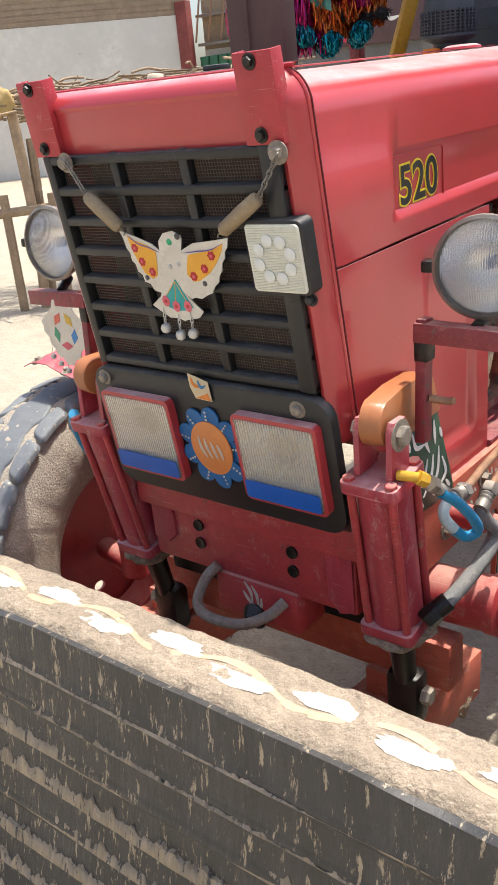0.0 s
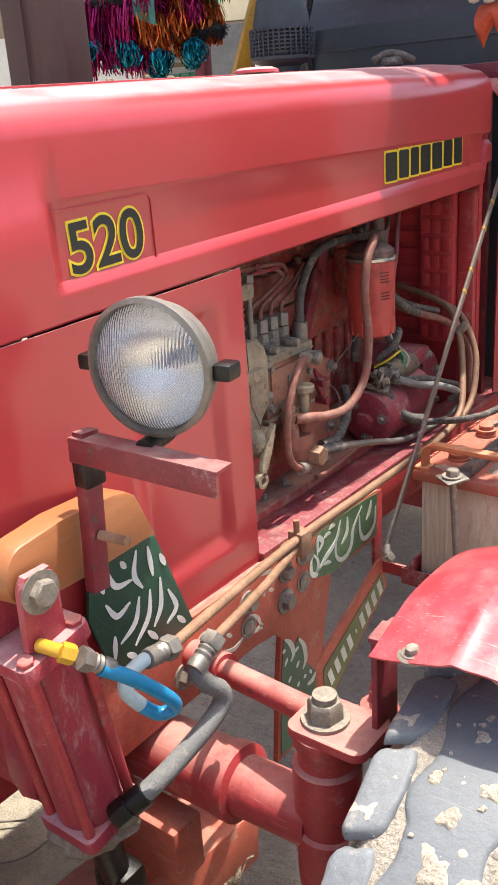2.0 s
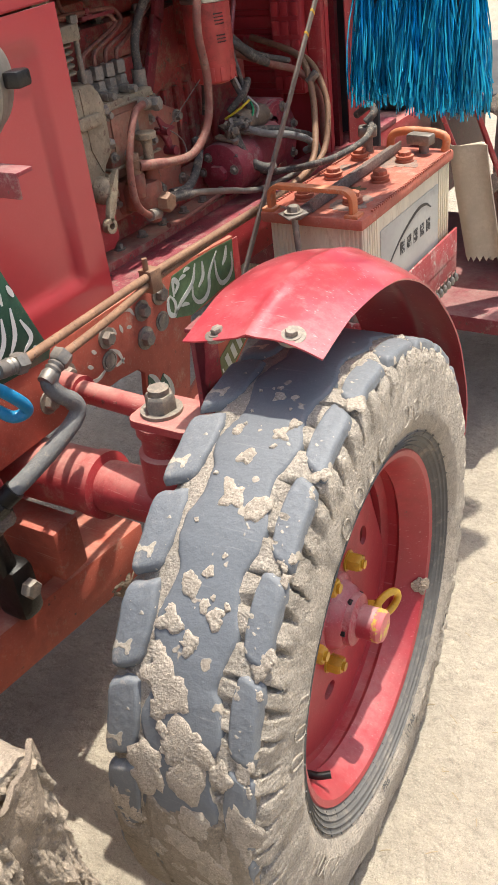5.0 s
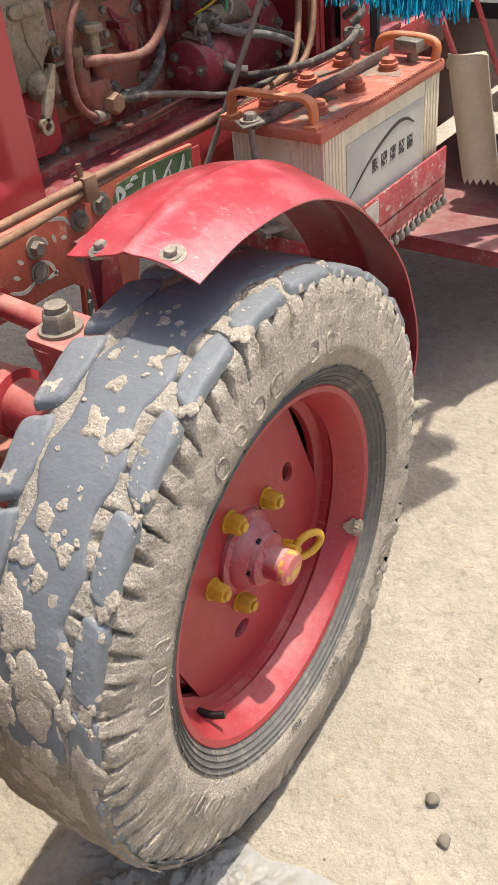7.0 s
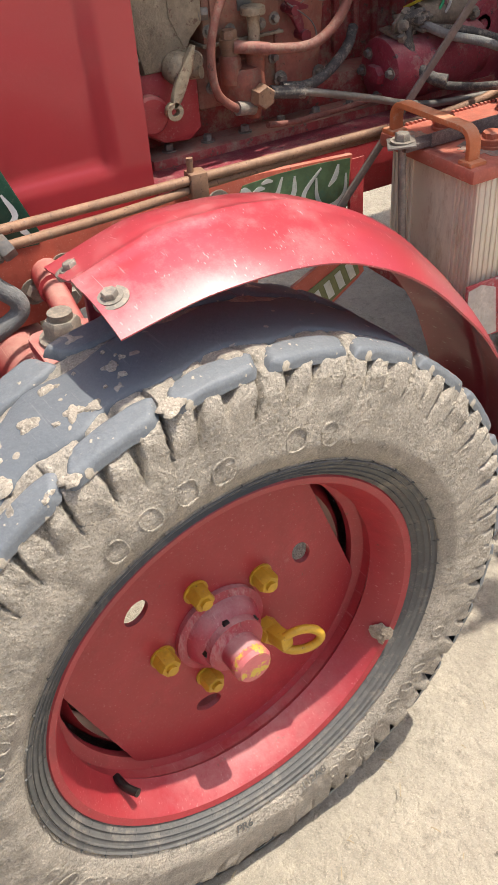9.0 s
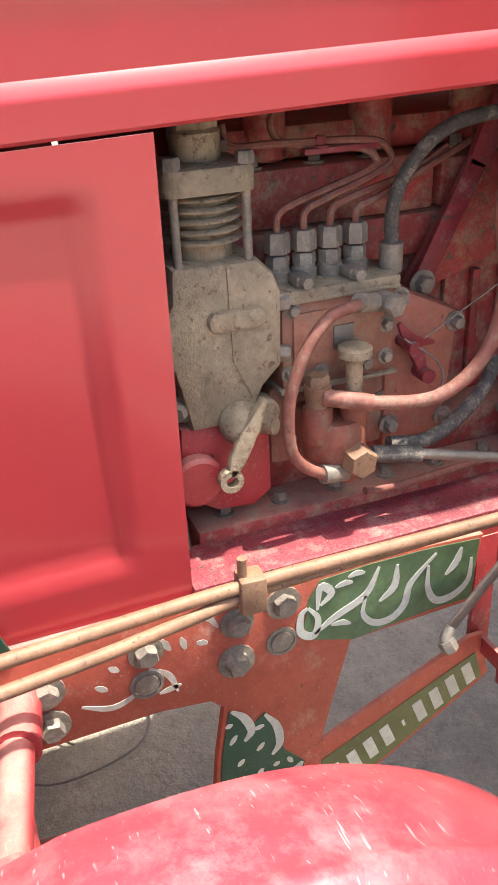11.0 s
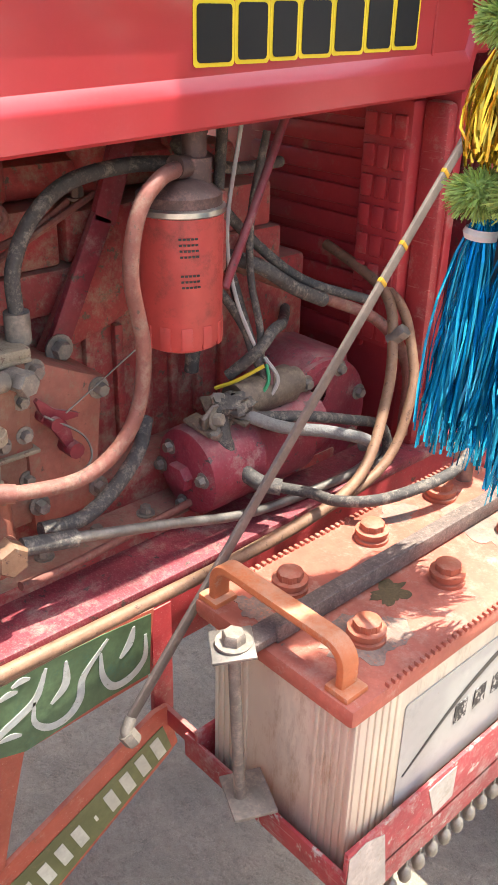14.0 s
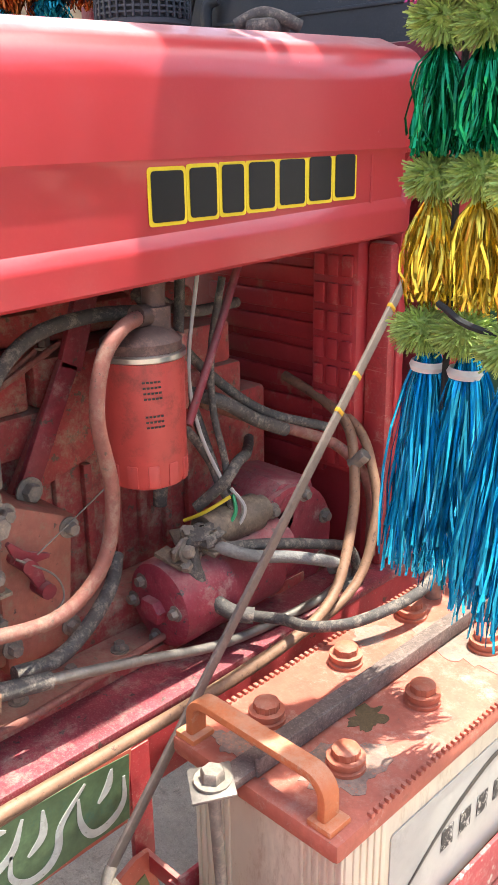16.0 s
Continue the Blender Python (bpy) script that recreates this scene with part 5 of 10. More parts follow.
    # painted leaves on the red part
    strokes("script_stroke", br, [[(0.70, 0.86), (0.74, 0.845), (0.78, 0.86)], [(0.79, 0.89), (0.815, 0.87), (0.825, 0.84)], [(0.72, 0.885), (0.735, 0.875)], [(0.81, 0.93), (0.82, 0.91)], [(0.835, 0.925), (0.84, 0.905)], [(0.83, 0.955), (0.87, 0.945), (0.885, 0.925)], [(0.74, 0.91), (0.752, 0.9)], [(0.80, 0.845), (0.83, 0.85)], [(0.855, 0.91), (0.87, 0.905)]], 0.3748, 0.009, WHITE_DUSTY, "worn white painted stroke")
    for y, z, r in ((0.976, 0.935, 0.016), (0.911, 0.924, 0.015), (0.907, 0.861, 0.017), (0.788, 0.918, 0.015), (0.66, 0.90, 0.016), (0.66, 0.845, 0.016), (0.60, 0.87, 0.016)):
        b = Build()
        b.bolt((0.374, y, z), (1, 0, 0), r, 0.018)
        part("bolt", b, BOLT, br, "large dusty hex bolt")
    for y, z in ((0.973, 0.871), (0.785, 0.866)):
        b = Build()
        b.lathe([(0.023, 0), (0.0225, 0.0015), (0.0185, 0.0015), (0.018, -0.004)], (0.3745, y, z), (1, 0, 0), 20)
        b.lathe([(0.0155, -0.003), (0.0155, 0.003)], (0.3745, y, z), (1, 0, 0), 16)
        part("bolt_hole", b, BOLT, br)
    # diagonal stay with a painted row of bars
    b = Build()
    b.plate([(0.985, 0.63), (1.01, 0.652), (1.278, 0.772), (1.30, 0.772), (1.318, 0.69), (1.30, 0.675), (1.06, 0.53), (0.99, 0.50)], SIDE(0.3672), 0.008, 0.001)
    st = part("stay", b, ORANGE_RED, br, "diagonal red stay plate")
    b = Build()
    b.plate([(1.03, 0.625), (1.29, 0.74), (1.305, 0.69), (1.07, 0.545), (1.03, 0.53)], SIDE(0.3757), 0.0012)
    part("green_panel", b, OLIVE, st, "faded olive painted panel")
    for k in range(9):
        u = k / 8
        c = Vector((1.058 + 0.222 * u, 0.588 + 0.115 * u))
        d = Vector((0.89, 0.45)) if k != 4 else Vector((0.2, 0.1))
        n_ = Vector((-0.35, 0.93)) * (0.021 if k != 4 else 0.006)
        wd = 0.0085 if k != 4 else 0.01
        q_ = [c - d * wd - n_, c + d * wd - n_, c + d * wd + n_, c - d * wd + n_]
        b = Build()
        b.plate([tuple(p) for p in q_], SIDE(0.377), 0.0008)
        part("painted_bar", b, SCRIPT, st, "plain white painted bar", smooth=0)
    b = Build()
    b.span((0.352, 1.288, 0.69), (0.362, 1.322, 0.94), 0.001)
    b.span((0.362, 1.30, 0.735), (0.45, 1.308, 0.765), 0.001)
    part("tray_support", b, RED_WORN, tractor, "worn red angle iron support")


chassis()


def pipes():
    b = Build()
    b.tube([(0.478, 0.475, 1.038), (0.445, 0.66, 1.022), (0.41, 0.92, 1.006), (0.41, 1.2, 1.004), (0.41, 1.5, 1.004), (0.40, 1.66, 1.03), (0.36, 1.76, 1.12), (0.33, 1.80, 1.2), (0.29, 1.83, 1.25), (0.22, 1.85, 1.275), (0.12, 1.86, 1.30)], 0.0088, 12)
    p = part("hydraulic_pipe", b, RUST, tractor, "rusty steel hydraulic pipe")
    b = Build()
    b.tube([(0.503, 0.54, 1.02), (0.46, 0.72, 1.003), (0.426, 0.84, 0.992), (0.402, 0.95, 0.988), (0.394, 1.2, 0.988), (0.394, 1.45, 0.99), (0.40, 1.70, 1.02), (0.385, 1.79, 1.12), (0.35, 1.82, 1.2), (0.30, 1.845, 1.245), (0.22, 1.865, 1.265)], 0.0082, 12)
    part("hydraulic_pipe", b, RUST, tractor, "rusty steel hydraulic pipe")
    b = Build()
    b.box((0.035, 0.034, 0.05), pose(0.408, 0.92, 0.995, 0, 0, -4), 0.004)
    b.cyl((0.408, 0.91, 1.01), (0.408, 0.91, 1.045), 0.006, seg=10)
    b.box((0.03, 0.05, 0.008), pose(0.39, 0.92, 0.985), 0.002)
    part("pipe_clamp", b, RUST, tractor, "rusty pipe clamp with a stud")
    # long thin fuel pipe over the sump
    b = Build()
    b.tube([(0.325, 1.14, 1.09), (0.335, 1.2, 1.084), (0.335, 1.34, 1.045), (0.335, 1.5, 1.0), (0.34, 1.70, 0.99), (0.33, 1.80, 1.0)], 0.0075, 10)
    part("fuel_pipe", b, STEEL, tractor, "dusty steel fuel pipe")
    b = Build()
    b.cyl((0.325, 1.13, 1.095), (0.333, 1.2, 1.083), 0.012, seg=10)
    b.tube([(0.30, 1.17, 1.09), (0.30, 1.23, 1.083), (0.285, 1.29, 1.097), (0.26, 1.35, 1.125), (0.23, 1.385, 1.15)], 0.0105, 10)
    part("rubber_hose", b, HOSE, tractor, "dusty rubber hose")


pipes()


def fitting(b, p, d, r, n=2):
    """A crimped hose end with hex nuts."""
    p, d = Vector(p), Vector(d).normalized()
    b.hexa(p, d, r * 1.55, r * 1.8)
    b.lathe([(r * 1.05, 0), (r * 1.25, r * 0.4), (r * 1.05, r * 0.8), (r * 1.25, r * 1.2), (r * 1.05, r * 1.6), (r * 1.25, r * 2.2), (r * 1.15, r * 3.4)], p + d * r * 1.8, d, 14)


def cylinder(s):
    """A hydraulic lift cylinder with tie rods, head plates and a pinned wooden arm."""
    x = 0.41 if s > 0 else 2 * CX - 0.41
    top, low = Vector((x, 0.287, 1.122)), Vector((x - s * 0.014, 0.348, 0.80))
    d = (top - low).normalized()
    b = Build()
    b.cyl(low, top, 0.051, seg=32)
    c = part("lift_cylinder", b, CYL_RED, tractor, "scraped red hydraulic lift cylinder with tie rods")
    for p, h in ((top, 0.024), (low - d * 0.02, 0.024)):
        b = Build()
        b.plate(rounded(0.118, 0.118, 0.014), rot((1, 0, 0), d.cross(Vector((1, 0, 0))), p), h, 0.004)
        hp = part("head_plate", b, CYL_RED, c)
    for u in (-0.043, 0.043):
        for v in (-0.043, 0.043):
            o = Vector((u, 0, 0)) + d.cross(Vector((1, 0, 0))) * v
            b = Build()
            b.cyl(low + o, top + o, 0.0085, seg=10)
            b.hexa(top + o + d * 0.024, d, 0.012, 0.008)
            part("tie_rod", b, RED_WORN, c, "dusty brown-red tie rod")
    # mud round the lower head
    b = Build()
    rows = []
    for i in range(9):
        row = []
        for j in range(33):
            ph = 2 * math.pi * j / 32
            q_ = 0.05 + 0.022 * math.sin(math.pi * i / 8) * (0.6 + 0.8 * noise.noise(Vector((math.cos(ph) * 2, math.sin(ph) * 2, i * 0.4 + s))))
            row.append(low - d * (0.012 + 0.045 * i / 8) + Vector((math.cos(ph), 0, 0)) * q_ + d.cross(Vector((1, 0, 0))) * (math.sin(ph) * q_))
        rows.append(row)
    b.sheet(rows)
    part("mud_crust", b, MUD_DARK, c, "grey-brown mud caked round the lower head", smooth=60)
    for u in (-0.036, 0.03):
        b = Build()
        b.plate([(-0.032, 0.0), (0.032, 0.0), (0.029, 0.09), (0.02, 0.106), (-0.02, 0.106), (-0.029, 0.09)], rot((0, 1, 0), (0, 0, 1), (x + u, 0.281, 1.144)), 0.012, 0.002)
        part("clevis_plate", b, CYL_RED, c)
    b = Build()
    b.cyl((x - 0.05, 0.281, 1.222), (x + 0.046, 0.281, 1.222), 0.012, seg=14)
    b.bolt((x + 0.041, 0.281, 1.222), (1, 0, 0), 0.0195, 0.016)
    b.hexa((x - 0.036, 0.281, 1.222), (-1, 0, 0), 0.0195, 0.014)
    part("pin", b, BOLT, c, "dusty pin bolt")
    b = Build()
    arm = rot((-0.15 * s, 1, 0), (0, 0, 1), (x - s * 0.021 if s > 0 else x - 0.021, 0.274, 0))
    tip = [(0.004 - 0.04 * math.sin(a), 1.24 + 0.042 * math.cos(a)) for a in np.linspace(2.7, 0.2, 9)]
    b.plate(tip + [(0.08, 1.283), (0.19, 1.272), (0.22, 1.264), (0.242, 1.249), (0.282, 1.166), (0.19, 1.172), (0.105, 1.178), (0.05, 1.185)], arm, 0.042, 0.006)
    part("wooden_arm", b, WOOD, c, "varnished orange wooden arm")
    b = Build()
    lo2 = low - d * 0.04
    b.cyl(lo2, lo2 - d * 0.14, 0.028, 0.024, seg=16)
    b.box((0.08, 0.06, 0.13), Matrix.Translation(lo2 - d * 0.19), 0.018)
    part("piston_rod", b, GREASE, c, "greasy black piston rod end")
    b = Build()
    b.hexa(lo2 - d * 0.175 + Vector((s * 0.04, 0, 0)), (s, 0, 0), 0.02, 0.02)
    part("rod_pin", b, BOLT, c)
    # green painted plate beneath the arm
    b = Build()
    px = x - 0.033 if s > 0 else x + 0.033
    b.plate([(0.40, 1.19), (0.54, 1.175), (0.608, 0.985), (0.60, 0.97), (0.42, 0.98), (0.385, 1.10)], SIDE(px - 0.006) @ pose(0.026, -0.018, 0), 0.006, 0.001)
    pl = part("painted_plate", b, GREEN, tractor, "dark green plate with white brush strokes")
    if s > 0:
        strokes("script_stroke", pl, [[(y + 0.026, z - 0.018) for y, z in line] for line in [[(0.43, 1.165), (0.445, 1.13), (0.48, 1.125)], [(0.495, 1.17), (0.485, 1.13), (0.50, 1.10)], [(0.52, 1.165), (0.525, 1.11)], [(0.46, 1.165), (0.47, 1.15)], [(0.42, 1.11), (0.44, 1.08), (0.47, 1.09)], [(0.49, 1.09), (0.475, 1.05), (0.44, 1.03)], [(0.515, 1.09), (0.505, 1.045), (0.47, 1.01)], [(0.54, 1.10), (0.535, 1.05), (0.515, 1.02)], [(0.555, 1.07), (0.57, 1.03), (0.545, 1.01)], [(0.43, 1.05), (0.425, 1.01)], [(0.50, 1.02), (0.52, 0.995)], [(0.57, 1.01), (0.588, 0.99)], [(0.45, 1.005), (0.47, 0.99)], [(0.415, 1.15), (0.42, 1.13)], [(0.545, 1.14), (0.555, 1.115)]]], px + 0.0006, 0.0105, WHITE, "white brush stroke")
    # hoses
    if s > 0:
        b = Build()
        fitting(b, (0.505, 0.285, 1.14), (0.2, 0.7, -0.62), 0.0105)
        part("hose_fitting", b, STEEL, c, "zinc hose fitting")
        b = Build()
        b.hexa((0.493, 0.266, 1.156), (0.5, 0.65, -0.5), 0.0138, 0.02)
        b.cyl((0.455, 0.264, 1.153), (0.497, 0.268, 1.155), 0.0095)
        part("hose_union", b, YELLOW, c, "yellow painted hex union")
        b = Build()
        b.tube([(0.515, 0.308, 1.114), (0.527, 0.34, 1.086), (0.534, 0.378, 1.046), (0.537, 0.408, 1.008), (0.531, 0.415, 0.988), (0.517, 0.398, 0.984), (0.504, 0.379, 1.005)], 0.0105, 14)
        part("hydraulic_hose", b, HOSE_BLUE, tractor, "blue hydraulic hose")
        b = Build()
        b.tube([(0.504, 0.379, 1.005), (0.492, 0.366, 1.03), (0.486, 0.374, 1.047), (0.485, 0.402, 1.054), (0.482, 0.425, 1.05)], 0.0108, 14)
        part("hose_sleeve", b, mat("bleached_hose", (0.42, 0.52, 0.54), 0.6, var=0.15, scale=20, dust=0.3, bump=0.1), tractor, "sun-bleached pale blue hose end")
        b = Build()
        fitting(b, (0.478, 0.478, 1.037), (0.07, -0.55, 0.14), 0.0125)
        part("hose_fitting", b, STEEL, tractor, "zinc hose fitting")
        b = Build()
        fitting(b, (0.502, 0.55, 1.022), (0.02, -0.4, -0.17), 0.0125)
        part("hose_fitting", b, STEEL, tractor, "zinc hose fitting")
        b = Build()
        b.tube([(0.503, 0.512, 1.005), (0.504, 0.5, 0.988), (0.508, 0.512, 0.962), (0.514, 0.537, 0.934), (0.514, 0.532, 0.908), (0.51, 0.485, 0.885), (0.5, 0.42, 0.86), (0.488, 0.373, 0.842)], 0.0155, 14)
        part("hydraulic_hose", b, HOSE_GREY, tractor, "grey canvas-sleeved hydraulic hose")
        b = Build()
        b.cyl((0.492, 0.378, 0.846), (0.462, 0.345, 0.815), 0.0195, seg=14)
        b.hexa((0.475, 0.357, 0.828), (-0.4, -0.6, -0.5), 0.022, 0.03)
        part("hose_fitting", b, GREASE, c, "greasy hose union")
    else:
        b = Build()
        b.tube([(x - 0.05, 0.24, 1.15), (x - 0.09, 0.27, 1.1), (x - 0.085, 0.3, 1.02), (x - 0.05, 0.34, 0.97)], 0.0125, 12)
        part("hydraulic_hose", b, HOSE_BLUE, tractor, "blue hydraulic hose")


cylinder(1)
cylinder(-1)


def round_lamp(s):
    """A round auxiliary headlamp on a bent steel post."""
    c = Vector((0.535, 0.44, 1.486)) if s > 0 else Vector((-0.562, 0.41, 1.505))
    ax = Vector((0.17, -0.985, 0.0)) if s > 0 else Vector((0.05, -0.99, 0.05))
    ax.normalize()
    b = Build()
    b.lathe([(0.02, -0.085), (0.05, -0.07), (0.078, -0.03), (0.087, -0.004), (0.0895, 0.0), (0.0895, 0.012), (0.083, 0.015), (0.081, 0.006), (0.076, -0.02), (0.05, -0.06), (0.02, -0.076)], c, ax, 48, closed=True)
    lamp = part("auxiliary_lamp", b, STEEL, tractor, "round chrome-rimmed auxiliary headlamp")
    b = Build()
    b.lathe([(0.081, 0.002), (0.076, -0.012), (0.068, -0.027), (0.058, -0.041), (0.046, -0.053), (0.032, -0.062), (0.016, -0.068), (0.0, -0.07)], c, ax, 48, caps=False)
    part("reflector", b, REFLECTOR, lamp, "silver reflector")
    b = Build()
    b.lathe([(0.012, -0.066), (0.012, -0.03), (0.008, -0.024), (0.0, -0.022)], c, ax, 14)
    part("bulb", b, plain("bulb_blue", (0.1, 0.16, 0.35), 0.2), lamp, "blue tinted bulb")
    b = Build()
    prof = [(0.082, 0.006), (0.07, 0.014), (0.05, 0.02), (0.025, 0.0235), (0.0, 0.0245), (0.0, 0.0215), (0.025, 0.0205), (0.05, 0.017), (0.07, 0.011), (0.081, 0.003)]
    b.lathe(prof, c, ax, 48, closed=True)
    lens = part("lens", b, LENS, lamp, "fluted glass lens", smooth=60)
    lens.visible_shadow = False
    side = ax.cross(Vector((0, 0, 1))).normalized()
    b = Build()
    for k in (-1, 1):
        b = Build()
        b.box((0.026, 0.032, 0.022), rot(side, ax, c + side * 0.1 * k - ax * 0.01), 0.005)
        part("rim_clip", b, GREASE, lamp, "taped black rim clip")
    b = Build()
    sx = 1 if s > 0 else -1
    fx, ox = (0.44, 0.66) if s > 0 else (-0.46, -0.68)
    b.bar((fx, 0.385, 1.17), (fx, 0.40, 1.40), 0.02, 0.03, 0.002, up=(0, 1, 0))
    post = part("lamp_post", b, RED_DARK, lamp, "dark red angle iron post")
    b = Build()
    b.bar((fx - sx * 0.012, 0.395, 1.392), (ox, 0.415, 1.382), 0.034, 0.006, 0.001)
    b.bar((fx - sx * 0.012, 0.38, 1.377), (ox, 0.40, 1.367), 0.005, 0.034, 0.001)
    part("lamp_bracket", b, RED_DARK, lamp, "bent dark red angle iron bracket")
    b = Build()
    b.tube([c - Vector((0, 0, 0.088)) - ax * 0.03, c - Vector((0.01, 0, 0.1)) - ax * 0.03, Vector((c.x, 0.41, 1.388))], 0.012, 8)
    part("lamp_stem", b, GREASE, lamp, "black lamp stem")
    b = Build()
    b.box((0.026, 0.037, 0.045), pose(fx, 0.398, 1.345), 0.004)
    part("tape_wrap", b, GREASE, lamp, "black tape round the post")
    if s > 0:
        b = Build()
        b.tube([(fx + 0.012, 0.39, 1.255), (fx + 0.04, 0.40, 1.25), (fx + 0.055, 0.40, 1.252)], 0.007, 8)
        part("bracket_bolt", b, RUST, lamp)


round_lamp(1)
round_lamp(-1)


def lower_frame():
    b = Build()
    b.span((-0.40, 0.46, 0.552), (0.45, 0.53, 0.668), 0.006)
    f = part("push_frame", b, ORANGE_RED, tractor, "orange-red welded push frame")
    for x_in, x_out in ((0.215, 0.389), (-0.31, -0.48)):
        xm, wide = (x_in + x_out) / 2, abs(x_out - x_in)
        b = Build()
        b.bar((xm, 0.755, 0.398), (xm, -0.085, 0.482), wide, 0.128, 0.007)
        arm = part("push_arm", b, ORANGE_RED, f, "orange-red box section push arm")
        b = Build()
        b.span((xm - wide * 0.3, 0.44, 0.49), (xm + wide * 0.3, 0.52, 0.56), 0.004)
        part("weld_block", b, ORANGE_RED, arm)
        b = Build()
        rows = []
        for i in range(15):
            row = []
            for j in range(21):
                u, v = i / 14, j / 20
                y = 0.60 + 0.15 * v
                z = 0.37 + 0.035 * u + 0.04 * noise.noise(Vector((v * 3, u, xm))) * (1 - u)
                h = -0.003 + math.sin(math.pi * u) * math.sin(math.pi * v) * (0.005 + 0.009 * noise.noise(Vector((v * 9, u * 4, xm))))
                row.append((max(x_in, x_out) + h, y, z - 0.03))
            rows.append(row)
        b.sheet(rows)
        part("mud_crust", b, MUD_DARK, arm, "dried mud on the arm's end", smooth=60)
    b = Build()
    b.span((-0.16, 0.533, 0.60), (0.24, 0.62, 0.70), 0.01)
    part("axle_pivot", b, RED_DARK, tractor, "dark axle pivot block")
    b = Build()
    b.bar((-0.30, 0.43, 0.705), (0.38, 0.425, 0.725), 0.04, 0.045, 0.004)
    part("cross_bar", b, GREASE, tractor, "dark greasy cross bar")


lower_frame()


# ---- the dozer blade before the tractor ----
def blade():
    bl = thing("dozer_blade", (0.04, -0.12, 0.0), "muddy dark ribbed dozer blade standing on the ground", "dozer blade")
    b = Build()
    x0, x1 = -1.05, 0.985
    rows = []
    for x in np.linspace(x0, x1, 120):
        row = []
        for k in range(221):
            t = k / 220
            z = 0.958 - 0.955 * t
            f = (t * 9.0 + 0.05 * noise.noise(Vector((x * 1.5, t * 4, 0)))) % 1.0
            slat = 0.022 * min(f / 0.88, (1.0 - f) / 0.12) + 0.004 * max(0.0, 1 - abs(f - 0.84) / 0.09)
            y = -0.205 + 0.03 * math.sin(math.pi * min(1, t * 1.02)) - slat + 0.0025 * noise.noise(Vector((x * 9, t * 14, 2)))
            row.append((x, y, z))
        rows.append(row)
    b.sheet(rows, 0.012)
    part("face", b, BLADE_STEEL, bl, "ribbed muddy dark face", smooth=60)
    for n in range(9):
        t = (n + 0.88) / 9.0
        z = 0.958 - 0.955 * t
        y = -0.205 + 0.03 * math.sin(math.pi * min(1, t * 1.02)) - 0.027
        b = Build()
        rows = []
        for x in np.linspace(x0, x1, 640):
            w = 0.002 * noise.noise(Vector((x * 14, n, 3))) + 0.006 * noise.noise(Vector((x * 1.7, n * 2.3, 4)))
            wide = (0.0, 0.002, 0.012, 0.022, 0.012, 0.016, 0.012, 0.012, 0.012)[n] + 0.012 * noise.noise(Vector((x * 2.2, n * 3, 6))) + (0.0 if n == 0 else 0.022) * max(-0.4, noise.noise(Vector((x * 38, n * 5, 8)))) + 0.01 * noise.noise(Vector((x * 110, n * 5, 3)))
            rows.append([(x, y + 0.01, z + 0.012 + wide), (x, y - 0.004 + w, z + 0.008 + wide), (x, y - 0.012 + w, z + 0.003), (x, y - 0.007, z - 0.005 + w), (x, y + 0.01, z - 0.009 + 2 * w)])
        b.sheet(rows)
        part("slat_lip", b, LIP, bl, "dusty worn lip between slats", smooth=60)
    b = Build()
    b.span((x0 + 0.02, -0.155, 0.02), (x1 - 0.004, -0.075, 0.955), 0.01)
    part("back_plate", b, MUD, bl, "mud-caked back of the blade")
    b = Build()
    rows = []
    for x in np.linspace(x0, x1, 260):
        row = []
        for t in np.linspace(0, 1, 16):
            y = -0.214 + 0.155 * t
            lump = noise.noise(Vector((x * 14, y * 30, 1)))
            mid = 0.35 if 0.2 < t < 0.85 and noise.noise(Vector((x * 2.3, 7, 0))) < 0.25 else 1.0
            z = 0.966 + mid * (0.007 * lump + 0.004 * noise.noise(Vector((x * 50, y * 60, 5))))
            e = min(t, 1 - t)
            if e < 0.12:
                z -= (0.12 - e) * 0.22 + 0.006 * noise.noise(Vector((x * 22, y, 9)))
                y += (0.006 if t < 0.5 else -0.006) * noise.noise(Vector((x * 18, 3, t)))
            row.append((x, y, z))
        rows.append(row)
    b.sheet(rows, 0.02)
    part("top_edge", b, MUD, bl, "mud-crusted top edge", smooth=60)
    # clods caked over the blade's end
    b = Build()
    rows = []
    for z in np.linspace(0.0, 0.968, 90):
        row = []
        for t in np.linspace(0, 1, 40):
            y = -0.222 + 0.165 * t
            rim = min(1.0, min(t, 1 - t) / 0.14)
            p = Vector((y * 13, z * 13, 4))
            lump = 0.016 * noise.noise(p) + 0.009 * noise.noise(p * 2.7) + 0.004 * noise.noise(p * 7)
            row.append((x1 - 0.012 + rim * (0.022 + lump), y + 0.008 * noise.noise(Vector((z * 25, t * 3, 1))), z + (0.006 * noise.noise(p * 3) if z < 0.96 else -0.004)))
        rows.append(row)
    b.sheet(rows, 0.006)
    part("mud_crust", b, MUD_DARK, bl, "thick brown mud caked on the blade's end", smooth=60)
    # painted vine on the top: a waving ochre band with white leaves in its bends
    wave = lambda x: -0.137 + 0.02 * math.sin(2 * math.pi * x / 0.3)
    for k in range(13):
        x = -1.02 + 0.15 * k
        b = Build()
        b.plate(stroke([(x - 0.02 + 0.19 * u, wave(x - 0.02 + 0.19 * u)) for u in (0, 0.25, 0.5, 0.75, 1)], 0.016), pose(0, 0, 0.9659 + 0.0002 * (k % 2)), 0.0006)
        part("painted_stem", b, VINE, bl, "worn ochre painted band", smooth=0)
        up = 1 if math.sin(2 * math.pi * (x + 0.075) / 0.3) < 0 else -1
        c = wave(x + 0.075)
        b = Build()
        out = []
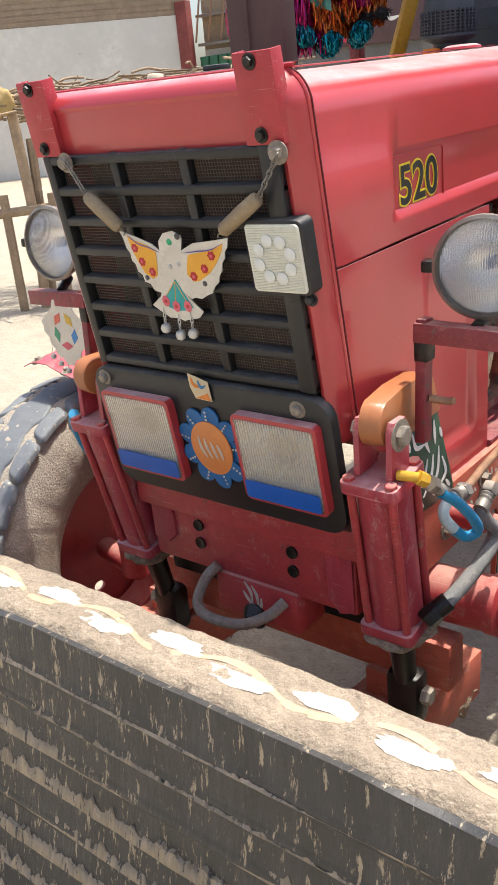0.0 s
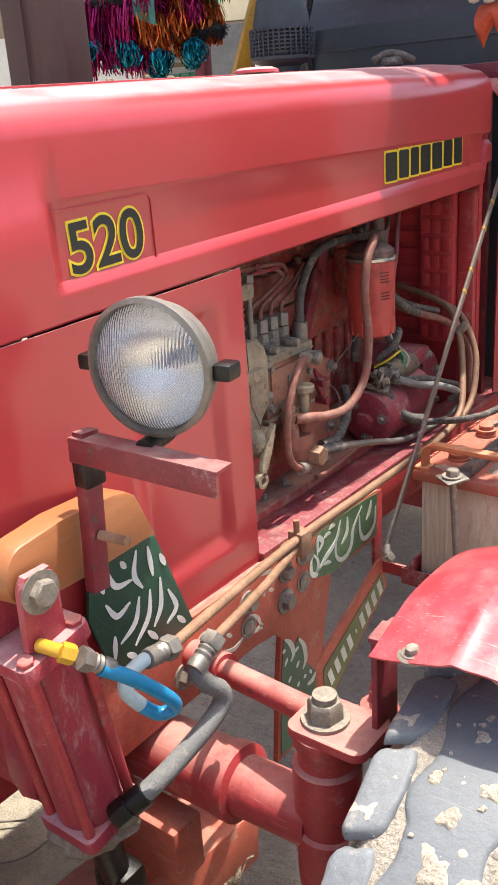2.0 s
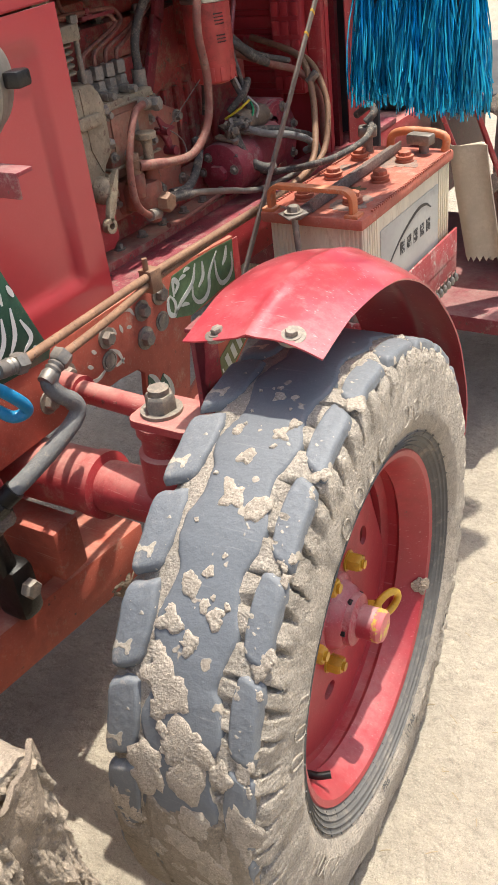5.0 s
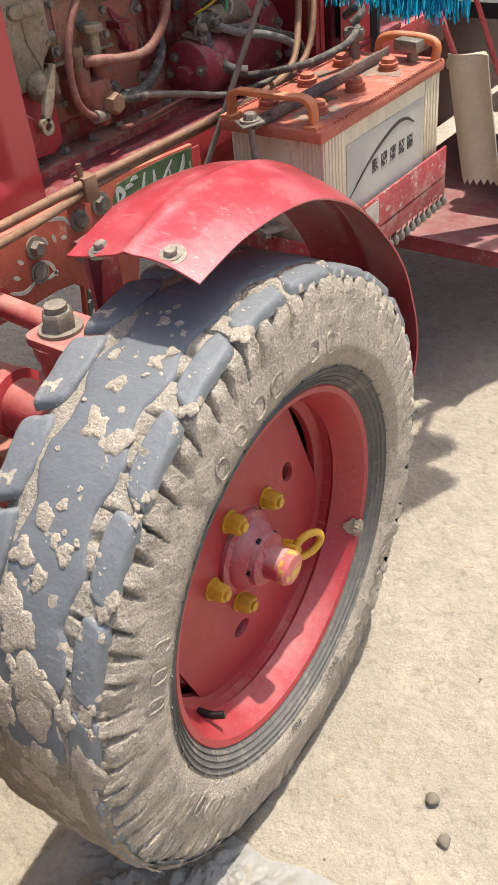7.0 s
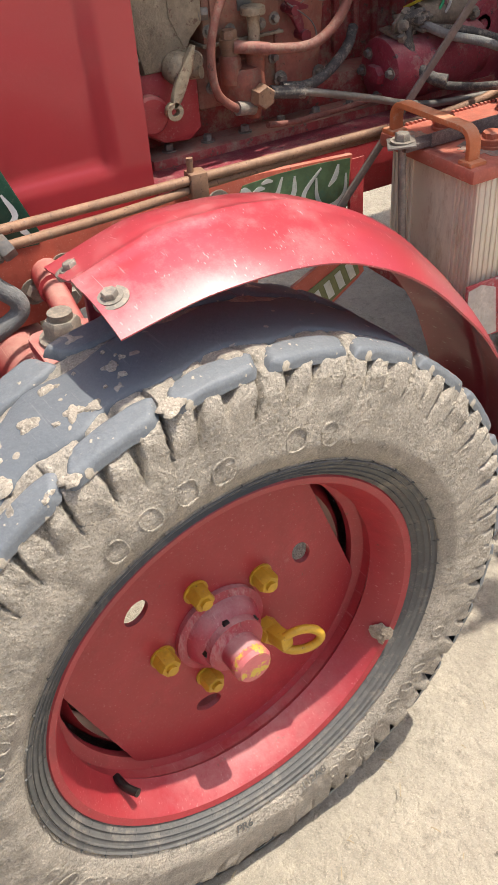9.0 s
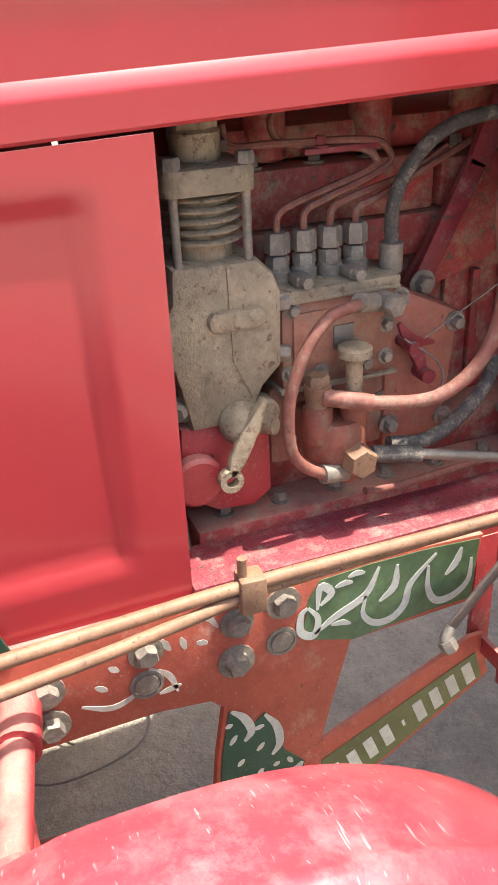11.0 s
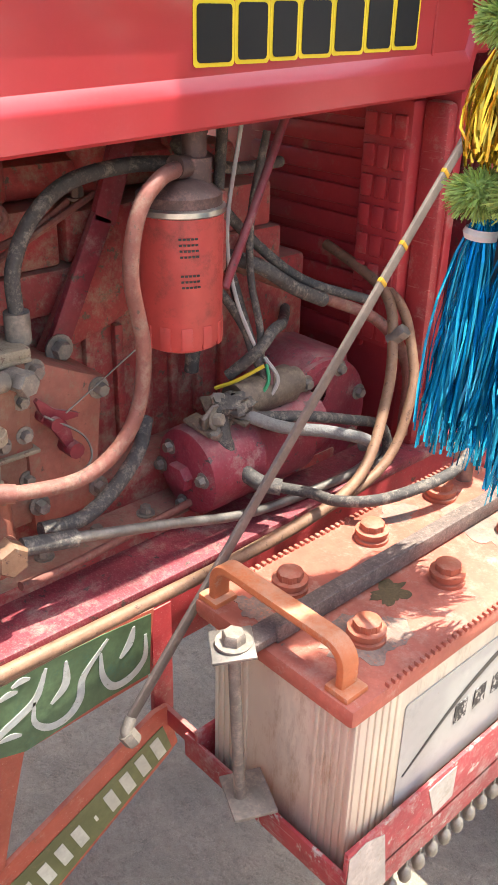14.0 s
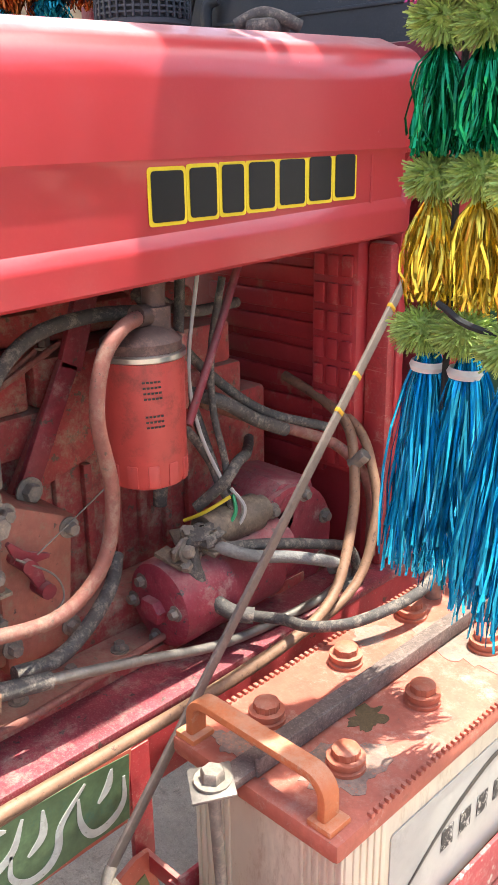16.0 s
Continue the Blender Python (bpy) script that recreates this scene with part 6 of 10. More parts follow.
        for j in range(40):
            ph = 2 * math.pi * j / 40
            q_ = 1 + 0.3 * noise.noise(Vector((math.cos(ph) * 2, math.sin(ph) * 2, k))) + 0.25 * noise.noise(Vector((math.cos(ph) * 6, math.sin(ph) * 6, k * 3)))
            out.append((x + 0.075 + 0.06 * q_ * math.cos(ph), c + up * 0.03 + 0.017 * q_ * math.sin(ph) - up * 0.008 * math.cos(ph) ** 2))
        b.plate(out, pose(0, 0, 0.9664), 0.0006)
        part("painted_leaf", b, LEAF_WHITE, bl, "worn white painted leaf", smooth=0)
    # mud lumps on the end
    b = Build()
    rows = []
    for i in range(91):
        row = []
        for j in range(141):
            u, v = i / 90, j / 140
            y = -0.215 + 0.155 * u + 0.02 * math.sin(math.pi * v) * (1 - 0.5 * u)
            z = 0.962 - 0.955 * v
            h = 0.012 + 0.03 * noise.noise(Vector((y * 16, z * 9, 4))) + 0.015 * noise.noise(Vector((y * 50, z * 40, 1))) + 0.011 * noise.noise(Vector((y * 120, z * 100, 6))) + 0.005 * noise.noise(Vector((y * 260, z * 230, 2)))
            if i in (0, 90) or j in (0, 140):
                h = -0.004
            row.append((x1 + h, y, z))
        rows.append(row)
    b.sheet(rows)
    part("end_mud", b, MUD, bl, "thick lumpy dried mud on the blade's end", smooth=70)


blade()


# ---- the engine side ----
def engine():
    b = Build()
    b.span((-0.14, 0.95, 0.93), (0.13, 1.80, 1.30), 0.01)
    eng = part("engine_block", b, RED_OILY, tractor, "oily red engine block")
    for k in range(7):
        b = Build()
        b.span((0.128, 1.30 + 0.05 * k, 1.08), (0.142, 1.315 + 0.05 * k, 1.26), 0.004)
        part("block_rib", b, RED_OILY, eng)
    b = Build()
    b.span((-0.12, 0.99, 1.30), (0.15, 1.72, 1.36), 0.006)
    hd = part("cylinder_head", b, RED_OILY, eng, "stained red cylinder head")
    for y0, y1, z1 in ((1.02, 1.32, 1.44), (1.33, 1.70, 1.43)):
        b = Build()
        b.span((-0.12, y0, 1.362), (0.145, y1, z1), 0.006)
        part("rocker_box", b, RED_OILY, eng)
    b = Build()
    b.span((-0.1, 1.0, 1.441), (0.11, 1.66, 1.49), 0.015)
    vc = part("valve_cover", b, RED_OILY, eng, "dark red valve cover")
    for k in range(4):
        b = Build()
        b.cyl((0.10, 1.08 + 0.16 * k, 1.445), (0.10, 1.08 + 0.16 * k, 1.525), 0.03, seg=16, bevel=0.004)
        part("cover_boss", b, RED_OILY, vc)
    for y in (1.05, 1.14, 1.22, 1.36, 1.5):
        b = Build()
        b.bolt((0.13, y, 1.44), (0, 0, 1), 0.009, 0.018)
        part("head_bolt", b, BOLT, eng)
    # crankcase flange with bolts along the ledge
    b = Build()
    b.span((0.10, 0.90, 0.95), (0.27, 1.75, 1.0), 0.006)
    b.span((0.12, 0.92, 0.995), (0.2, 1.75, 1.06), 0.012)
    fl = part("crankcase_flange", b, RED_OILY, eng, "oily crankcase flange")
    for k in range(9):
        b = Build()
        b.bolt((0.235, 0.95 + 0.085 * k, 1.0), (0, 0, 1), 0.009, 0.014)
        part("flange_bolt", b, BOLT, fl)
    # dark red sheet added as the dark void behind, on the far side of the bay
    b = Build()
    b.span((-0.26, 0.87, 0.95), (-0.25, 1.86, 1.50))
    part("far_side_dark_sheet", b, RED_DARK, tractor, "dark sheet for the void at the far engine side")
    return eng


engine()


def compressor():
    b = Build()
    b.plate([(0.888, 1.368), (0.885, 1.325), (0.868, 1.30), (0.866, 1.262), (0.882, 1.238), (0.892, 1.195), (0.9, 1.155), (0.985, 1.155), (0.99, 1.18), (1.0, 1.2), (1.026, 1.225), (1.028, 1.32), (1.018, 1.345), (0.997, 1.366)], SIDE(0.17), 0.11, 0.012)
    b.plate(rounded(0.075, 0.026, 0.012, cx=0.965, cy=1.297), SIDE(0.278), 0.012, 0.005)
    b.plate([(0.955, 1.36), (0.958, 1.36), (0.962, 1.245), (0.985, 1.19), (0.982, 1.19), (0.958, 1.243)], SIDE(0.279), 0.003)
    c = part("air_compressor", b, ALLOY, tractor, "grimy grey cast air compressor")
    b = Build()
    for k in range(5):
        z = 1.385 + 0.0125 * k
        b.lathe([(0.036, 0), (0.051, 0.002), (0.052, 0.004), (0.05, 0.006), (0.036, 0.0075)], (0.225, 0.944, z), (0, 0, 1), 36)
    b.cyl((0.225, 0.944, 1.365), (0.225, 0.944, 1.45), 0.038, seg=28)
    part("finned_barrel", b, ALLOY, c, "finned grey barrel")
    b = Build()
    b.plate(rounded(0.112, 0.112, 0.018), pose(0.225, 0.944, 1.446), 0.03, 0.006)
    b.cyl((0.225, 0.944, 1.475), (0.225, 0.944, 1.512), 0.03, seg=28, bevel=0.004)
    b.hexa((0.225, 0.944, 1.512), (0, 0, 1), 0.028, 0.012)
    b.cyl((0.225, 0.944, 1.524), (0.225, 0.944, 1.55), 0.013, seg=14)
    part("compressor_head", b, ALLOY, c, "grey compressor head")
    for u in (-0.044, 0.044):
        for v in (-0.044, 0.044):
            b = Build()
            b.cyl((0.225 + u, 0.944 + v, 1.365), (0.225 + u, 0.944 + v, 1.47), 0.0055, seg=10)
            b.hexa((0.225 + u, 0.944 + v, 1.475), (0, 0, 1), 0.0115, 0.014)
            part("stud", b, BOLT, c)
    for y, z in ((1.022, 1.303), (1.022, 1.236), (0.893, 1.185)):
        b = Build()
        b.bolt((0.262, y, z), (0.4, 0.9 if y > 1 else -0.3, 0), 0.0115, 0.02)
        part("bolt", b, BOLT, c)
    # red gear housing under it with the lever
    b = Build()
    b.plate([(0.885, 1.16), (0.88, 1.08), (0.90, 1.045), (0.93, 1.025), (0.985, 1.02), (1.012, 1.04), (1.012, 1.15), (0.99, 1.16)], SIDE(0.16), 0.11, 0.014)
    b.cyl((0.27, 0.90, 1.09), (0.295, 0.90, 1.09), 0.035, seg=24, bevel=0.005)
    part("gear_housing", b, RED_WORN, c, "red gear housing")
    b = Build()
    b.lathe([(0.027, 0), (0.029, 0.012), (0.022, 0.028), (0.008, 0.036)], (0.275, 0.962, 1.16), (1, 0, 0.1), 22)
    b.plate(stroke([(0.985, 1.2), (0.965, 1.16), (0.945, 1.12), (0.936, 1.1)], 0.022), SIDE(0.305), 0.012, 0.003)
    b.lathe([(0.016, 0), (0.016, 0.014), (0.008, 0.014), (0.008, 0)], (0.303, 0.936, 1.096), (1, 0, 0), 18, closed=True)
    part("lever", b, ALLOY, c, "pale dusty cast lever")
    b = Build()
    b.cyl((0.25, 1.0, 1.165), (0.285, 1.0, 1.165), 0.018, seg=16, bevel=0.003)
    b.cyl((0.24, 0.975, 1.14), (0.285, 1.01, 1.145), 0.012, seg=10)
    part("shaft_boss", b, ALLOY, c)
    b = Build()
    b.cyl((0.27, 0.862, 0.985), (0.25, 0.858, 1.09), 0.026, seg=20)
    b.lathe([(0.028, 0), (0.029, 0.003), (0.029, 0.012), (0.028, 0.014)], (0.254, 0.859, 1.066), (-0.02, -0.004, 0.105), 24)
    b.cyl((0.21, 0.868, 1.09), (0.20, 0.87, 1.3), 0.026, seg=16)
    part("coolant_hose", b, HOSE, tractor, "black coolant hose with a clamp")


compressor()


def injection_pump():
    b = Build()
    b.span((0.15, 1.03, 1.18), (0.265, 1.192, 1.302), 0.006)
    p = part("injection_pump", b, mat("stained_pump_body", (0.34, 0.15, 0.1), 0.6, metal=0.1, var=0.35, scale=10, dust=0.5, dust_light_col=(0.33, 0.245, 0.165), bump=0.3, chips=0.36, chip_col=(0.33, 0.05, 0.045), grit=0.8), tractor, "oil-stained fuel injection pump")
    b = Build()
    b.span((0.15, 1.02, 1.06), (0.24, 1.2, 1.1785), 0.01)
    part("pump_base", b, bpy.data.materials["stained_pump_body"], p)
    b = Build()
    b.span((0.2655, 1.045, 1.215), (0.2695, 1.17, 1.285), 0.001)
    part("side_cover", b, bpy.data.materials["stained_pump_body"], p)
    for y, z in ((1.04, 1.205), (1.085, 1.2), (1.15, 1.2), (1.18, 1.205), (1.045, 1.29), (1.18, 1.25), (1.05, 1.1), (1.19, 1.13)):
        b = Build()
        b.bolt((0.264 if z > 1.18 else 0.24, y, z), (1, 0, 0), 0.0075, 0.011)
        part("bolt", b, BOLT, p)
    for z in (1.178, 1.298):
        b = Build()
        b.span((0.2, 1.025, z), (0.271, 1.197, z + 0.006), 0.002)
        part("flange", b, ALLOY, p)
    b = Build()
    b.span((0.2685, 1.10, 1.23), (0.272, 1.13, 1.262), 0.001)
    part("type_plate", b, STEEL, p, "small worn metal plate")
    b = Build()
    b.span((0.145, 1.025, 1.300), (0.27, 1.198, 1.316), 0.004)
    part("pump_top", b, ALLOY, p, "dusty pump top")
    for k in range(4):
        y = 1.045 + 0.0365 * k
        b = Build()
        b.lathe([(0.017, 0), (0.017, 0.016), (0.0145, 0.018), (0.0145, 0.022)], (0.222, y, 1.314), (0, 0, 1), 18)
        b.hexa((0.222, y, 1.336), (0, 0, 1), 0.0155, 0.014, 0.3)
        b.hexa((0.222, y, 1.353), (0, 0, 1), 0.0165, 0.026, 0.1)
        part("delivery_valve", b, BOLT, p, "dirty hex union")
        if k % 2 == 0:
            b = Build()
            b.box((0.03, 0.022, 0.014), pose(0.25, y + 0.018, 1.324), 0.003)
            b.hexa((0.262, y + 0.018, 1.324), (1, 0, 0), 0.009, 0.014)
            part("valve_clamp", b, BOLT, p)
    b = Build()
    b.plate([(1.192, 1.285), (1.21, 1.288), (1.318, 1.236), (1.318, 1.222), (1.305, 1.21), (1.296, 1.12), (1.285, 1.06), (1.192, 1.05)], SIDE(0.14), 0.105, 0.006)
    g = part("governor", b, mat("stained_governor", (0.4, 0.14, 0.095), 0.55, var=0.3, scale=12, dust=0.42, dust_light_col=(0.31, 0.23, 0.15), bump=0.3, chips=0.34, grit=0.8), p, "stained red-brown governor housing")
    for y, z in ((1.21, 1.276), (1.30, 1.228), (1.29, 1.085), (1.2, 1.09)):
        b = Build()
        b.bolt((0.245, y, z), (1, 0, 0), 0.0095, 0.016)
        part("bolt", b, BOLT, g)
    b = Build()
    b.plate(stroke([(1.205, 1.22), (1.23, 1.2), (1.245, 1.16)], 0.02), SIDE(0.258), 0.008, 0.002)
    b.plate(stroke([(1.195, 1.25), (1.215, 1.225), (1.25, 1.215)], 0.016), SIDE(0.27), 0.006, 0.001)
    b.cyl((0.245, 1.215, 1.215), (0.285, 1.215, 1.215), 0.009, seg=10)
    b.cyl((0.245, 1.245, 1.165), (0.275, 1.245, 1.165), 0.011, seg=10)
    part("throttle_lever", b, RED_DARK, g, "dark red throttle levers")
    b = Build()
    b.tube([(0.28, 1.2, 1.23), (0.29, 1.245, 1.195), (0.3, 1.25, 1.165), (0.31, 1.22, 1.155), (0.325, 1.16, 1.165), (0.325, 1.125, 1.18)], 0.0015, 5)
    part("wire", b, STEEL, g, "thin bare wire")
    b = Build()
    b.tube([(0.28, 1.23, 1.225), (0.29, 1.3, 1.27), (0.30, 1.36, 1.31)], 0.0012, 5)
    part("wire", b, STEEL, g, "thin bare wire")
    # brass-coloured banjo at the pump's end
    b = Build()
    b.cyl((0.255, 1.165, 1.285), (0.295, 1.175, 1.285), 0.014, seg=12)
    b.hexa((0.29, 1.172, 1.285), (1, 0.2, 0), 0.016, 0.014)
    b.cyl((0.285, 1.15, 1.29), (0.30, 1.12, 1.298), 0.0125, seg=12)
    b.hexa((0.225, 1.195, 1.307), (0.3, 1, 0), 0.014, 0.02)
    part("banjo_union", b, BOLT, p)
    # injection pipes
    lines = [
        [(0.222, 1.045, 1.375), (0.222, 1.048, 1.40), (0.215, 1.08, 1.412), (0.2, 1.186, 1.437), (0.195, 1.196, 1.452), (0.195, 1.175, 1.464), (0.19, 1.12, 1.469), (0.18, 1.07, 1.48), (0.175, 1.06, 1.505), (0.16, 1.085, 1.522)],
        [(0.222, 1.0815, 1.375), (0.222, 1.085, 1.40), (0.215, 1.12, 1.412), (0.2, 1.21, 1.438), (0.195, 1.214, 1.46), (0.195, 1.18, 1.474), (0.185, 1.06, 1.478), (0.18, 1.005, 1.48), (0.175, 0.995, 1.505)],
        [(0.222, 1.118, 1.375), (0.222, 1.122, 1.398), (0.215, 1.15, 1.408), (0.19, 1.25, 1.425), (0.17, 1.32, 1.45)],
        [(0.222, 1.1545, 1.375), (0.222, 1.158, 1.396), (0.215, 1.19, 1.404), (0.19, 1.28, 1.43), (0.17, 1.36, 1.455)],
    ]
    for pts in lines:
        b = Build()
        b.tube(pts, 0.0048, 8)
        part("injection_pipe", b, HOSE_RED, p, "oversprayed steel injection pipe")
    b = Build()
    b.span((0.185, 1.095, 1.462), (0.2, 1.20, 1.47), 0.002)
    b.bolt((0.192, 1.12, 1.47), (0, 0, 1), 0.007, 0.014)
    part("pipe_clip", b, RED_DARK, p)


injection_pump()


def lift_pump():
    b = Build()
    b.lathe([(0.03, 0), (0.042, 0.006), (0.045, 0.016), (0.045, 0.05), (0.04, 0.062), (0.02, 0.066)], (0.276, 1.098, 1.078), (0, 0, 1), 32)
    b.lathe([(0.019, 0), (0.02, 0.004), (0.02, 0.045), (0.017, 0.05)], (0.29, 1.068, 1.115), (0, 0, 1), 22)
    b.lathe([(0.016, 0), (0.018, 0.006), (0.018, 0.05)], (0.295, 1.118, 1.12), (0, 0, 1), 22)
    b.lathe([(0.013, 0), (0.016, 0.008), (0.016, 0.04)], (0.29, 1.112, 1.045), (0, 0, 1), 18)
    b.span((0.15, 1.055, 1.07), (0.26, 1.14, 1.15), 0.012)
    b.cyl((0.27, 1.11, 1.092), (0.322, 1.11, 1.092), 0.022, seg=20, bevel=0.003)
    p = part("fuel_lift_pump", b, mat("brown_red_pump", (0.3, 0.095, 0.06), 0.6, var=0.4, scale=14, dust=0.42, dust_light_col=(0.25, 0.18, 0.12), bump=0.4, chips=0.46, chip_col=(0.17, 0.1, 0.07), grit=0.8), tractor, "rust-red hand primer fuel pump")
    b = Build()
    b.hexa((0.318, 1.11, 1.092), (1, 0, 0), 0.0225, 0.026, 0.4)
    part("hex_plug", b, RUST, p, "rusty brown hexagonal plug")
    b = Build()
    b.lathe([(0.011, 0), (0.013, 0.01), (0.010, 0.012), (0.011, 0.03), (0.011, 0.05), (0.0125, 0.056), (0.0125, 0.066)], (0.295, 1.118, 1.163), (0, 0, 1), 18)
    b.lathe([(0.021, 0), (0.023, 0.002), (0.023, 0.012), (0.021, 0.014)], (0.295, 1.118, 1.226), (0, 0, 1), 28)
    part("primer_knob", b, ALLOY, p, "round dusty primer knob")
    b = Build()
    b.lathe([(0.016, 0), (0.016, 0.014), (0.018, 0.015), (0.018, 0.03), (0.015, 0.031)], (0.29, 1.068, 1.163), (0, 0, 1), 18)
    b.hexa((0.29, 1.068, 1.194), (0, 0, 1), 0.0155, 0.014)
    part("banjo", b, RUST, p)
    b = Build()
    b.tube([(0.30, 1.12, 1.296), (0.318, 1.07, 1.292), (0.325, 1.032, 1.25), (0.325, 1.012, 1.186), (0.322, 1.02, 1.115), (0.315, 1.065, 1.075), (0.31, 1.10, 1.07)], 0.0078, 12)
    part("fuel_hose", b, HOSE_RED, p, "looped red-oversprayed fuel hose")
    b = Build()
    b.cyl((0.316, 1.062, 1.076), (0.31, 1.10, 1.069), 0.013, seg=12)
    part("hose_end", b, BOLT, p)
    b = Build()
    b.tube([(0.305, 1.075, 1.18), (0.33, 1.13, 1.172), (0.34, 1.22, 1.168), (0.345, 1.283, 1.218), (0.345, 1.303, 1.305), (0.345, 1.289, 1.40), (0.345, 1.302, 1.468), (0.34, 1.335, 1.50), (0.315, 1.385, 1.505)], 0.0095, 12)
    part("fuel_hose", b, HOSE_RED, p, "long curved fuel hose")
    b = Build()
    b.cyl((0.303, 1.07, 1.181), (0.33, 1.128, 1.172), 0.0115, seg=12)
    part("hose_end", b, HOSE_RED, p)


lift_pump()


def filter_and_hoses():
    b = Build()
    b.lathe([(0.037, 0), (0.049, 0.006), (0.0525, 0.016), (0.054, 0.172)], (0.30, 1.395, 1.282), (0, 0, 1), 40)
    flutes = [2 * math.pi * k / 12 for k in range(12)]
    f = part("fuel_filter", b, mat("filter_red", (0.48, 0.065, 0.055), 0.42, var=0.22, scale=3.5, dust=0.42, dust_light_col=(0.12, 0.05, 0.04), bump=0.05, grit=0.5), tractor, "red spin-on fuel filter can")
    for a in flutes:
        b = Build()
        b.box((0.004, 0.014, 0.03), pose(0.30 + 0.0515 * math.cos(a), 1.395 + 0.0515 * math.sin(a), 1.305, 0, 0, math.degrees(a)), 0.001)
        part("grip_flute", b, bpy.data.materials["filter_red"], f)
    b = Build()
    b.lathe([(0.054, 0.17), (0.0565, 0.172), (0.0565, 0.178), (0.053, 0.18)], (0.30, 1.395, 1.282), (0, 0, 1), 40)
    part("filter_rim", b, CHROME, f, "bright rolled rim")
    b = Build()
    b.lathe([(0.052, 0), (0.052, 0.012), (0.03, 0.03), (0.02, 0.032)], (0.30, 1.395, 1.462), (0, 0, 1), 32)
    b.cyl((0.31, 1.41, 1.47), (0.31, 1.41, 1.515), 0.021, seg=20)
    b.cyl((0.31, 1.41, 1.515), (0.31, 1.41, 1.54), 0.015, seg=14)
    b.hexa((0.31, 1.41, 1.54), (0, 0, 1), 0.017, 0.014)
    b.cyl((0.31, 1.41, 1.503), (0.318, 1.375, 1.507), 0.014, seg=12)
    part("filter_head", b, mat("sooty_head", (0.09, 0.05, 0.042), 0.55, var=0.4, scale=14, dust=0.4, dust_light_col=(0.26, 0.15, 0.12), bump=0.3), f, "sooty dark filter head")
    b = Build()
    for k, z in enumerate((1.43, 1.423, 1.416, 1.409, 1.386, 1.379, 1.372)):
        a0 = radians(-38)
        for j in range(5):
            a = a0 + 0.09 * j + 0.01 * k
            b.box((0.0008, 0.0036, 0.0025), pose(0.30 + 0.0542 * math.cos(a), 1.395 + 0.0542 * math.sin(a), z, 0, 0, math.degrees(a)))
    tagged(part("printed_lines", b, LETTER_BLACK, f, "small black printed lines", smooth=0), kind="stuff")
    b = Build()
    b.plate([(1.265, 1.255), (1.29, 1.245), (1.40, 1.28), (1.46, 1.33), (1.46, 1.44), (1.38, 1.43), (1.335, 1.37)], SIDE(0.15), 0.012, 0.002)
    b.span((0.16, 1.46, 1.35), (0.27, 1.50, 1.46), 0.006)
    part("filter_bracket", b, RED_OILY, tractor, "red filter bracket")
    b = Build()
    b.bar((0.185, 1.275, 1.262), (0.185, 1.36, 1.43), 0.012, 0.03, 0.002)
    b.bar((0.185, 1.36, 1.42), (0.185, 1.40, 1.53), 0.012, 0.035, 0.002)
    part("stay_bar", b, RED_DARK, tractor, "dark red greasy stay bar")
    b = Build()
    b.bolt((0.19, 1.279, 1.270), (1, 0, 0), 0.013, 0.016)
    part("bolt", b, BOLT, tractor)
    b = Build()
    b.tube([(0.238, 1.20, 1.345), (0.24, 1.2, 1.40), (0.24, 1.228, 1.452), (0.24, 1.28, 1.488), (0.245, 1.36, 1.50), (0.25, 1.44, 1.495)], 0.0095, 12)
    part("breather_hose", b, HOSE, tractor, "thick black rubber hose")
    b = Build()
    b.cyl((0.237, 1.2, 1.312), (0.238, 1.2, 1.35), 0.0155, seg=12)
    part("hose_end", b, BOLT, tractor)


filter_and_hoses()


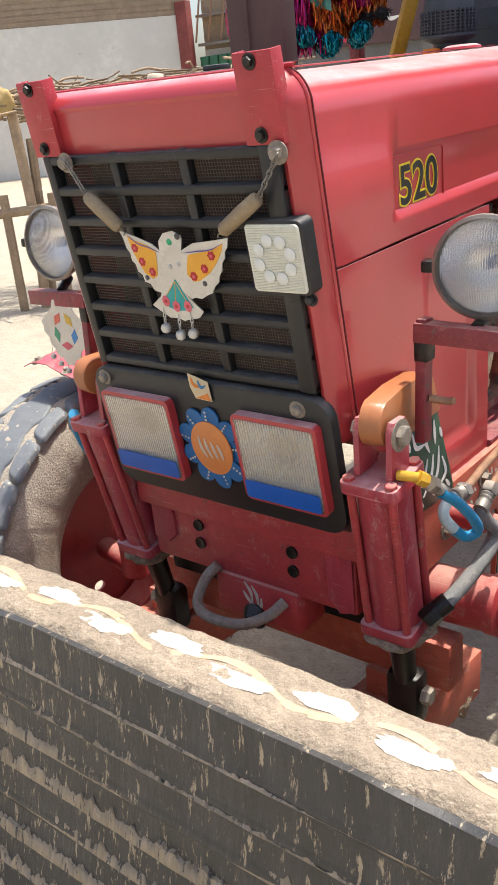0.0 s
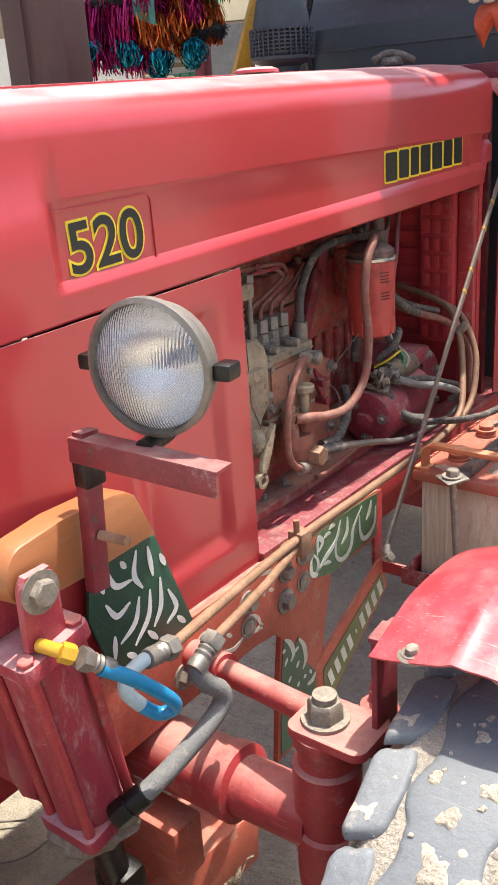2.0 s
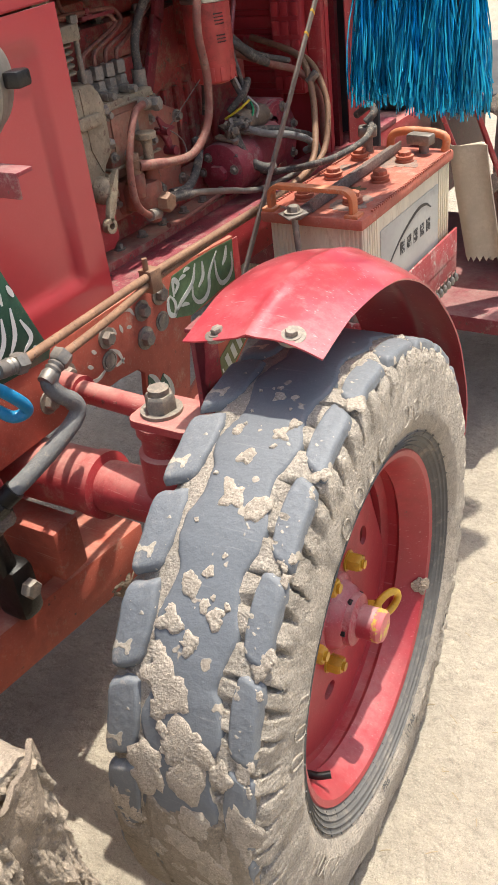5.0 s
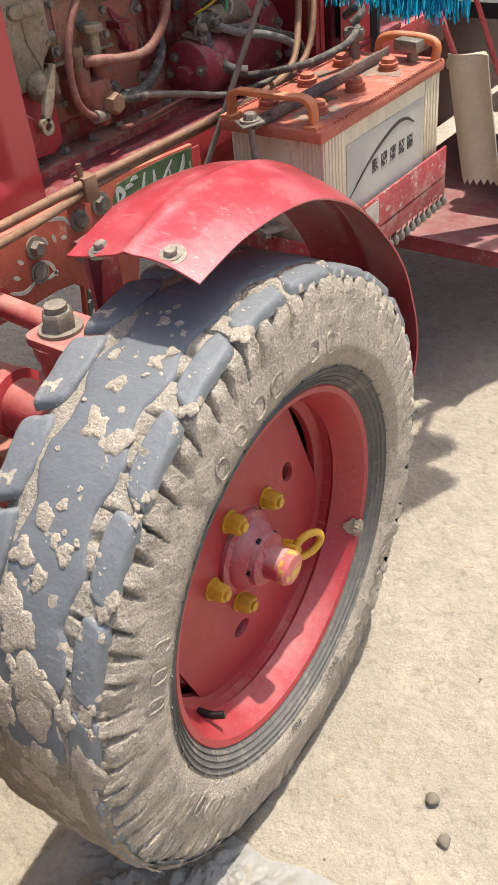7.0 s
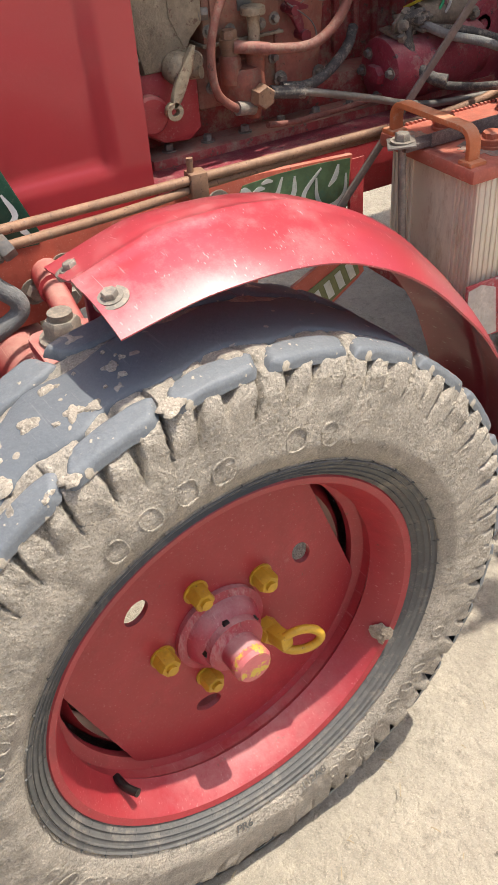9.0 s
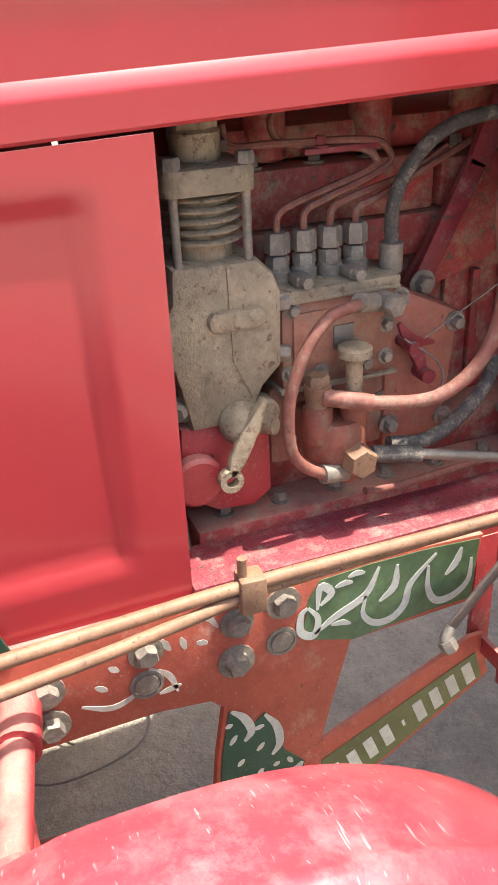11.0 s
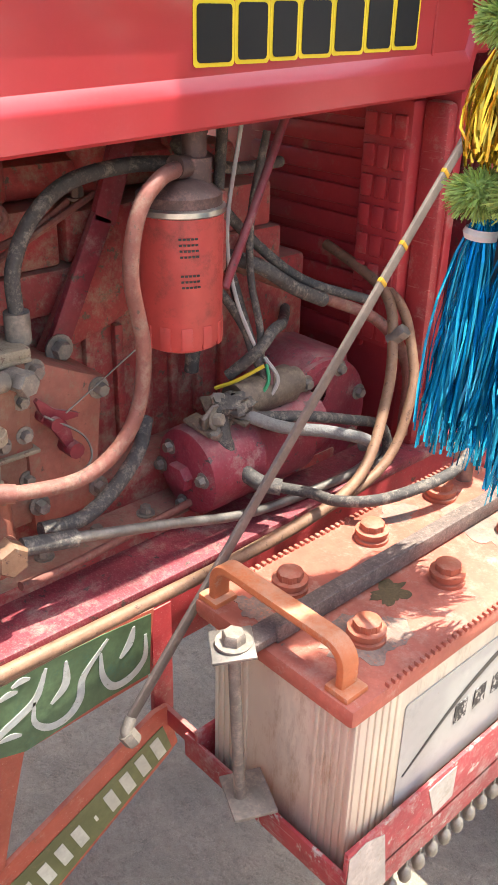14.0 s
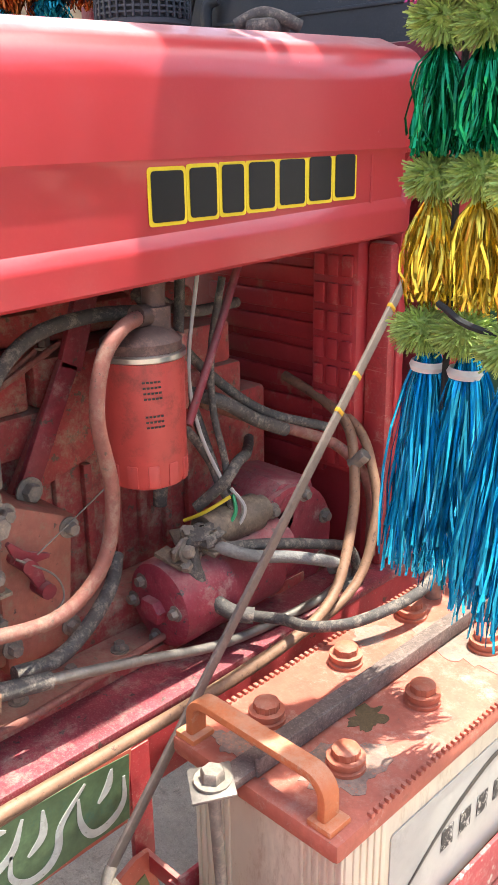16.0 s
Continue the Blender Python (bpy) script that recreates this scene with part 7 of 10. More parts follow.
def starter():
    c = Vector((0.262, 1.43, 1.062))
    ax = Vector((0, 1, 0.03)).normalized()
    b = Build()
    b.lathe([(0.055, -0.004), (0.065, 0.002), (0.068, 0.012), (0.068, 0.09), (0.0695, 0.092), (0.0695, 0.1), (0.068, 0.102), (0.068, 0.205), (0.055, 0.21), (0.055, 0.25)], c, ax, 48)
    s = part("starter_motor", b, STARTER, tractor, "dusty dark red starter motor")
    b = Build()
    b.plate([(-0.022, -0.012), (0.018, -0.012), (0.022, 0.006), (0.01, 0.02), (-0.016, 0.02)], rot((1, 0, 0), (0, 0, 1), c + Vector((0, -0.004, -0.006))), 0.016, 0.004)
    part("brush_cap", b, STARTER, s)
    for x, z in ((-0.03, 0.032), (0.044, 0.006), (-0.052, -0.006), (-0.002, -0.05)):
        b = Build()
        b.bolt(c + Vector((x, -0.003, z)), (0, -1, 0), 0.008, 0.012)
        part("bolt", b, BOLT, s)
    b = Build()
    b.lathe([(0.028, 0), (0.03, 0.004), (0.03, 0.11), (0.022, 0.115), (0.022, 0.13)], (0.27, 1.515, 1.152), (0, 1, 0), 28)
    part("solenoid", b, OILY_BOLT, s, "dirty grey-brown solenoid")
    b = Build()
    b.span((0.255, 1.49, 1.135), (0.29, 1.51, 1.16), 0.003)
    b.bar((0.29, 1.475, 1.128), (0.27, 1.53, 1.17), 0.02, 0.006, 0.001)
    for x, y, z in ((0.275, 1.485, 1.163), (0.25, 1.50, 1.15), (0.3, 1.505, 1.15), (0.295, 1.46, 1.125)):
        b.hexa((x, y, z), (0.4, -0.5, 0.7), 0.01, 0.016)
    part("terminal_bar", b, BOLT, s, "terminal bar with nuts")
    b = Build()
    b.plate([(1.64, 1.13), (1.63, 1.0), (1.66, 0.96), (1.80, 0.95), (1.82, 1.05), (1.78, 1.16), (1.70, 1.175)], SIDE(0.12), 0.14, 0.014)
    b.cyl((0.26, 1.715, 1.125), (0.268, 1.715, 1.125), 0.03, seg=20)
    h = part("flywheel_housing", b, STARTER, tractor, "dusty red flywheel housing")
    # black dished disc for the dark inside of the plug hole
    b = Build()
    b.lathe([(0.02, 0), (0.02, 0.006), (0.012, 0.006), (0.012, 0.002)], (0.262, 1.70, 1.11), (1, 0, 0), 16)
    part("plug_hole", b, GREASE, h)
    b = Build()
    b.plate([(y, z) for y, z in [(1.715 + 0.105 * math.cos(a), 1.06 + 0.105 * math.sin(a)) for a in np.linspace(0, 2 * math.pi, 33)[:-1]]], SIDE(0.255), 0.012, 0.003)
    part("housing_flange", b, STARTER, h, "grimy round housing flange")
    for k in range(7):
        a = 0.3 + 2 * math.pi * k / 7
        b = Build()
        b.bolt((0.267, 1.715 + 0.09 * math.cos(a), 1.06 + 0.09 * math.sin(a)), (1, 0, 0), 0.009, 0.012)
        part("housing_bolt", b, BOLT, h)
    # clamp plates and nuts on the starter's top, black with old oil
    for x, y, z, wx, wy, tilt in ((0.275, 1.452, 1.136, 0.05, 0.03, 12), (0.268, 1.478, 1.152, 0.055, 0.028, -24), (0.292, 1.512, 1.142, 0.04, 0.05, 18)):
        b = Build()
        b.box((wx, wy, 0.006), pose(x, y, z, 0, 14, tilt), 0.001)
        b.bolt((x + 0.008, y, z + 0.003), (0.2, -0.2, 1), 0.0105, 0.014)
        part("clamp_plate", b, OILY_BOLT, s, "oily clamp plate with a nut")
    # cables
    runs = [
        ("battery_cable", [(0.305, 1.515, 1.14), (0.33, 1.60, 1.125), (0.335, 1.70, 1.09), (0.34, 1.78, 1.055), (0.345, 1.795, 1.0), (0.34, 1.76, 0.985)], 0.0085, HOSE, "dusty battery cable"),
        ("battery_cable", [(0.275, 1.50, 1.14), (0.30, 1.50, 1.07), (0.33, 1.53, 1.035), (0.39, 1.56, 1.035), (0.45, 1.555, 1.05), (0.50, 1.60, 1.06), (0.53, 1.70, 1.075), (0.52, 1.77, 1.09), (0.50, 1.80, 1.10)], 0.0085, HOSE, "taped battery cable"),
        ("wiring_loom", [(0.20, 1.55, 1.53), (0.205, 1.54, 1.40), (0.22, 1.56, 1.30), (0.26, 1.56, 1.22), (0.27, 1.57, 1.19)], 0.008, HOSE, "taped wiring loom"),
        ("control_cable", [(0.25, 1.43, 1.52), (0.22, 1.50, 1.46), (0.2, 1.60, 1.37), (0.22, 1.70, 1.29), (0.27, 1.80, 1.25)], 0.008, HOSE, "black control cable"),
        ("hose", [(0.09, 1.55, 1.35), (0.2, 1.64, 1.30), (0.24, 1.74, 1.255), (0.3, 1.80, 1.22), (0.345, 1.825, 1.15), (0.35, 1.825, 1.03)], 0.0095, HOSE_RED, "red-brown hose"),
        ("taped_cable", [(0.27, 1.49, 1.15), (0.285, 1.475, 1.12), (0.30, 1.49, 1.08), (0.32, 1.50, 1.05)], 0.0105, HOSE, "thick taped cable"),
        ("taped_cable", [(0.50, 1.78, 1.10), (0.515, 1.80, 1.12), (0.49, 1.83, 1.13), (0.44, 1.85, 1.10)], 0.010, HOSE, "thick taped cable"),
        ("wiring_loom", [(0.24, 1.53, 1.18), (0.27, 1.56, 1.22), (0.26, 1.60, 1.24), (0.2, 1.68, 1.22), (0.1, 1.78, 1.2), (0.0, 1.82, 1.15)], 0.009, HOSE, "taped wiring loom"),
        ("wiring_loom", [(0.27, 1.565, 1.2), (0.285, 1.575, 1.16), (0.28, 1.6, 1.12), (0.25, 1.64, 1.09)], 0.007, HOSE, "black wiring loom"),
        ("hose", [(0.24, 1.44, 1.53), (0.2, 1.50, 1.50), (0.16, 1.60, 1.46), (0.12, 1.74, 1.45)], 0.009, HOSE, "black rubber hose"),
        ("fuel_line", [(0.31, 1.13, 1.03), (0.3, 1.2, 1.02), (0.28, 1.35, 1.015), (0.27, 1.5, 1.02)], 0.006, HOSE_RED, "oversprayed thin fuel line"),
        ("hose", [(0.19, 1.5, 1.44), (0.2, 1.505, 1.3), (0.19, 1.5, 1.18)], 0.011, HOSE, "black hose behind the filter"),
    ]
    runs += [
        ("battery_cable", [(0.30, 1.50, 1.15), (0.335, 1.55, 1.125), (0.36, 1.62, 1.105), (0.372, 1.69, 1.075), (0.36, 1.735, 1.045), (0.335, 1.74, 1.03)], 0.0095, HOSE_GREY, "grey dusty starter cable"),
        ("taped_cable", [(0.285, 1.475, 1.15), (0.30, 1.47, 1.115), (0.315, 1.485, 1.075), (0.345, 1.50, 1.055), (0.37, 1.52, 1.05)], 0.0125, HOSE, "thick lumpy taped cable"),
        ("wiring_loom", [(0.235, 1.60, 1.52), (0.23, 1.58, 1.42), (0.24, 1.57, 1.33), (0.258, 1.575, 1.25), (0.268, 1.57, 1.2)], 0.0055, HOSE, "thin taped wiring loom"),
        ("wiring_loom", [(0.17, 1.50, 1.36), (0.2, 1.55, 1.35), (0.23, 1.6, 1.33), (0.24, 1.66, 1.29), (0.25, 1.72, 1.26)], 0.011, HOSE, "thick dark wiring loom"),
        ("control_cable", [(0.2, 1.47, 1.34), (0.225, 1.52, 1.31), (0.245, 1.55, 1.26), (0.255, 1.565, 1.22)], 0.007, HOSE, "dusty control cable"),
    ]
    lump = Build()
    rows = []
    for i in range(15):
        row = []
        for j in range(19):
            th, ph = math.pi * (i + 0.5) / 15, 2 * math.pi * j / 18
            d_ = Vector((math.sin(th) * math.cos(ph), math.sin(th) * math.sin(ph), math.cos(th)))
            row.append(Vector((0.288, 1.497, 1.158)) + Vector((d_.x * 0.024, d_.y * 0.036, d_.z * 0.017)) * (1 + 0.45 * noise.noise(d_ * 2.6)))
        rows.append(row)
    lump.sheet(rows)
    part("taped_joint", lump, HOSE, s, "lumpy taped cable joint", smooth=60)
    b = Build()
    b.plate([(-0.03, -0.016), (0.012, -0.014), (0.026, 0.008), (0.01, 0.026), (-0.012, 0.022)], rot((0.35, -0.9, 0.1), (0.3, 0.1, 0.95), (0.29, 1.455, 1.148)), 0.005, 0.001)
    b.bolt((0.296, 1.455, 1.152), (0.9, 0.35, 0.2), 0.01, 0.014)
    part("terminal_plate", b, BOLT, s, "dirty bent terminal plate with a nut")
    for name, pts, r, m, label in runs:
        b = Build()
        b.tube(pts, r, 10)
        part(name, b, m, tractor, label)
    for k, (col, pts) in enumerate((((0.6, 0.45, 0.03), [(0.245, 1.50, 1.17), (0.27, 1.52, 1.185), (0.29, 1.555, 1.205)]), ((0.03, 0.3, 0.12), [(0.29, 1.545, 1.155), (0.295, 1.56, 1.18), (0.28, 1.57, 1.2)]), ((0.4, 0.38, 0.35), [(0.29, 1.555, 1.14), (0.3, 1.575, 1.18), (0.275, 1.57, 1.21)]), ((0.5, 0.49, 0.46), [(0.27, 1.57, 1.20), (0.25, 1.535, 1.30), (0.24, 1.525, 1.40), (0.25, 1.54, 1.54)]), ((0.25, 0.1, 0.1), [(0.28, 1.56, 1.13), (0.29, 1.57, 1.17), (0.285, 1.575, 1.2)]))):
        b = Build()
        b.tube(pts, 0.003, 6)
        part("wire", b, plain("wire_coat", col, 0.5), tractor, "thin coloured wire")
    b = Build()
    b.tube([(0.25, 1.62, 1.54), (0.29, 1.53, 1.44), (0.31, 1.46, 1.345)], 0.006, 8, smooth=False)
    part("linkage_rod", b, RED_DARK, tractor, "thin dark red linkage rod")
    b = Build()
    b.cyl((0.325, 1.80, 1.195), (0.34, 1.805, 1.21), 0.0115, seg=12)
    b.hexa((0.34, 1.805, 1.21), (0.5, 0.2, 0.6), 0.013, 0.012)
    part("union", b, STEEL, tractor, "steel hex union")
    on_rod = lambda y: Vector((0.559 - 0.094 * y, y, -0.269 + 0.962 * y))
    b = Build()
    b.bar(on_rod(1.19), on_rod(2.05), 0.015, 0.006, 0.001, up=(1, 0, 0))
    rod = part("prop_rod", b, mat("worn_grey_rod", (0.19, 0.155, 0.13), 0.6, metal=0.1, var=0.3, scale=20, dust=0.36, dust_light_col=(0.26, 0.21, 0.17), bump=0.2), tractor, "long thin grey-brown flat rod with yellow marks")
    for t in (1.665, 1.71, 1.80, 1.86):
        b = Build()
        b.bar(on_rod(t), on_rod(t + 0.005), 0.0158, 0.0068, 0.0005, up=(1, 0, 0))
        part("yellow_mark", b, YELLOW, rod)
    b = Build()
    b.tube([on_rod(1.19), on_rod(1.19) + Vector((0.006, -0.012, -0.014)), on_rod(1.19) + Vector((0.014, -0.006, -0.026))], 0.008, 10)
    b.hexa(on_rod(1.19) + Vector((0.006, -0.012, -0.014)), (0.4, 0.3, -0.7), 0.012, 0.018)
    part("rod_end", b, BOLT, rod)


starter()


def firewall():
    b = Build()
    b.span((-0.26, 1.90, 0.95), (0.335, 1.92, 1.80), 0.003)
    fw = part("firewall", b, RED_BAY, tractor, "red pressed firewall with ribs")
    for k in range(9):
        b = Build()
        z = 1.14 + 0.048 * k
        b.box((0.30, 0.014, 0.034), pose(0.04, 1.896, z), 0.006)
        part("louvre", b, RED_BAY, fw)
    b = Build()
    b.span((0.185, 1.855, 1.15), (0.285, 1.90, 1.55), 0.01)
    part("pressed_box", b, RED_BAY, fw, "red boxed panel")
    for i in range(3):
        for k in range(8):
            b = Build()
            b.box((0.024, 0.006, 0.036), pose(0.205 + 0.03 * i, 1.853, 1.18 + 0.047 * k), 0.004)
            part("pressed_pane", b, RED_BAY, fw)
    b = Build()
    b.span((0.285, 1.875, 0.98), (0.335, 1.90, 1.55), 0.01)
    part("side_flange", b, RED_WORN, fw)


firewall()


# ---- the battery in its tray ----
def battery():
    bt = thing("battery", (0.59, 1.555, 0.73), "large aged truck battery with a faded orange lid", "battery")
    b = Build()
    b.span((0.468, 1.310, 0.735), (0.712, 1.838, 1.0), 0.006)
    ribs = []
    for side_x, y0, y1 in ((0.7125, 1.325, 1.375), (0.7125, 1.76, 1.82)):
        for k in range(5):
            y = y0 + (y1 - y0) * k / 4
            ribs.append(((0.004, 0.008, 0.25), (side_x, y, 0.87)))
    for x0, x1 in ((0.475, 0.53), (0.65, 0.705)):
        for k in range(6):
            x = x0 + (x1 - x0) * k / 5
            ribs.append(((0.006, 0.005, 0.25), (x, 1.3095, 0.87)))
    case = part("case", b, BATT_BODY, bt, "dirty cream ribbed case")
    for size, at in ribs:
        b = Build()
        b.box(size, pose(*at), 0.0015)
        part("rib", b, BATT_BODY, case)
    b = Build()
    b.plate(rounded(0.36, 0.17, 0.006), SIDE(0.7125) @ pose(1.57, 0.875, 0), 0.0015)
    part("white_label", b, mat("worn_white_label", (0.5, 0.49, 0.44), 0.55, var=0.12, scale=9, dust=0.3, dust_light_col=(0.45, 0.42, 0.34), bump=0.03, chips=0.1, chip_col=(0.4, 0.35, 0.25)), bt, "worn white side label")
    for pts, w in (([(1.40, 0.84), (1.50, 0.90), (1.60, 0.935), (1.66, 0.935), (1.70, 0.915)], 0.009),):
        b = Build()
        b.plate(stroke(pts, w), SIDE(0.7145), 0.0006)
        part("printed_curve", b, LETTER_BLACK, bt, "thin black printed curve", smooth=0)
    for k in range(5):
        y = 1.50 + 0.042 * k
        b = Build()
        b.plate([(y, 0.86), (y + 0.026, 0.86), (y + 0.026, 0.892), (y, 0.892)], SIDE(0.7145), 0.0006)
        part("printed_bar", b, mat("faded_black_print", (0.03, 0.03, 0.03), 0.6, var=0.3, scale=30, chips=0.75, chip_col=(0.6, 0.58, 0.52), bump=0), bt, "flaking black printed bar", smooth=0)
    b = Build()
    b.span((0.458, 1.284, 0.995), (0.72, 1.848, 1.022), 0.007)
    for k in range(48):
        y = 1.345 + 0.0102 * k
        for x in (0.465, 0.7165):
            b.box((0.007, 0.0055, 0.006), pose(x, y, 1.0235), 0.001)
    part("lid", b, BATT_TOP, bt, "faded dusty orange lid")
    for i in range(3):
        for j in range(2):
            x, y = (0.522, 0.648)[j] - 0.006 * i, 1.387 + 0.165 * i
            b = Build()
            b.lathe([(0.024, 0), (0.024, 0.006), (0.0205, 0.007), (0.0205, 0.011), (0.023, 0.012), (0.023, 0.017), (0.016, 0.018), (0.016, 0.027), (0.013, 0.029)], (x, y, 1.021), (0, 0, 1), 24)
            for k in range(4):
                b.box((0.034, 0.007, 0.011), pose(x, y, 1.043, 0, 0, 45 * k + 10 * i), 0.002)
            part("vent_cap", b, CAP, bt, "faded red-orange vent cap")
    # carrying handle: a flat strap bent into an arch, with a wider foot
    def arch(inset):
        x0_, x1_, top_, r = 0.474 + inset, 0.694 - inset, 1.083 - inset, 0.03 - inset
        pts = [(x0_, 1.018)] + [(x0_ + r - r * math.cos(a), top_ - r + r * math.sin(a)) for a in np.linspace(0, math.pi / 2, 7)]
        return pts + [(x1_ - r + r * math.sin(a), top_ - r + r * math.cos(a)) for a in np.linspace(0, math.pi / 2, 7)] + [(x1_, 1.018)]
    b = Build()
    b.plate(arch(0.0) + arch(0.0115)[::-1], rot((1, 0, 0), (0, 0, 1), (0, 1.318, 0)), 0.024, 0.003)
    hd = part("handle", b, BATT_ORANGE, bt, "orange carrying handle")
    for x in (0.478, 0.69):
        b = Build()
        b.box((0.034, 0.036, 0.01), pose(x, 1.306, 1.024), 0.003)
        part("handle_foot", b, BATT_ORANGE, hd)
    # dirt on the lid
    for x, y, rx_, ry_, m_, label in ((0.648, 1.382, 0.046, 0.05, GRIME, "grey grime round a cap"), (0.612, 1.475, 0.02, 0.03, STAIN, "dark brown spill"), (0.525, 1.325, 0.035, 0.02, GRIME, "grey grime by the handle"), (0.60, 1.70, 0.07, 0.05, GRIME, "grey grime on the lid"), (0.50, 1.63, 0.022, 0.03, GRIME, "grey grime on the lid")):
        b = Build()
        rim_ = []
        for j in range(40):
            ph = 2 * math.pi * j / 40
            q_ = 1 + 0.5 * noise.noise(Vector((math.cos(ph) * 1.6, math.sin(ph) * 1.6, x * 90))) + 0.3 * noise.noise(Vector((math.cos(ph) * 6, math.sin(ph) * 6, y * 70)))
            rim_.append((x + rx_ * q_ * math.cos(ph), y + ry_ * q_ * math.sin(ph)))
        b.plate(rim_, pose(0, 0, 1.0222), 0.0005)
        part("grime", b, m_, bt, label, smooth=0)
    b = Build()
    b.tube([(0.55, 1.82, 1.02), (0.56, 1.825, 1.06), (0.62, 1.825, 1.07), (0.70, 1.825, 1.06), (0.705, 1.82, 1.02)], 0.011, 10)
    part("handle", b, BATT_ORANGE, bt, "orange carrying handle")
    b = Build()
    b.cyl((0.50, 1.79, 1.02), (0.50, 1.79, 1.06), 0.013, seg=14)
    b.box((0.05, 0.04, 0.03), pose(0.50, 1.79, 1.075, 0, 0, 25), 0.008)
    b.hexa((0.515, 1.775, 1.085), (0.3, -0.8, 0.2), 0.011, 0.02)
    part("terminal", b, STEEL, bt, "corroded grey battery terminal")
    b = Build()
    b.cyl((0.655, 1.80, 1.02), (0.655, 1.80, 1.05), 0.013, seg=14)
    b.box((0.07, 0.035, 0.028), pose(0.65, 1.79, 1.06, 0, 0, -10), 0.006)
    part("terminal", b, STEEL, bt, "corroded grey battery terminal")
    # hold-down strap
    b = Build()
    b.bar((0.572, 1.245, 1.03), (0.575, 1.80, 1.032), 0.03, 0.012, 0.002)
    b.bar((0.588, 1.30, 1.036), (0.59, 1.80, 1.038), 0.005, 0.024, 0.001)
    part("hold_down_bar", b, mat("grey_dirty_angle", (0.17, 0.13, 0.11), 0.75, metal=0.05, var=0.35, scale=18, dust=0.42, dust_light_col=(0.32, 0.25, 0.2), bump=0.4, grit=0.9, speckle=0.3), bt, "dirty dark steel hold-down bar")
    b = Build()
    b.box((0.055, 0.05, 0.004), pose(0.57, 1.248, 1.038, 6, 0, -35), 0.001)
    part("strap_plate", b, STEEL, bt, "bent pale steel plate")
    b = Build()
    b.bolt((0.57, 1.25, 1.04), (0, 0, 1), 0.014, 0.016)
    b.cyl((0.585, 1.252, 0.795), (0.57, 1.25, 1.03), 0.0075, seg=12)
    b.box((0.07, 0.055, 0.005), pose(0.588, 1.262, 0.806, 0, 0, -25), 0.001)
    b.hexa((0.586, 1.252, 0.785), (0, 0, 1), 0.012, 0.016)
    part("hold_down_bolt", b, BOLT, bt, "long rusty hold-down bolt")
    # tray
    tr = thing("battery_tray", (0.59, 1.555, 0.68), "worn red angle iron battery tray with bead fringe", "tray")
    tr.parent = tractor
    tr.matrix_world = Matrix.Translation((0.59, 1.555, 0.68))
    tr.matrix_local = tractor.matrix_world.inverted() @ tr.matrix_world
    del tr["category"]
    b = Build()
    b.span((0.452, 1.288, 0.728), (0.73, 1.855, 0.734), 0.001)
    b.span((0.43, 1.288, 0.728), (0.73, 1.294, 0.768), 0.001)
    b.span((0.452, 1.288, 0.728), (0.458, 1.855, 0.79), 0.001)
    part("tray_frame", b, TRAY, tr, "worn red tray frame")
    b = Build()
    b.span((0.724, 1.288, 0.685), (0.73, 1.855, 0.808), 0.001)
    part("tray_side", b, TRAY, tr, "red painted tray side")
    b = Build()
    b.plate([(1.29, 0.69), (1.37, 0.69), (1.355, 0.79), (1.32, 0.805), (1.29, 0.80)], SIDE(0.7305), 0.001)
    part("white_patch", b, WHITE_DUSTY, tr, "worn white painted patch", smooth=0)
    b = Build()
    b.plate([(1.44, 0.80), (1.50, 0.80), (1.50, 0.745), (1.46, 0.74)], SIDE(0.7305), 0.001)
    part("white_patch", b, WHITE_DUSTY, tr, "worn white painted patch", smooth=0)
    for k in range(20):
        y = 1.30 + 0.029 * k
        b = Build()
        b.lathe([(0.002, 0.02), (0.002, 0.008), (0.008, 0.002), (0.0095, -0.008), (0.007, -0.016), (0.0, -0.019)], (0.729, y, 0.668), (0, 0, 1), 10)
        part("bead", b, STEEL, tr, "hanging metal bead")


battery()


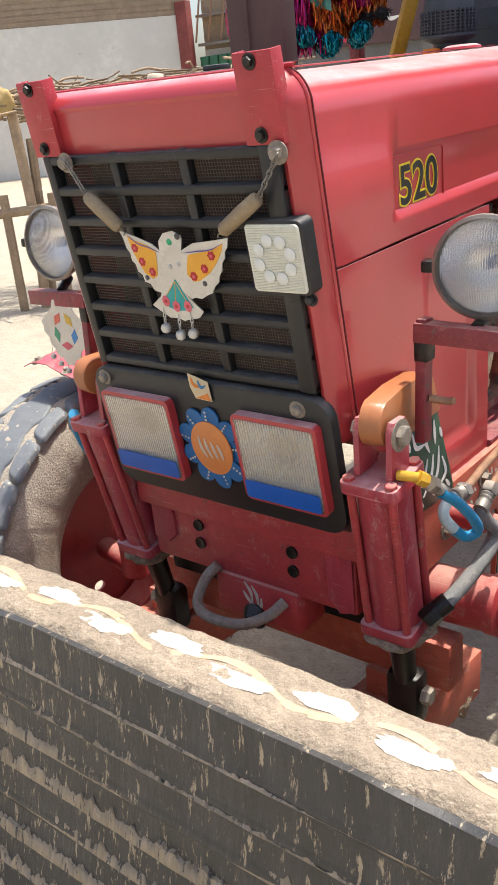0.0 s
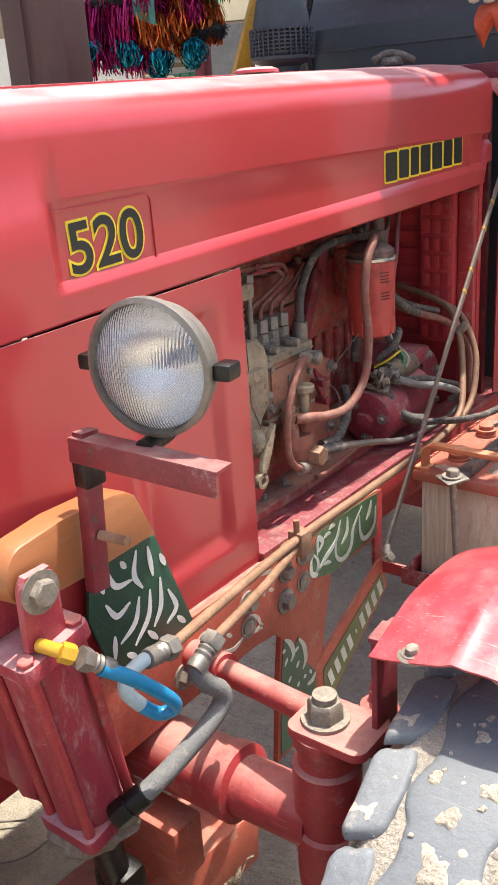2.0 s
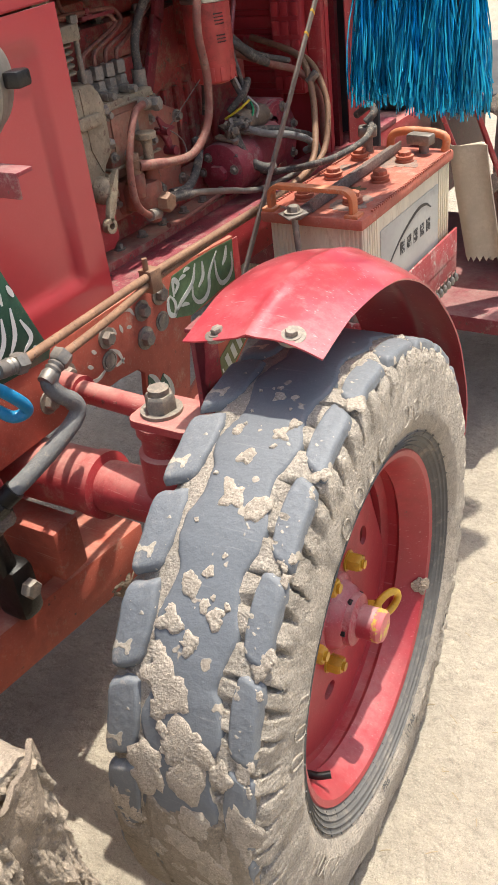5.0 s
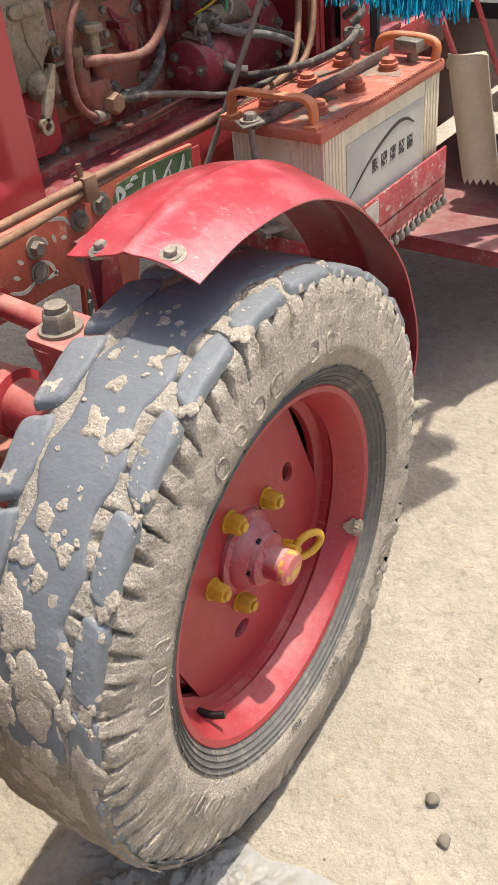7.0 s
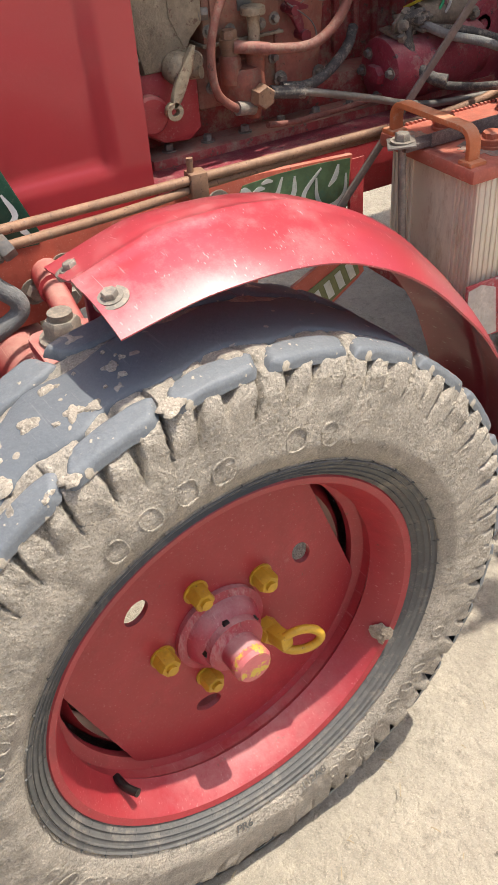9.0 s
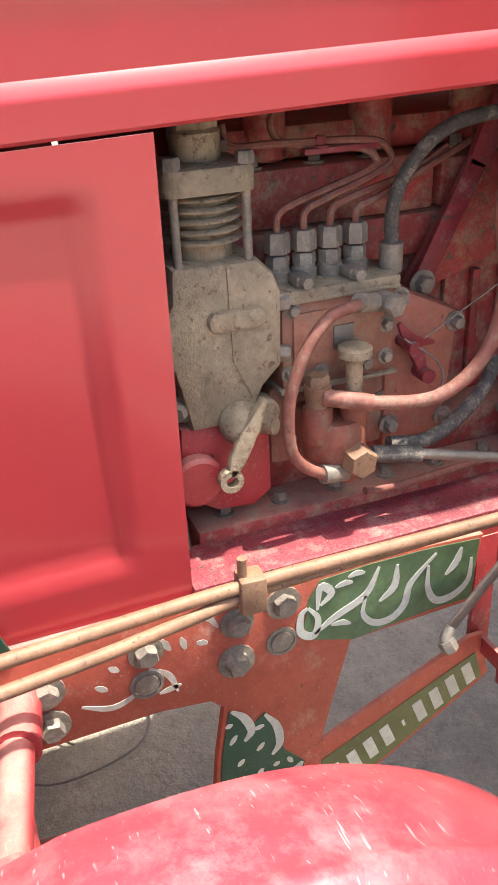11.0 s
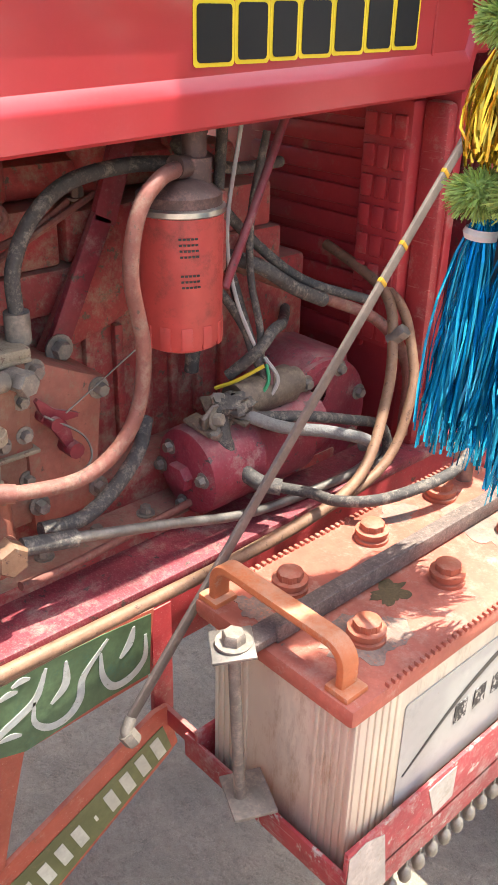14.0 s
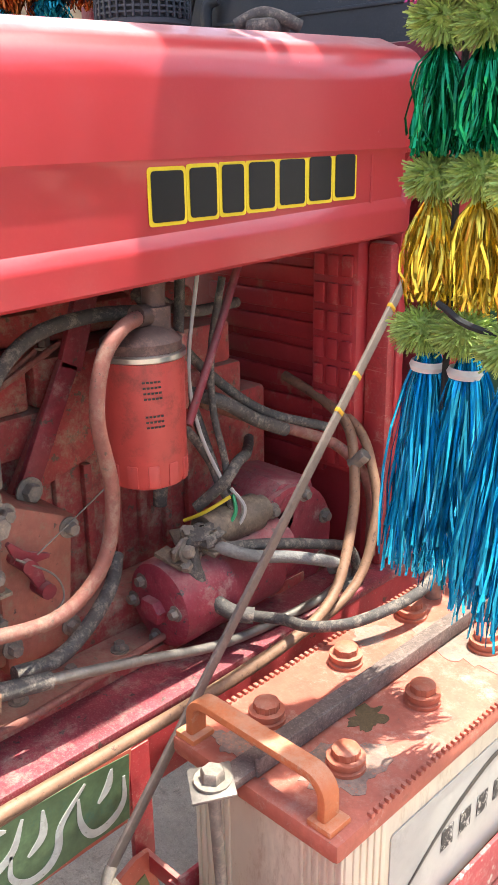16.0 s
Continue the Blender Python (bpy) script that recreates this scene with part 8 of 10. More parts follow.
# ---- hood lettering and fittings ----
def hood_marks():
    slope = math.degrees(math.atan(0.03))
    x = HX - 0.0105
    # number with a yellow edge
    vs0 = lettering("520", 0.098, 0.0012)[0]
    k = 0.146 / (max(v[0] for v in vs0) - min(v[0] for v in vs0))
    mid0 = (max(v[0] for v in vs0) + min(v[0] for v in vs0)) / 2, (max(v[1] for v in vs0) + min(v[1] for v in vs0)) / 2
    for bold, off, m, nm in ((0.0052, 0.0006, LETTER_YELLOW, "number_edge"), (0.0016, 0.0018, LETTER_BLACK, "number")):
        vs, fs = lettering("520", 0.098, bold)
        mid = (max(v[0] for v in vs) + min(v[0] for v in vs)) / 2, (max(v[1] for v in vs) + min(v[1] for v in vs)) / 2
        fm = SIDE(x + off) @ pose(0.572, 1.6165, 0, 0, 0, slope + 1.2)
        b = Build()
        b.add([fm @ Vector(((p[0] - mid[0]) * k, p[1] - mid[1], p[2])) for p in vs], fs)
        part(nm, b, m, hood_ob, "yellow outline of the number" if bold > 0.003 else "bold black number", smooth=0)
    # maker's name as plain outlined blocks
    widths = [0.056, 0.05, 0.044, 0.054, 0.056, 0.052, 0.05]
    y = 1.385
    for k, w in enumerate(widths):
        z = 1.6135 + 0.012 * (y - 1.385) / 0.4
        for grow, off, m in ((0.0045, 0.0006, LETTER_YELLOW), (0.0, 0.0018, LETTER_BLACK)):
            b = Build()
            b.plate(rounded(w - 0.006 + grow * 2, 0.058 + grow * 2, 0.005), SIDE(x + off) @ pose(y + w / 2, z + 0.033, 0), 0.0006)
            part("name_block", b, m, hood_ob, "black block with a yellow edge", smooth=0)
        y += w + 0.0035
    # ridged frames round both
    b = Build()
    b.tube([(x, 1.60, 1.690), (x, 1.70, 1.6925), (x, 1.79, 1.695), (x, 1.803, 1.692), (x, 1.8065, 1.68), (x, 1.8065, 1.62), (x, 1.803, 1.608), (x, 1.79, 1.604), (x, 1.70, 1.601)], 0.0022, 8)
    part("pressed_frame", b, RED, hood_ob, "pressed frame in the sheet")
    for y0, y1, z0, z1 in ((0.462, 0.672, 1.566, 1.668),):
        b = Build()
        c = (y0 + y1) / 2, (z0 + z1) / 2 + 0.002
        o, i_ = rounded(y1 - y0, z1 - z0, 0.012), rounded(y1 - y0 - 0.007, z1 - z0 - 0.007, 0.009)
        b.holed(o, [i_], SIDE(x) @ pose(*c, 0, 0, 0, slope), 0.0022)
        part("pressed_frame", b, RED, hood_ob, "pressed frame in the sheet")
    # lengthwise seam, cap and latch on the top
    b = Build()
    b.bar((CX - 0.13, 0.25, 1.832), (CX - 0.13, 1.88, 1.866), 0.006, 0.004, 0.001)
    b.bar((CX - 0.245, 0.25, 1.817), (CX - 0.245, 1.88, 1.85), 0.01, 0.006, 0.001)
    part("hood_seam", b, RED, hood_ob, "raised hood seam")
    b = Build()
    b.lathe([(0.05, 0), (0.048, 0.006), (0.036, 0.011), (0.0, 0.012)], (CX + 0.03, 1.32, 1.8505), (0, 0, 1), 32)
    part("hood_cap", b, RED, hood_ob, "low round red cap")
    b = Build()
    b.box((0.05, 0.075, 0.022), pose(0.14, 1.80, 1.868, 0, 0, 20), 0.01)
    b.tube([(0.10, 1.77, 1.872), (0.13, 1.79, 1.887), (0.16, 1.80, 1.882), (0.18, 1.83, 1.868)], 0.01, 8)
    part("rag_knot", b, HOSE, hood_ob, "dark knotted rag on the hood")
    b = Build()
    b.span((-0.245, 0.60, 1.825), (-0.13, 0.68, 1.85), 0.004)
    b.span((-0.21, 0.62, 1.85), (-0.16, 0.66, 1.862), 0.004)
    part("hood_catch", b, BLACK, hood_ob, "black catch on the hood")


hood_marks()


def stack():
    b = Build()
    b.box((0.17, 0.13, 1.1), pose(-0.545, 1.29, 2.25, 0, 0, 18), 0.012)
    b.box((0.006, 0.006, 1.09), pose(-0.54, 1.215, 2.25, 0, 0, 18), 0.002)
    b.cyl((-0.53, 1.30, 1.0), (-0.53, 1.30, 1.75), 0.05, seg=20)
    b.bar((-0.53, 1.30, 1.2), (-0.25, 1.30, 1.2), 0.06, 0.06, 0.004)
    part("exhaust_pipe_box", b, BROWN_STACK, tractor, "brown boxed exhaust pipe")


stack()


def precleaner():
    c = Vector((-0.235, 1.86, 1.835))
    b = Build()
    b.lathe([(0.045, -0.04), (0.045, 0.05), (0.078, 0.062), (0.088, 0.068), (0.088, 0.076), (0.078, 0.08)], c, (0, 0, 1), 40)
    p = part("air_precleaner", b, GREY_DARK, tractor, "dark grey domed air pre-cleaner with a slotted cage")
    b = Build()
    b.lathe([(0.08, 0.078), (0.08, 0.088)], c, (0, 0, 1), 40)
    b.lathe([(0.08, 0.142), (0.078, 0.16), (0.068, 0.21), (0.056, 0.245), (0.045, 0.258), (0.0, 0.262)], c, (0, 0, 1), 40)
    part("dome", b, GREY_DARK, p, "domed grey cover", smooth=50)
    for k in range(7):
        z = 0.084 + 0.0095 * k
        b = Build()
        b.lathe([(0.084, z), (0.088, z), (0.088, z + 0.0035), (0.084, z + 0.0035)], c, (0, 0, 1), 40, closed=True)
        part("cage_ring", b, GREY_DARK, p)
    for k in range(36):
        a = 2 * math.pi * k / 36
        b = Build()
        q_ = c + Vector((math.cos(a) * 0.087, math.sin(a) * 0.087, 0))
        b.box((0.006, 0.004, 0.07), Matrix.Translation(q_ + Vector((0, 0, 0.112))) @ pose(0, 0, 0, 0, 0, math.degrees(a)), 0.001)
        part("cage_bar", b, GREY_DARK, p)
    b = Build()
    b.cyl(c + Vector((0, 0, 0.08)), c + Vector((0, 0, 0.145)), 0.066, seg=28)
    part("core", b, BLACK, p)


precleaner()


def cab():
    """Cowl, dashboard hood, posts and decorated side of the driver's place."""
    b = Build()
    grid = []
    for i, y in enumerate((1.935, 1.95, 2.0, 2.06)):
        row = []
        g = (0.0, 0.012, 0.016, 0.016)[i]
        half, top, r = 0.335 + g, 1.80 + g, 0.07
        prof = [(half, 1.0), (half, 1.3), (half, top - r)] + [(half - r + r * math.cos(a), top - r + r * math.sin(a)) for a in np.linspace(0.2, math.pi / 2, 7)] + [(0.0, top)]
        grid.append([(CX + u, y, z) for u, z in prof] + [(CX - u, y, z) for u, z in prof[::-1][1:]])
    b.sheet(grid, 0.006)
    cw = part("cowl", b, RED_WORN, tractor, "red rounded cowl behind the hood", smooth=40)
    b = Build()
    b.span((-0.25, 1.96, 0.95), (0.33, 1.98, 1.79))
    part("cowl_panel", b, RED_DARK, cw)
    # dark moulded dashboard hood
    b = Build()
    half = 0.40
    prof_yz = [(2.12, 1.78), (2.12, 1.93), (2.125, 1.985), (2.20, 2.06), (2.32, 2.10), (2.62, 2.10), (2.62, 1.78)]
    rows = []
    for y, z in prof_yz:
        rr = []
        for u in (-1.0, -0.985, -0.95, -0.5, 0, 0.5, 0.95, 0.985, 1.0):
            drop = 0.0 if abs(u) < 0.96 else (0.012 if abs(u) < 0.99 else 0.04)
            rr.append((-0.02 + half * u, y + (drop if y < 2.3 else 0), z - (drop if z > 1.9 else 0)))
        rows.append(rr)
    b.sheet(rows, 0.008)
    # dark sheet added below, to hide sunlit ground behind the cowl
    b.span((-0.42, 2.122, 0.9), (0.38, 2.14, 1.779), 0.004)
    d = part("dashboard_hood", b, GREY_DARK, tractor, "dark grey moulded dashboard hood with an added dark sheet below", smooth=30)
    b = Build()
    b.span((-0.425, 2.108, 1.925), (0.385, 2.118, 1.932), 0.002)
    part("seam_lip", b, GREY_DARK, d)
    b = Build()
    b.tube([(-0.31, 2.11, 1.88), (-0.31, 2.09, 1.93), (-0.305, 2.09, 1.965), (-0.285, 2.10, 1.975)], 0.012, 8)
    part("latch", b, GREY_DARK, d, "dark rubber latch")
    b = Build()
    b.span((0.10, 2.02, 1.80), (0.62, 2.05, 1.855), 0.006)
    part("cross_rail", b, RED_DARK, tractor, "dark red cross rail")
    # right and left posts
    for x, y in ((-0.74, 2.12), (-0.60, 2.52), (0.98, 2.5)):
        b = Build()
        b.span((x - 0.022, y - 0.022, 0.6), (x + 0.022, y + 0.022, 3.0), 0.004)
        part("cab_post", b, RED_DARK, tractor, "dark red square cab post")
    # unseen overhead boards, their gaps set to throw shade bands and light slits
    for y0, y1 in ((1.716, 1.876), (1.896, 1.92), (1.986, 3.8)):
        b = Build()
        b.span((-0.84, y0, 2.9), (0.53, y1, 2.94), 0.004)
        part("unseen_canopy_board", b, RED_DARK, tractor, "unseen canopy board, spaced to cast shade bands on the hood")
    for x in (-0.8, 0.49):
        b = Build()
        b.span((x - 0.03, 1.72, 2.942), (x + 0.03, 3.8, 2.99), 0.004)
        part("unseen_canopy_beam", b, RED_DARK, tractor, "unseen canopy beam")
    b = Build()
    b.bar((-0.52, 2.02, 1.86), (-0.36, 2.30, 2.75), 0.03, 0.05, 0.004)
    part("yellow_arm", b, YELLOW, tractor, "yellow slanting arm")
    b = Build()
    b.tube([(-0.30, 1.98, 1.80), (-0.245, 2.02, 2.05), (-0.225, 2.03, 2.14)], 0.009, 8)
    part("gear_stick", b, GREASE, tractor, "thin black lever")
    b = Build()
    b.box((0.05, 0.03, 0.03), pose(-0.265, 1.80, 1.86), 0.004)
    part("amber_marker", b, mat("amber_plastic", (0.7, 0.22, 0.02), 0.3, var=0.1, bump=0.02), tractor, "small amber marker lamp")
    # green painted side with border
    m = rot((1, 0.25, 0), (0, 0, 1), (0.55, 2.06, 1.50))
    b = Build()
    b.box((0.28, 0.66, 0.012), m, 0.003)
    p = part("side_board", b, mat("green_side_board", (0.015, 0.1, 0.06), 0.45, var=0.15, scale=8, dust=0.2, bump=0.04), tractor, "green painted side board with pink motifs")
    b = Build()
    b.box((0.27, 0.012, 0.003), m @ pose(0, 0.31, 0.0085), 0.001)
    b.box((0.012, 0.63, 0.003), m @ pose(-0.13, 0, 0.0085), 0.001)
    part("border", b, LETTER_YELLOW, p, "yellow painted border", smooth=0)
    b = Build()
    b.box((0.022, 0.66, 0.004), m @ pose(-0.155, 0, 0.005), 0.001)
    part("border", b, RED_WORN, p, "red striped border")
    rnd = random.Random(3)
    for k in range(26):
        u, v = rnd.uniform(-0.1, 0.12), rnd.uniform(-0.3, 0.28)
        a = rnd.uniform(0, 6.3)
        b = Build()
        b.plate(stroke([(u, v), (u + 0.015 * math.cos(a), v + 0.02 * math.sin(a)), (u + 0.035 * math.cos(a + 0.5), v + 0.04 * math.sin(a + 0.5))], 0.012), m @ pose(0, 0, 0.0065), 0.0008)
        part("painted_motif", b, mat("motif_pink", (0.6, 0.08, 0.12), 0.5, bump=0) if k == 0 else bpy.data.materials["motif_pink"], p, "pink painted motif", smooth=0)
    # step frame, diagonal struts, floor
    for a, c_ in (((0.56, 2.05, 1.16), (0.80, 2.16, 0.52)), ((0.63, 2.12, 1.18), (0.86, 2.25, 0.50))):
        b = Build()
        b.bar(a, c_, 0.05, 0.012, 0.002)
        part("step_strut", b, RED_WORN, tractor, "dark red step strut")
    b = Build()
    b.span((0.30, 2.0, 0.42), (0.84, 2.9, 0.47), 0.004)
    part("step_plate", b, RED_DARK, tractor, "dark red step plate")
    b = Build()
    b.span((-0.25, 2.0, 0.55), (0.33, 3.3, 0.95), 0.02)
    part("gearbox", b, RED_DARK, tractor, "dark red gearbox housing")
    b = Build()
    b.span((-0.7, 2.5, 0.95), (0.75, 3.5, 1.0), 0.01)
    b.span((-0.2, 3.0, 1.0), (0.28, 3.45, 1.5), 0.05)
    part("seat_and_floor", b, BLACK, tractor, "black seat and cab floor")


cab()


def rear_wheel(s):
    w = new("rear_wheel")
    w.parent = tractor
    w.matrix_world = pose(CX + s * 0.80, 3.1, 0.80)
    w.matrix_local = tractor.matrix_world.inverted() @ w.matrix_world
    tagged(w, "large dusty rear wheel with bar lugs")

    def put(name, b, m, label=""):
        me = bpy.data.meshes.new(name)
        me.from_pydata(b.v, [], b.f)
        me.materials.append(m)
        me.shade_smooth()
        me.set_sharp_from_angle(angle=radians(40))
        ob = new(name, me)
        ob.parent = w
        return tagged(ob, label)

    b = Build()
    b.lathe([(0.5, -0.17), (0.6, -0.2), (0.7, -0.19), (0.75, -0.15), (0.76, 0), (0.75, 0.15), (0.7, 0.19), (0.6, 0.2), (0.5, 0.17)], (0, 0, 0), (1, 0, 0), 64, caps=False)
    t = put("tyre", b, TYRE, "dusty rear tyre")
    lug = Build()
    lug.bar((-0.01, 0.765, 0.0), (0.19, 0.74, 0.16), 0.05, 0.055, 0.008, up=(0, 1, 0))
    me = bpy.data.meshes.new("lug")
    me.from_pydata(lug.v, [], lug.f)
    me.materials.append(TYRE)
    lug2 = Build()
    lug2.bar((0.01, 0.765, 0.0), (-0.19, 0.74, 0.16), 0.05, 0.055, 0.008, up=(0, 1, 0))
    me2 = bpy.data.meshes.new("lug")
    me2.from_pydata(lug2.v, [], lug2.f)
    me2.materials.append(TYRE)
    for k in range(20):
        for mm, o in ((me, 0.0), (me2, 0.5)):
            ob = new("lug", mm)
            ob.parent = t
            ob.rotation_euler = ((k + o) * 2 * math.pi / 20, 0, 0)
    b = Build()
    b.lathe([(0.5, -0.17), (0.49, 0.0), (0.5, 0.17), (0.47, 0.16), (0.45, 0.02), (0.1, 0.0), (0.1, -0.03), (0.45, -0.02)], (0, 0, 0), (1, 0, 0), 48, closed=True)
    put("rim", b, RIM_RED, "red rear rim")


rear_wheel(1)
rear_wheel(-1)


# ---- tassels and ornaments ----
def streamers(b, top, r_top, r_bot, length, n, rnd, w=0.0032, wave=0.012, seg=5):
    """Thin foil strips that hang from a ring and spread."""
    top = Vector(top)
    for k in range(n):
        a = rnd.uniform(0, 2 * math.pi)
        s = math.sqrt(rnd.random())
        ln = length * rnd.uniform(0.78, 1.06)
        d = Vector((math.cos(a), math.sin(a), 0))
        tw = rnd.uniform(0, math.pi)
        twr = rnd.uniform(-2.2, 2.2)
        off = [Vector((rnd.uniform(-1, 1), rnd.uniform(-1, 1), 0)) * wave for _ in range(2)]
        vs = []
        for i in range(seg + 1):
            t = i / seg
            p = top + d * s * (r_top + (r_bot - r_top) * t ** 0.8) + Vector((0, 0, -ln * t)) + off[0] * math.sin(t * 3.1) + off[1] * math.sin(t * 6.2) * 0.5
            q_ = Vector((math.cos(tw + twr * t), math.sin(tw + twr * t), 0)) * w / 2
            vs += [p - q_, p + q_]
        b.add(vs, [(2 * i, 2 * i + 1, 2 * i + 3, 2 * i + 2) for i in range(seg)])


def yarn_ball(b, c, r, n, rnd, flat=0.75):
    """A tufted ball of yarn ends."""
    c = Vector(c)
    b.lathe([(0.0, -0.7 * r * flat), (0.5 * r, -0.5 * r * flat), (0.72 * r, 0.0), (0.5 * r, 0.5 * r * flat), (0.0, 0.7 * r * flat)], c, (0, 0, 1), 12)
    for k in range(n):
        d = Vector((rnd.gauss(0, 1), rnd.gauss(0, 1), rnd.gauss(0, 1))).normalized()
        d.z *= flat
        o = d.orthogonal().normalized() * 0.0016
        o.rotate(Euler((rnd.uniform(0, 6), 0, rnd.uniform(0, 6))))
        e = c + d * r * rnd.uniform(0.85, 1.1) + Vector((rnd.uniform(-1, 1), rnd.uniform(-1, 1), rnd.uniform(-1.4, 0.4))) * r * 0.14
        s_ = c + d * r * 0.6
        b.add([s_ - o, s_ + o, e + o * 0.6, e - o * 0.6], [(0, 1, 2, 3)])


def tassel_string(x, y, z_top, tiers, seed, kind_label):
    rnd = random.Random(seed)
    t = thing("tassel", (x, y, z_top), kind_label, "tassel", "hanging tassels")
    b = Build()
    zb = z_top - sum(l for _, l, _, _ in tiers)
    b.tube([(x, y, z_top + 0.6), (x, y, z_top), (x, y, zb + 0.1)], 0.004, 6, smooth=False)
    part("cord", b, YARN_BLACK, t, "dark cord")
    z = z_top
    for foil_m, ln, r, ring in tiers:
        for k in range(2):
            b = Build()
            yarn_ball(b, (x - 0.027 + 0.054 * k, y + rnd.uniform(-0.012, 0.004), z + rnd.uniform(-0.006, 0.006)), 0.037, 1100, rnd)
            part("yarn_tuft", b, YARN, t, "green tufted yarn ball", smooth=0)
        for k in range(2):
            b = Build()
            streamers(b, (x - 0.025 + 0.05 * k, y + rnd.uniform(-0.012, 0.012), z - 0.022), 0.008, r, ln - 0.045 + (0.05 if ring else 0), 300, rnd)
            part("foil_tuft", b, foil_m, t, "shiny foil tuft", smooth=0)
        if ring:
            for k in range(2):
                b = Build()
                b.lathe([(0.018, -0.006), (0.0205, 0), (0.018, 0.006), (0.015, 0)], (x - 0.025 + 0.05 * k, y, z - 0.05), (0.05, 0.04, 1), 18, closed=True)
                part("tie_band", b, WHITE, t, "white tie band")
        z -= ln
    return t


TIERS = [(FOIL_PINK, 0.165, 0.045, False), (FOIL_GREEN, 0.15, 0.034, False), (FOIL_GOLD, 0.16, 0.03, False), (FOIL_BLUE, 0.275, 0.05, True)]
LBL = "hanging tassel of pink, green, gold and blue foil with yarn balls"
tassel_string(0.637, 1.565, 1.985, TIERS, 1, LBL)
tassel_string(0.775, 1.52, 1.985, TIERS, 2, LBL)
tassel_string(0.85, 1.50, 1.98, TIERS, 3, LBL)
BACK_TIERS = [(FOIL_MAGENTA, 0.2, 0.06, False), (FOIL_INDIGO, 0.24, 0.05, False), (FOIL_COPPER, 0.25, 0.05, False)]
tassel_string(1.02, 1.90, 2.02, BACK_TIERS, 5, "hanging tassel of magenta, indigo and copper foil")
tassel_string(0.95, 2.05, 2.02, BACK_TIERS, 6, "hanging tassel of magenta, indigo and copper foil")


def mirror_rail():
    b = Build()
    b.tube([(0.52, 2.05, 2.45), (0.62, 1.56, 2.5), (0.9, 1.5, 2.52), (1.1, 1.9, 2.5), (0.98, 2.5, 2.5)], 0.012, 8)
    part("tassel_rail", b, GREASE, tractor, "thin dark rail for the tassels")
    b = Build()
    b.tube([(0.645, 1.53, 1.54), (0.72, 1.50, 1.525), (0.90, 1.49, 1.52), (1.02, 1.7, 1.53)], 0.004, 6)
    part("tassel_rope", b, YARN_BLACK, tractor, "dark rope across the tassels")


mirror_rail()


def far_tinsel():
    """The bunch of tinsel at the far side of the cab."""
    rnd = random.Random(11)
    t = thing("tinsel_bunch", (-0.62, 1.85, 2.2), "dense bunch of magenta, copper and teal tinsel tassels", "tassel")
    b = Build()
    b.tube([(-0.95, 1.72, 2.3), (-0.7, 1.86, 2.32), (-0.5, 1.98, 2.3)], 0.01, 6)
    part("rail", b, GREASE, t, "dark rail")
    for m, n, x0, x1, z0, ln, r in ((FOIL_MAGENTA, 9, -0.92, -0.70, 2.17, 0.24, 0.06), (FOIL_COPPER, 7, -0.72, -0.55, 2.10, 0.13, 0.03), (FOIL_TEAL, 8, -0.85, -0.56, 1.985, 0.07, 0.022), (FOIL_GREEN, 5, -0.64, -0.50, 2.32, 0.2, 0.05), (FOIL_MAGENTA, 5, -0.70, -0.58, 2.15, 0.10, 0.05)):
        for k in range(n):
            x = x0 + (x1 - x0) * (k + 0.5) / n
            y = 1.86 + (x + 0.65) * 0.75 + rnd.uniform(-0.04, 0.04)
            b = Build()
            streamers(b, (x, y, z0 + rnd.uniform(-0.03, 0.03)), 0.01, r, ln, 150, rnd, 0.004, 0.025)
            part("foil_tuft", b, m, t, "shiny foil streamers", smooth=0)
    for k in range(14):
        x = -0.86 + 0.026 * k
        y = 1.85 + (x + 0.65) * 0.75 + rnd.uniform(-0.03, 0.03)
        b = Build()
        yarn_ball(b, (x, y, (2.12, 2.0)[k % 2] + rnd.uniform(-0.02, 0.03)), 0.034, 260, rnd)
        part("yarn_tuft", b, YARN_BLACK, t, "black yarn ball", smooth=0)
    b = Build()
    for k in range(5):
        a = 2 * math.pi * k / 5
        b.lathe([(0.0, 0.0), (0.02, 0.01), (0.03, 0.03), (0.02, 0.05), (0.0, 0.055)], (-0.60 + 0.02 * math.cos(a), 1.83, 2.2 + 0.02 * math.sin(a)), (math.cos(a), -0.3, math.sin(a)), 8)
    part("cloth_flower", b, mat("red_cloth", (0.5, 0.05, 0.04), 0.8, bump=0.1), t, "red cloth flower")
    b = Build()
    rows = []
    for i in range(9):
        rows.append([(-0.74 + 0.02 * j, 1.78 + 0.01 * math.sin(j * 2.0), 2.19 - 0.02 * i * (0.6 + 0.08 * j) + 0.01 * math.sin(i + j)) for j in range(7)])
    b.sheet(rows, 0.002)
    part("cloth", b, mat("teal_cloth", (0.08, 0.25, 0.2), 0.8, bump=0.2), t, "pale teal cloth flower leaf")


far_tinsel()


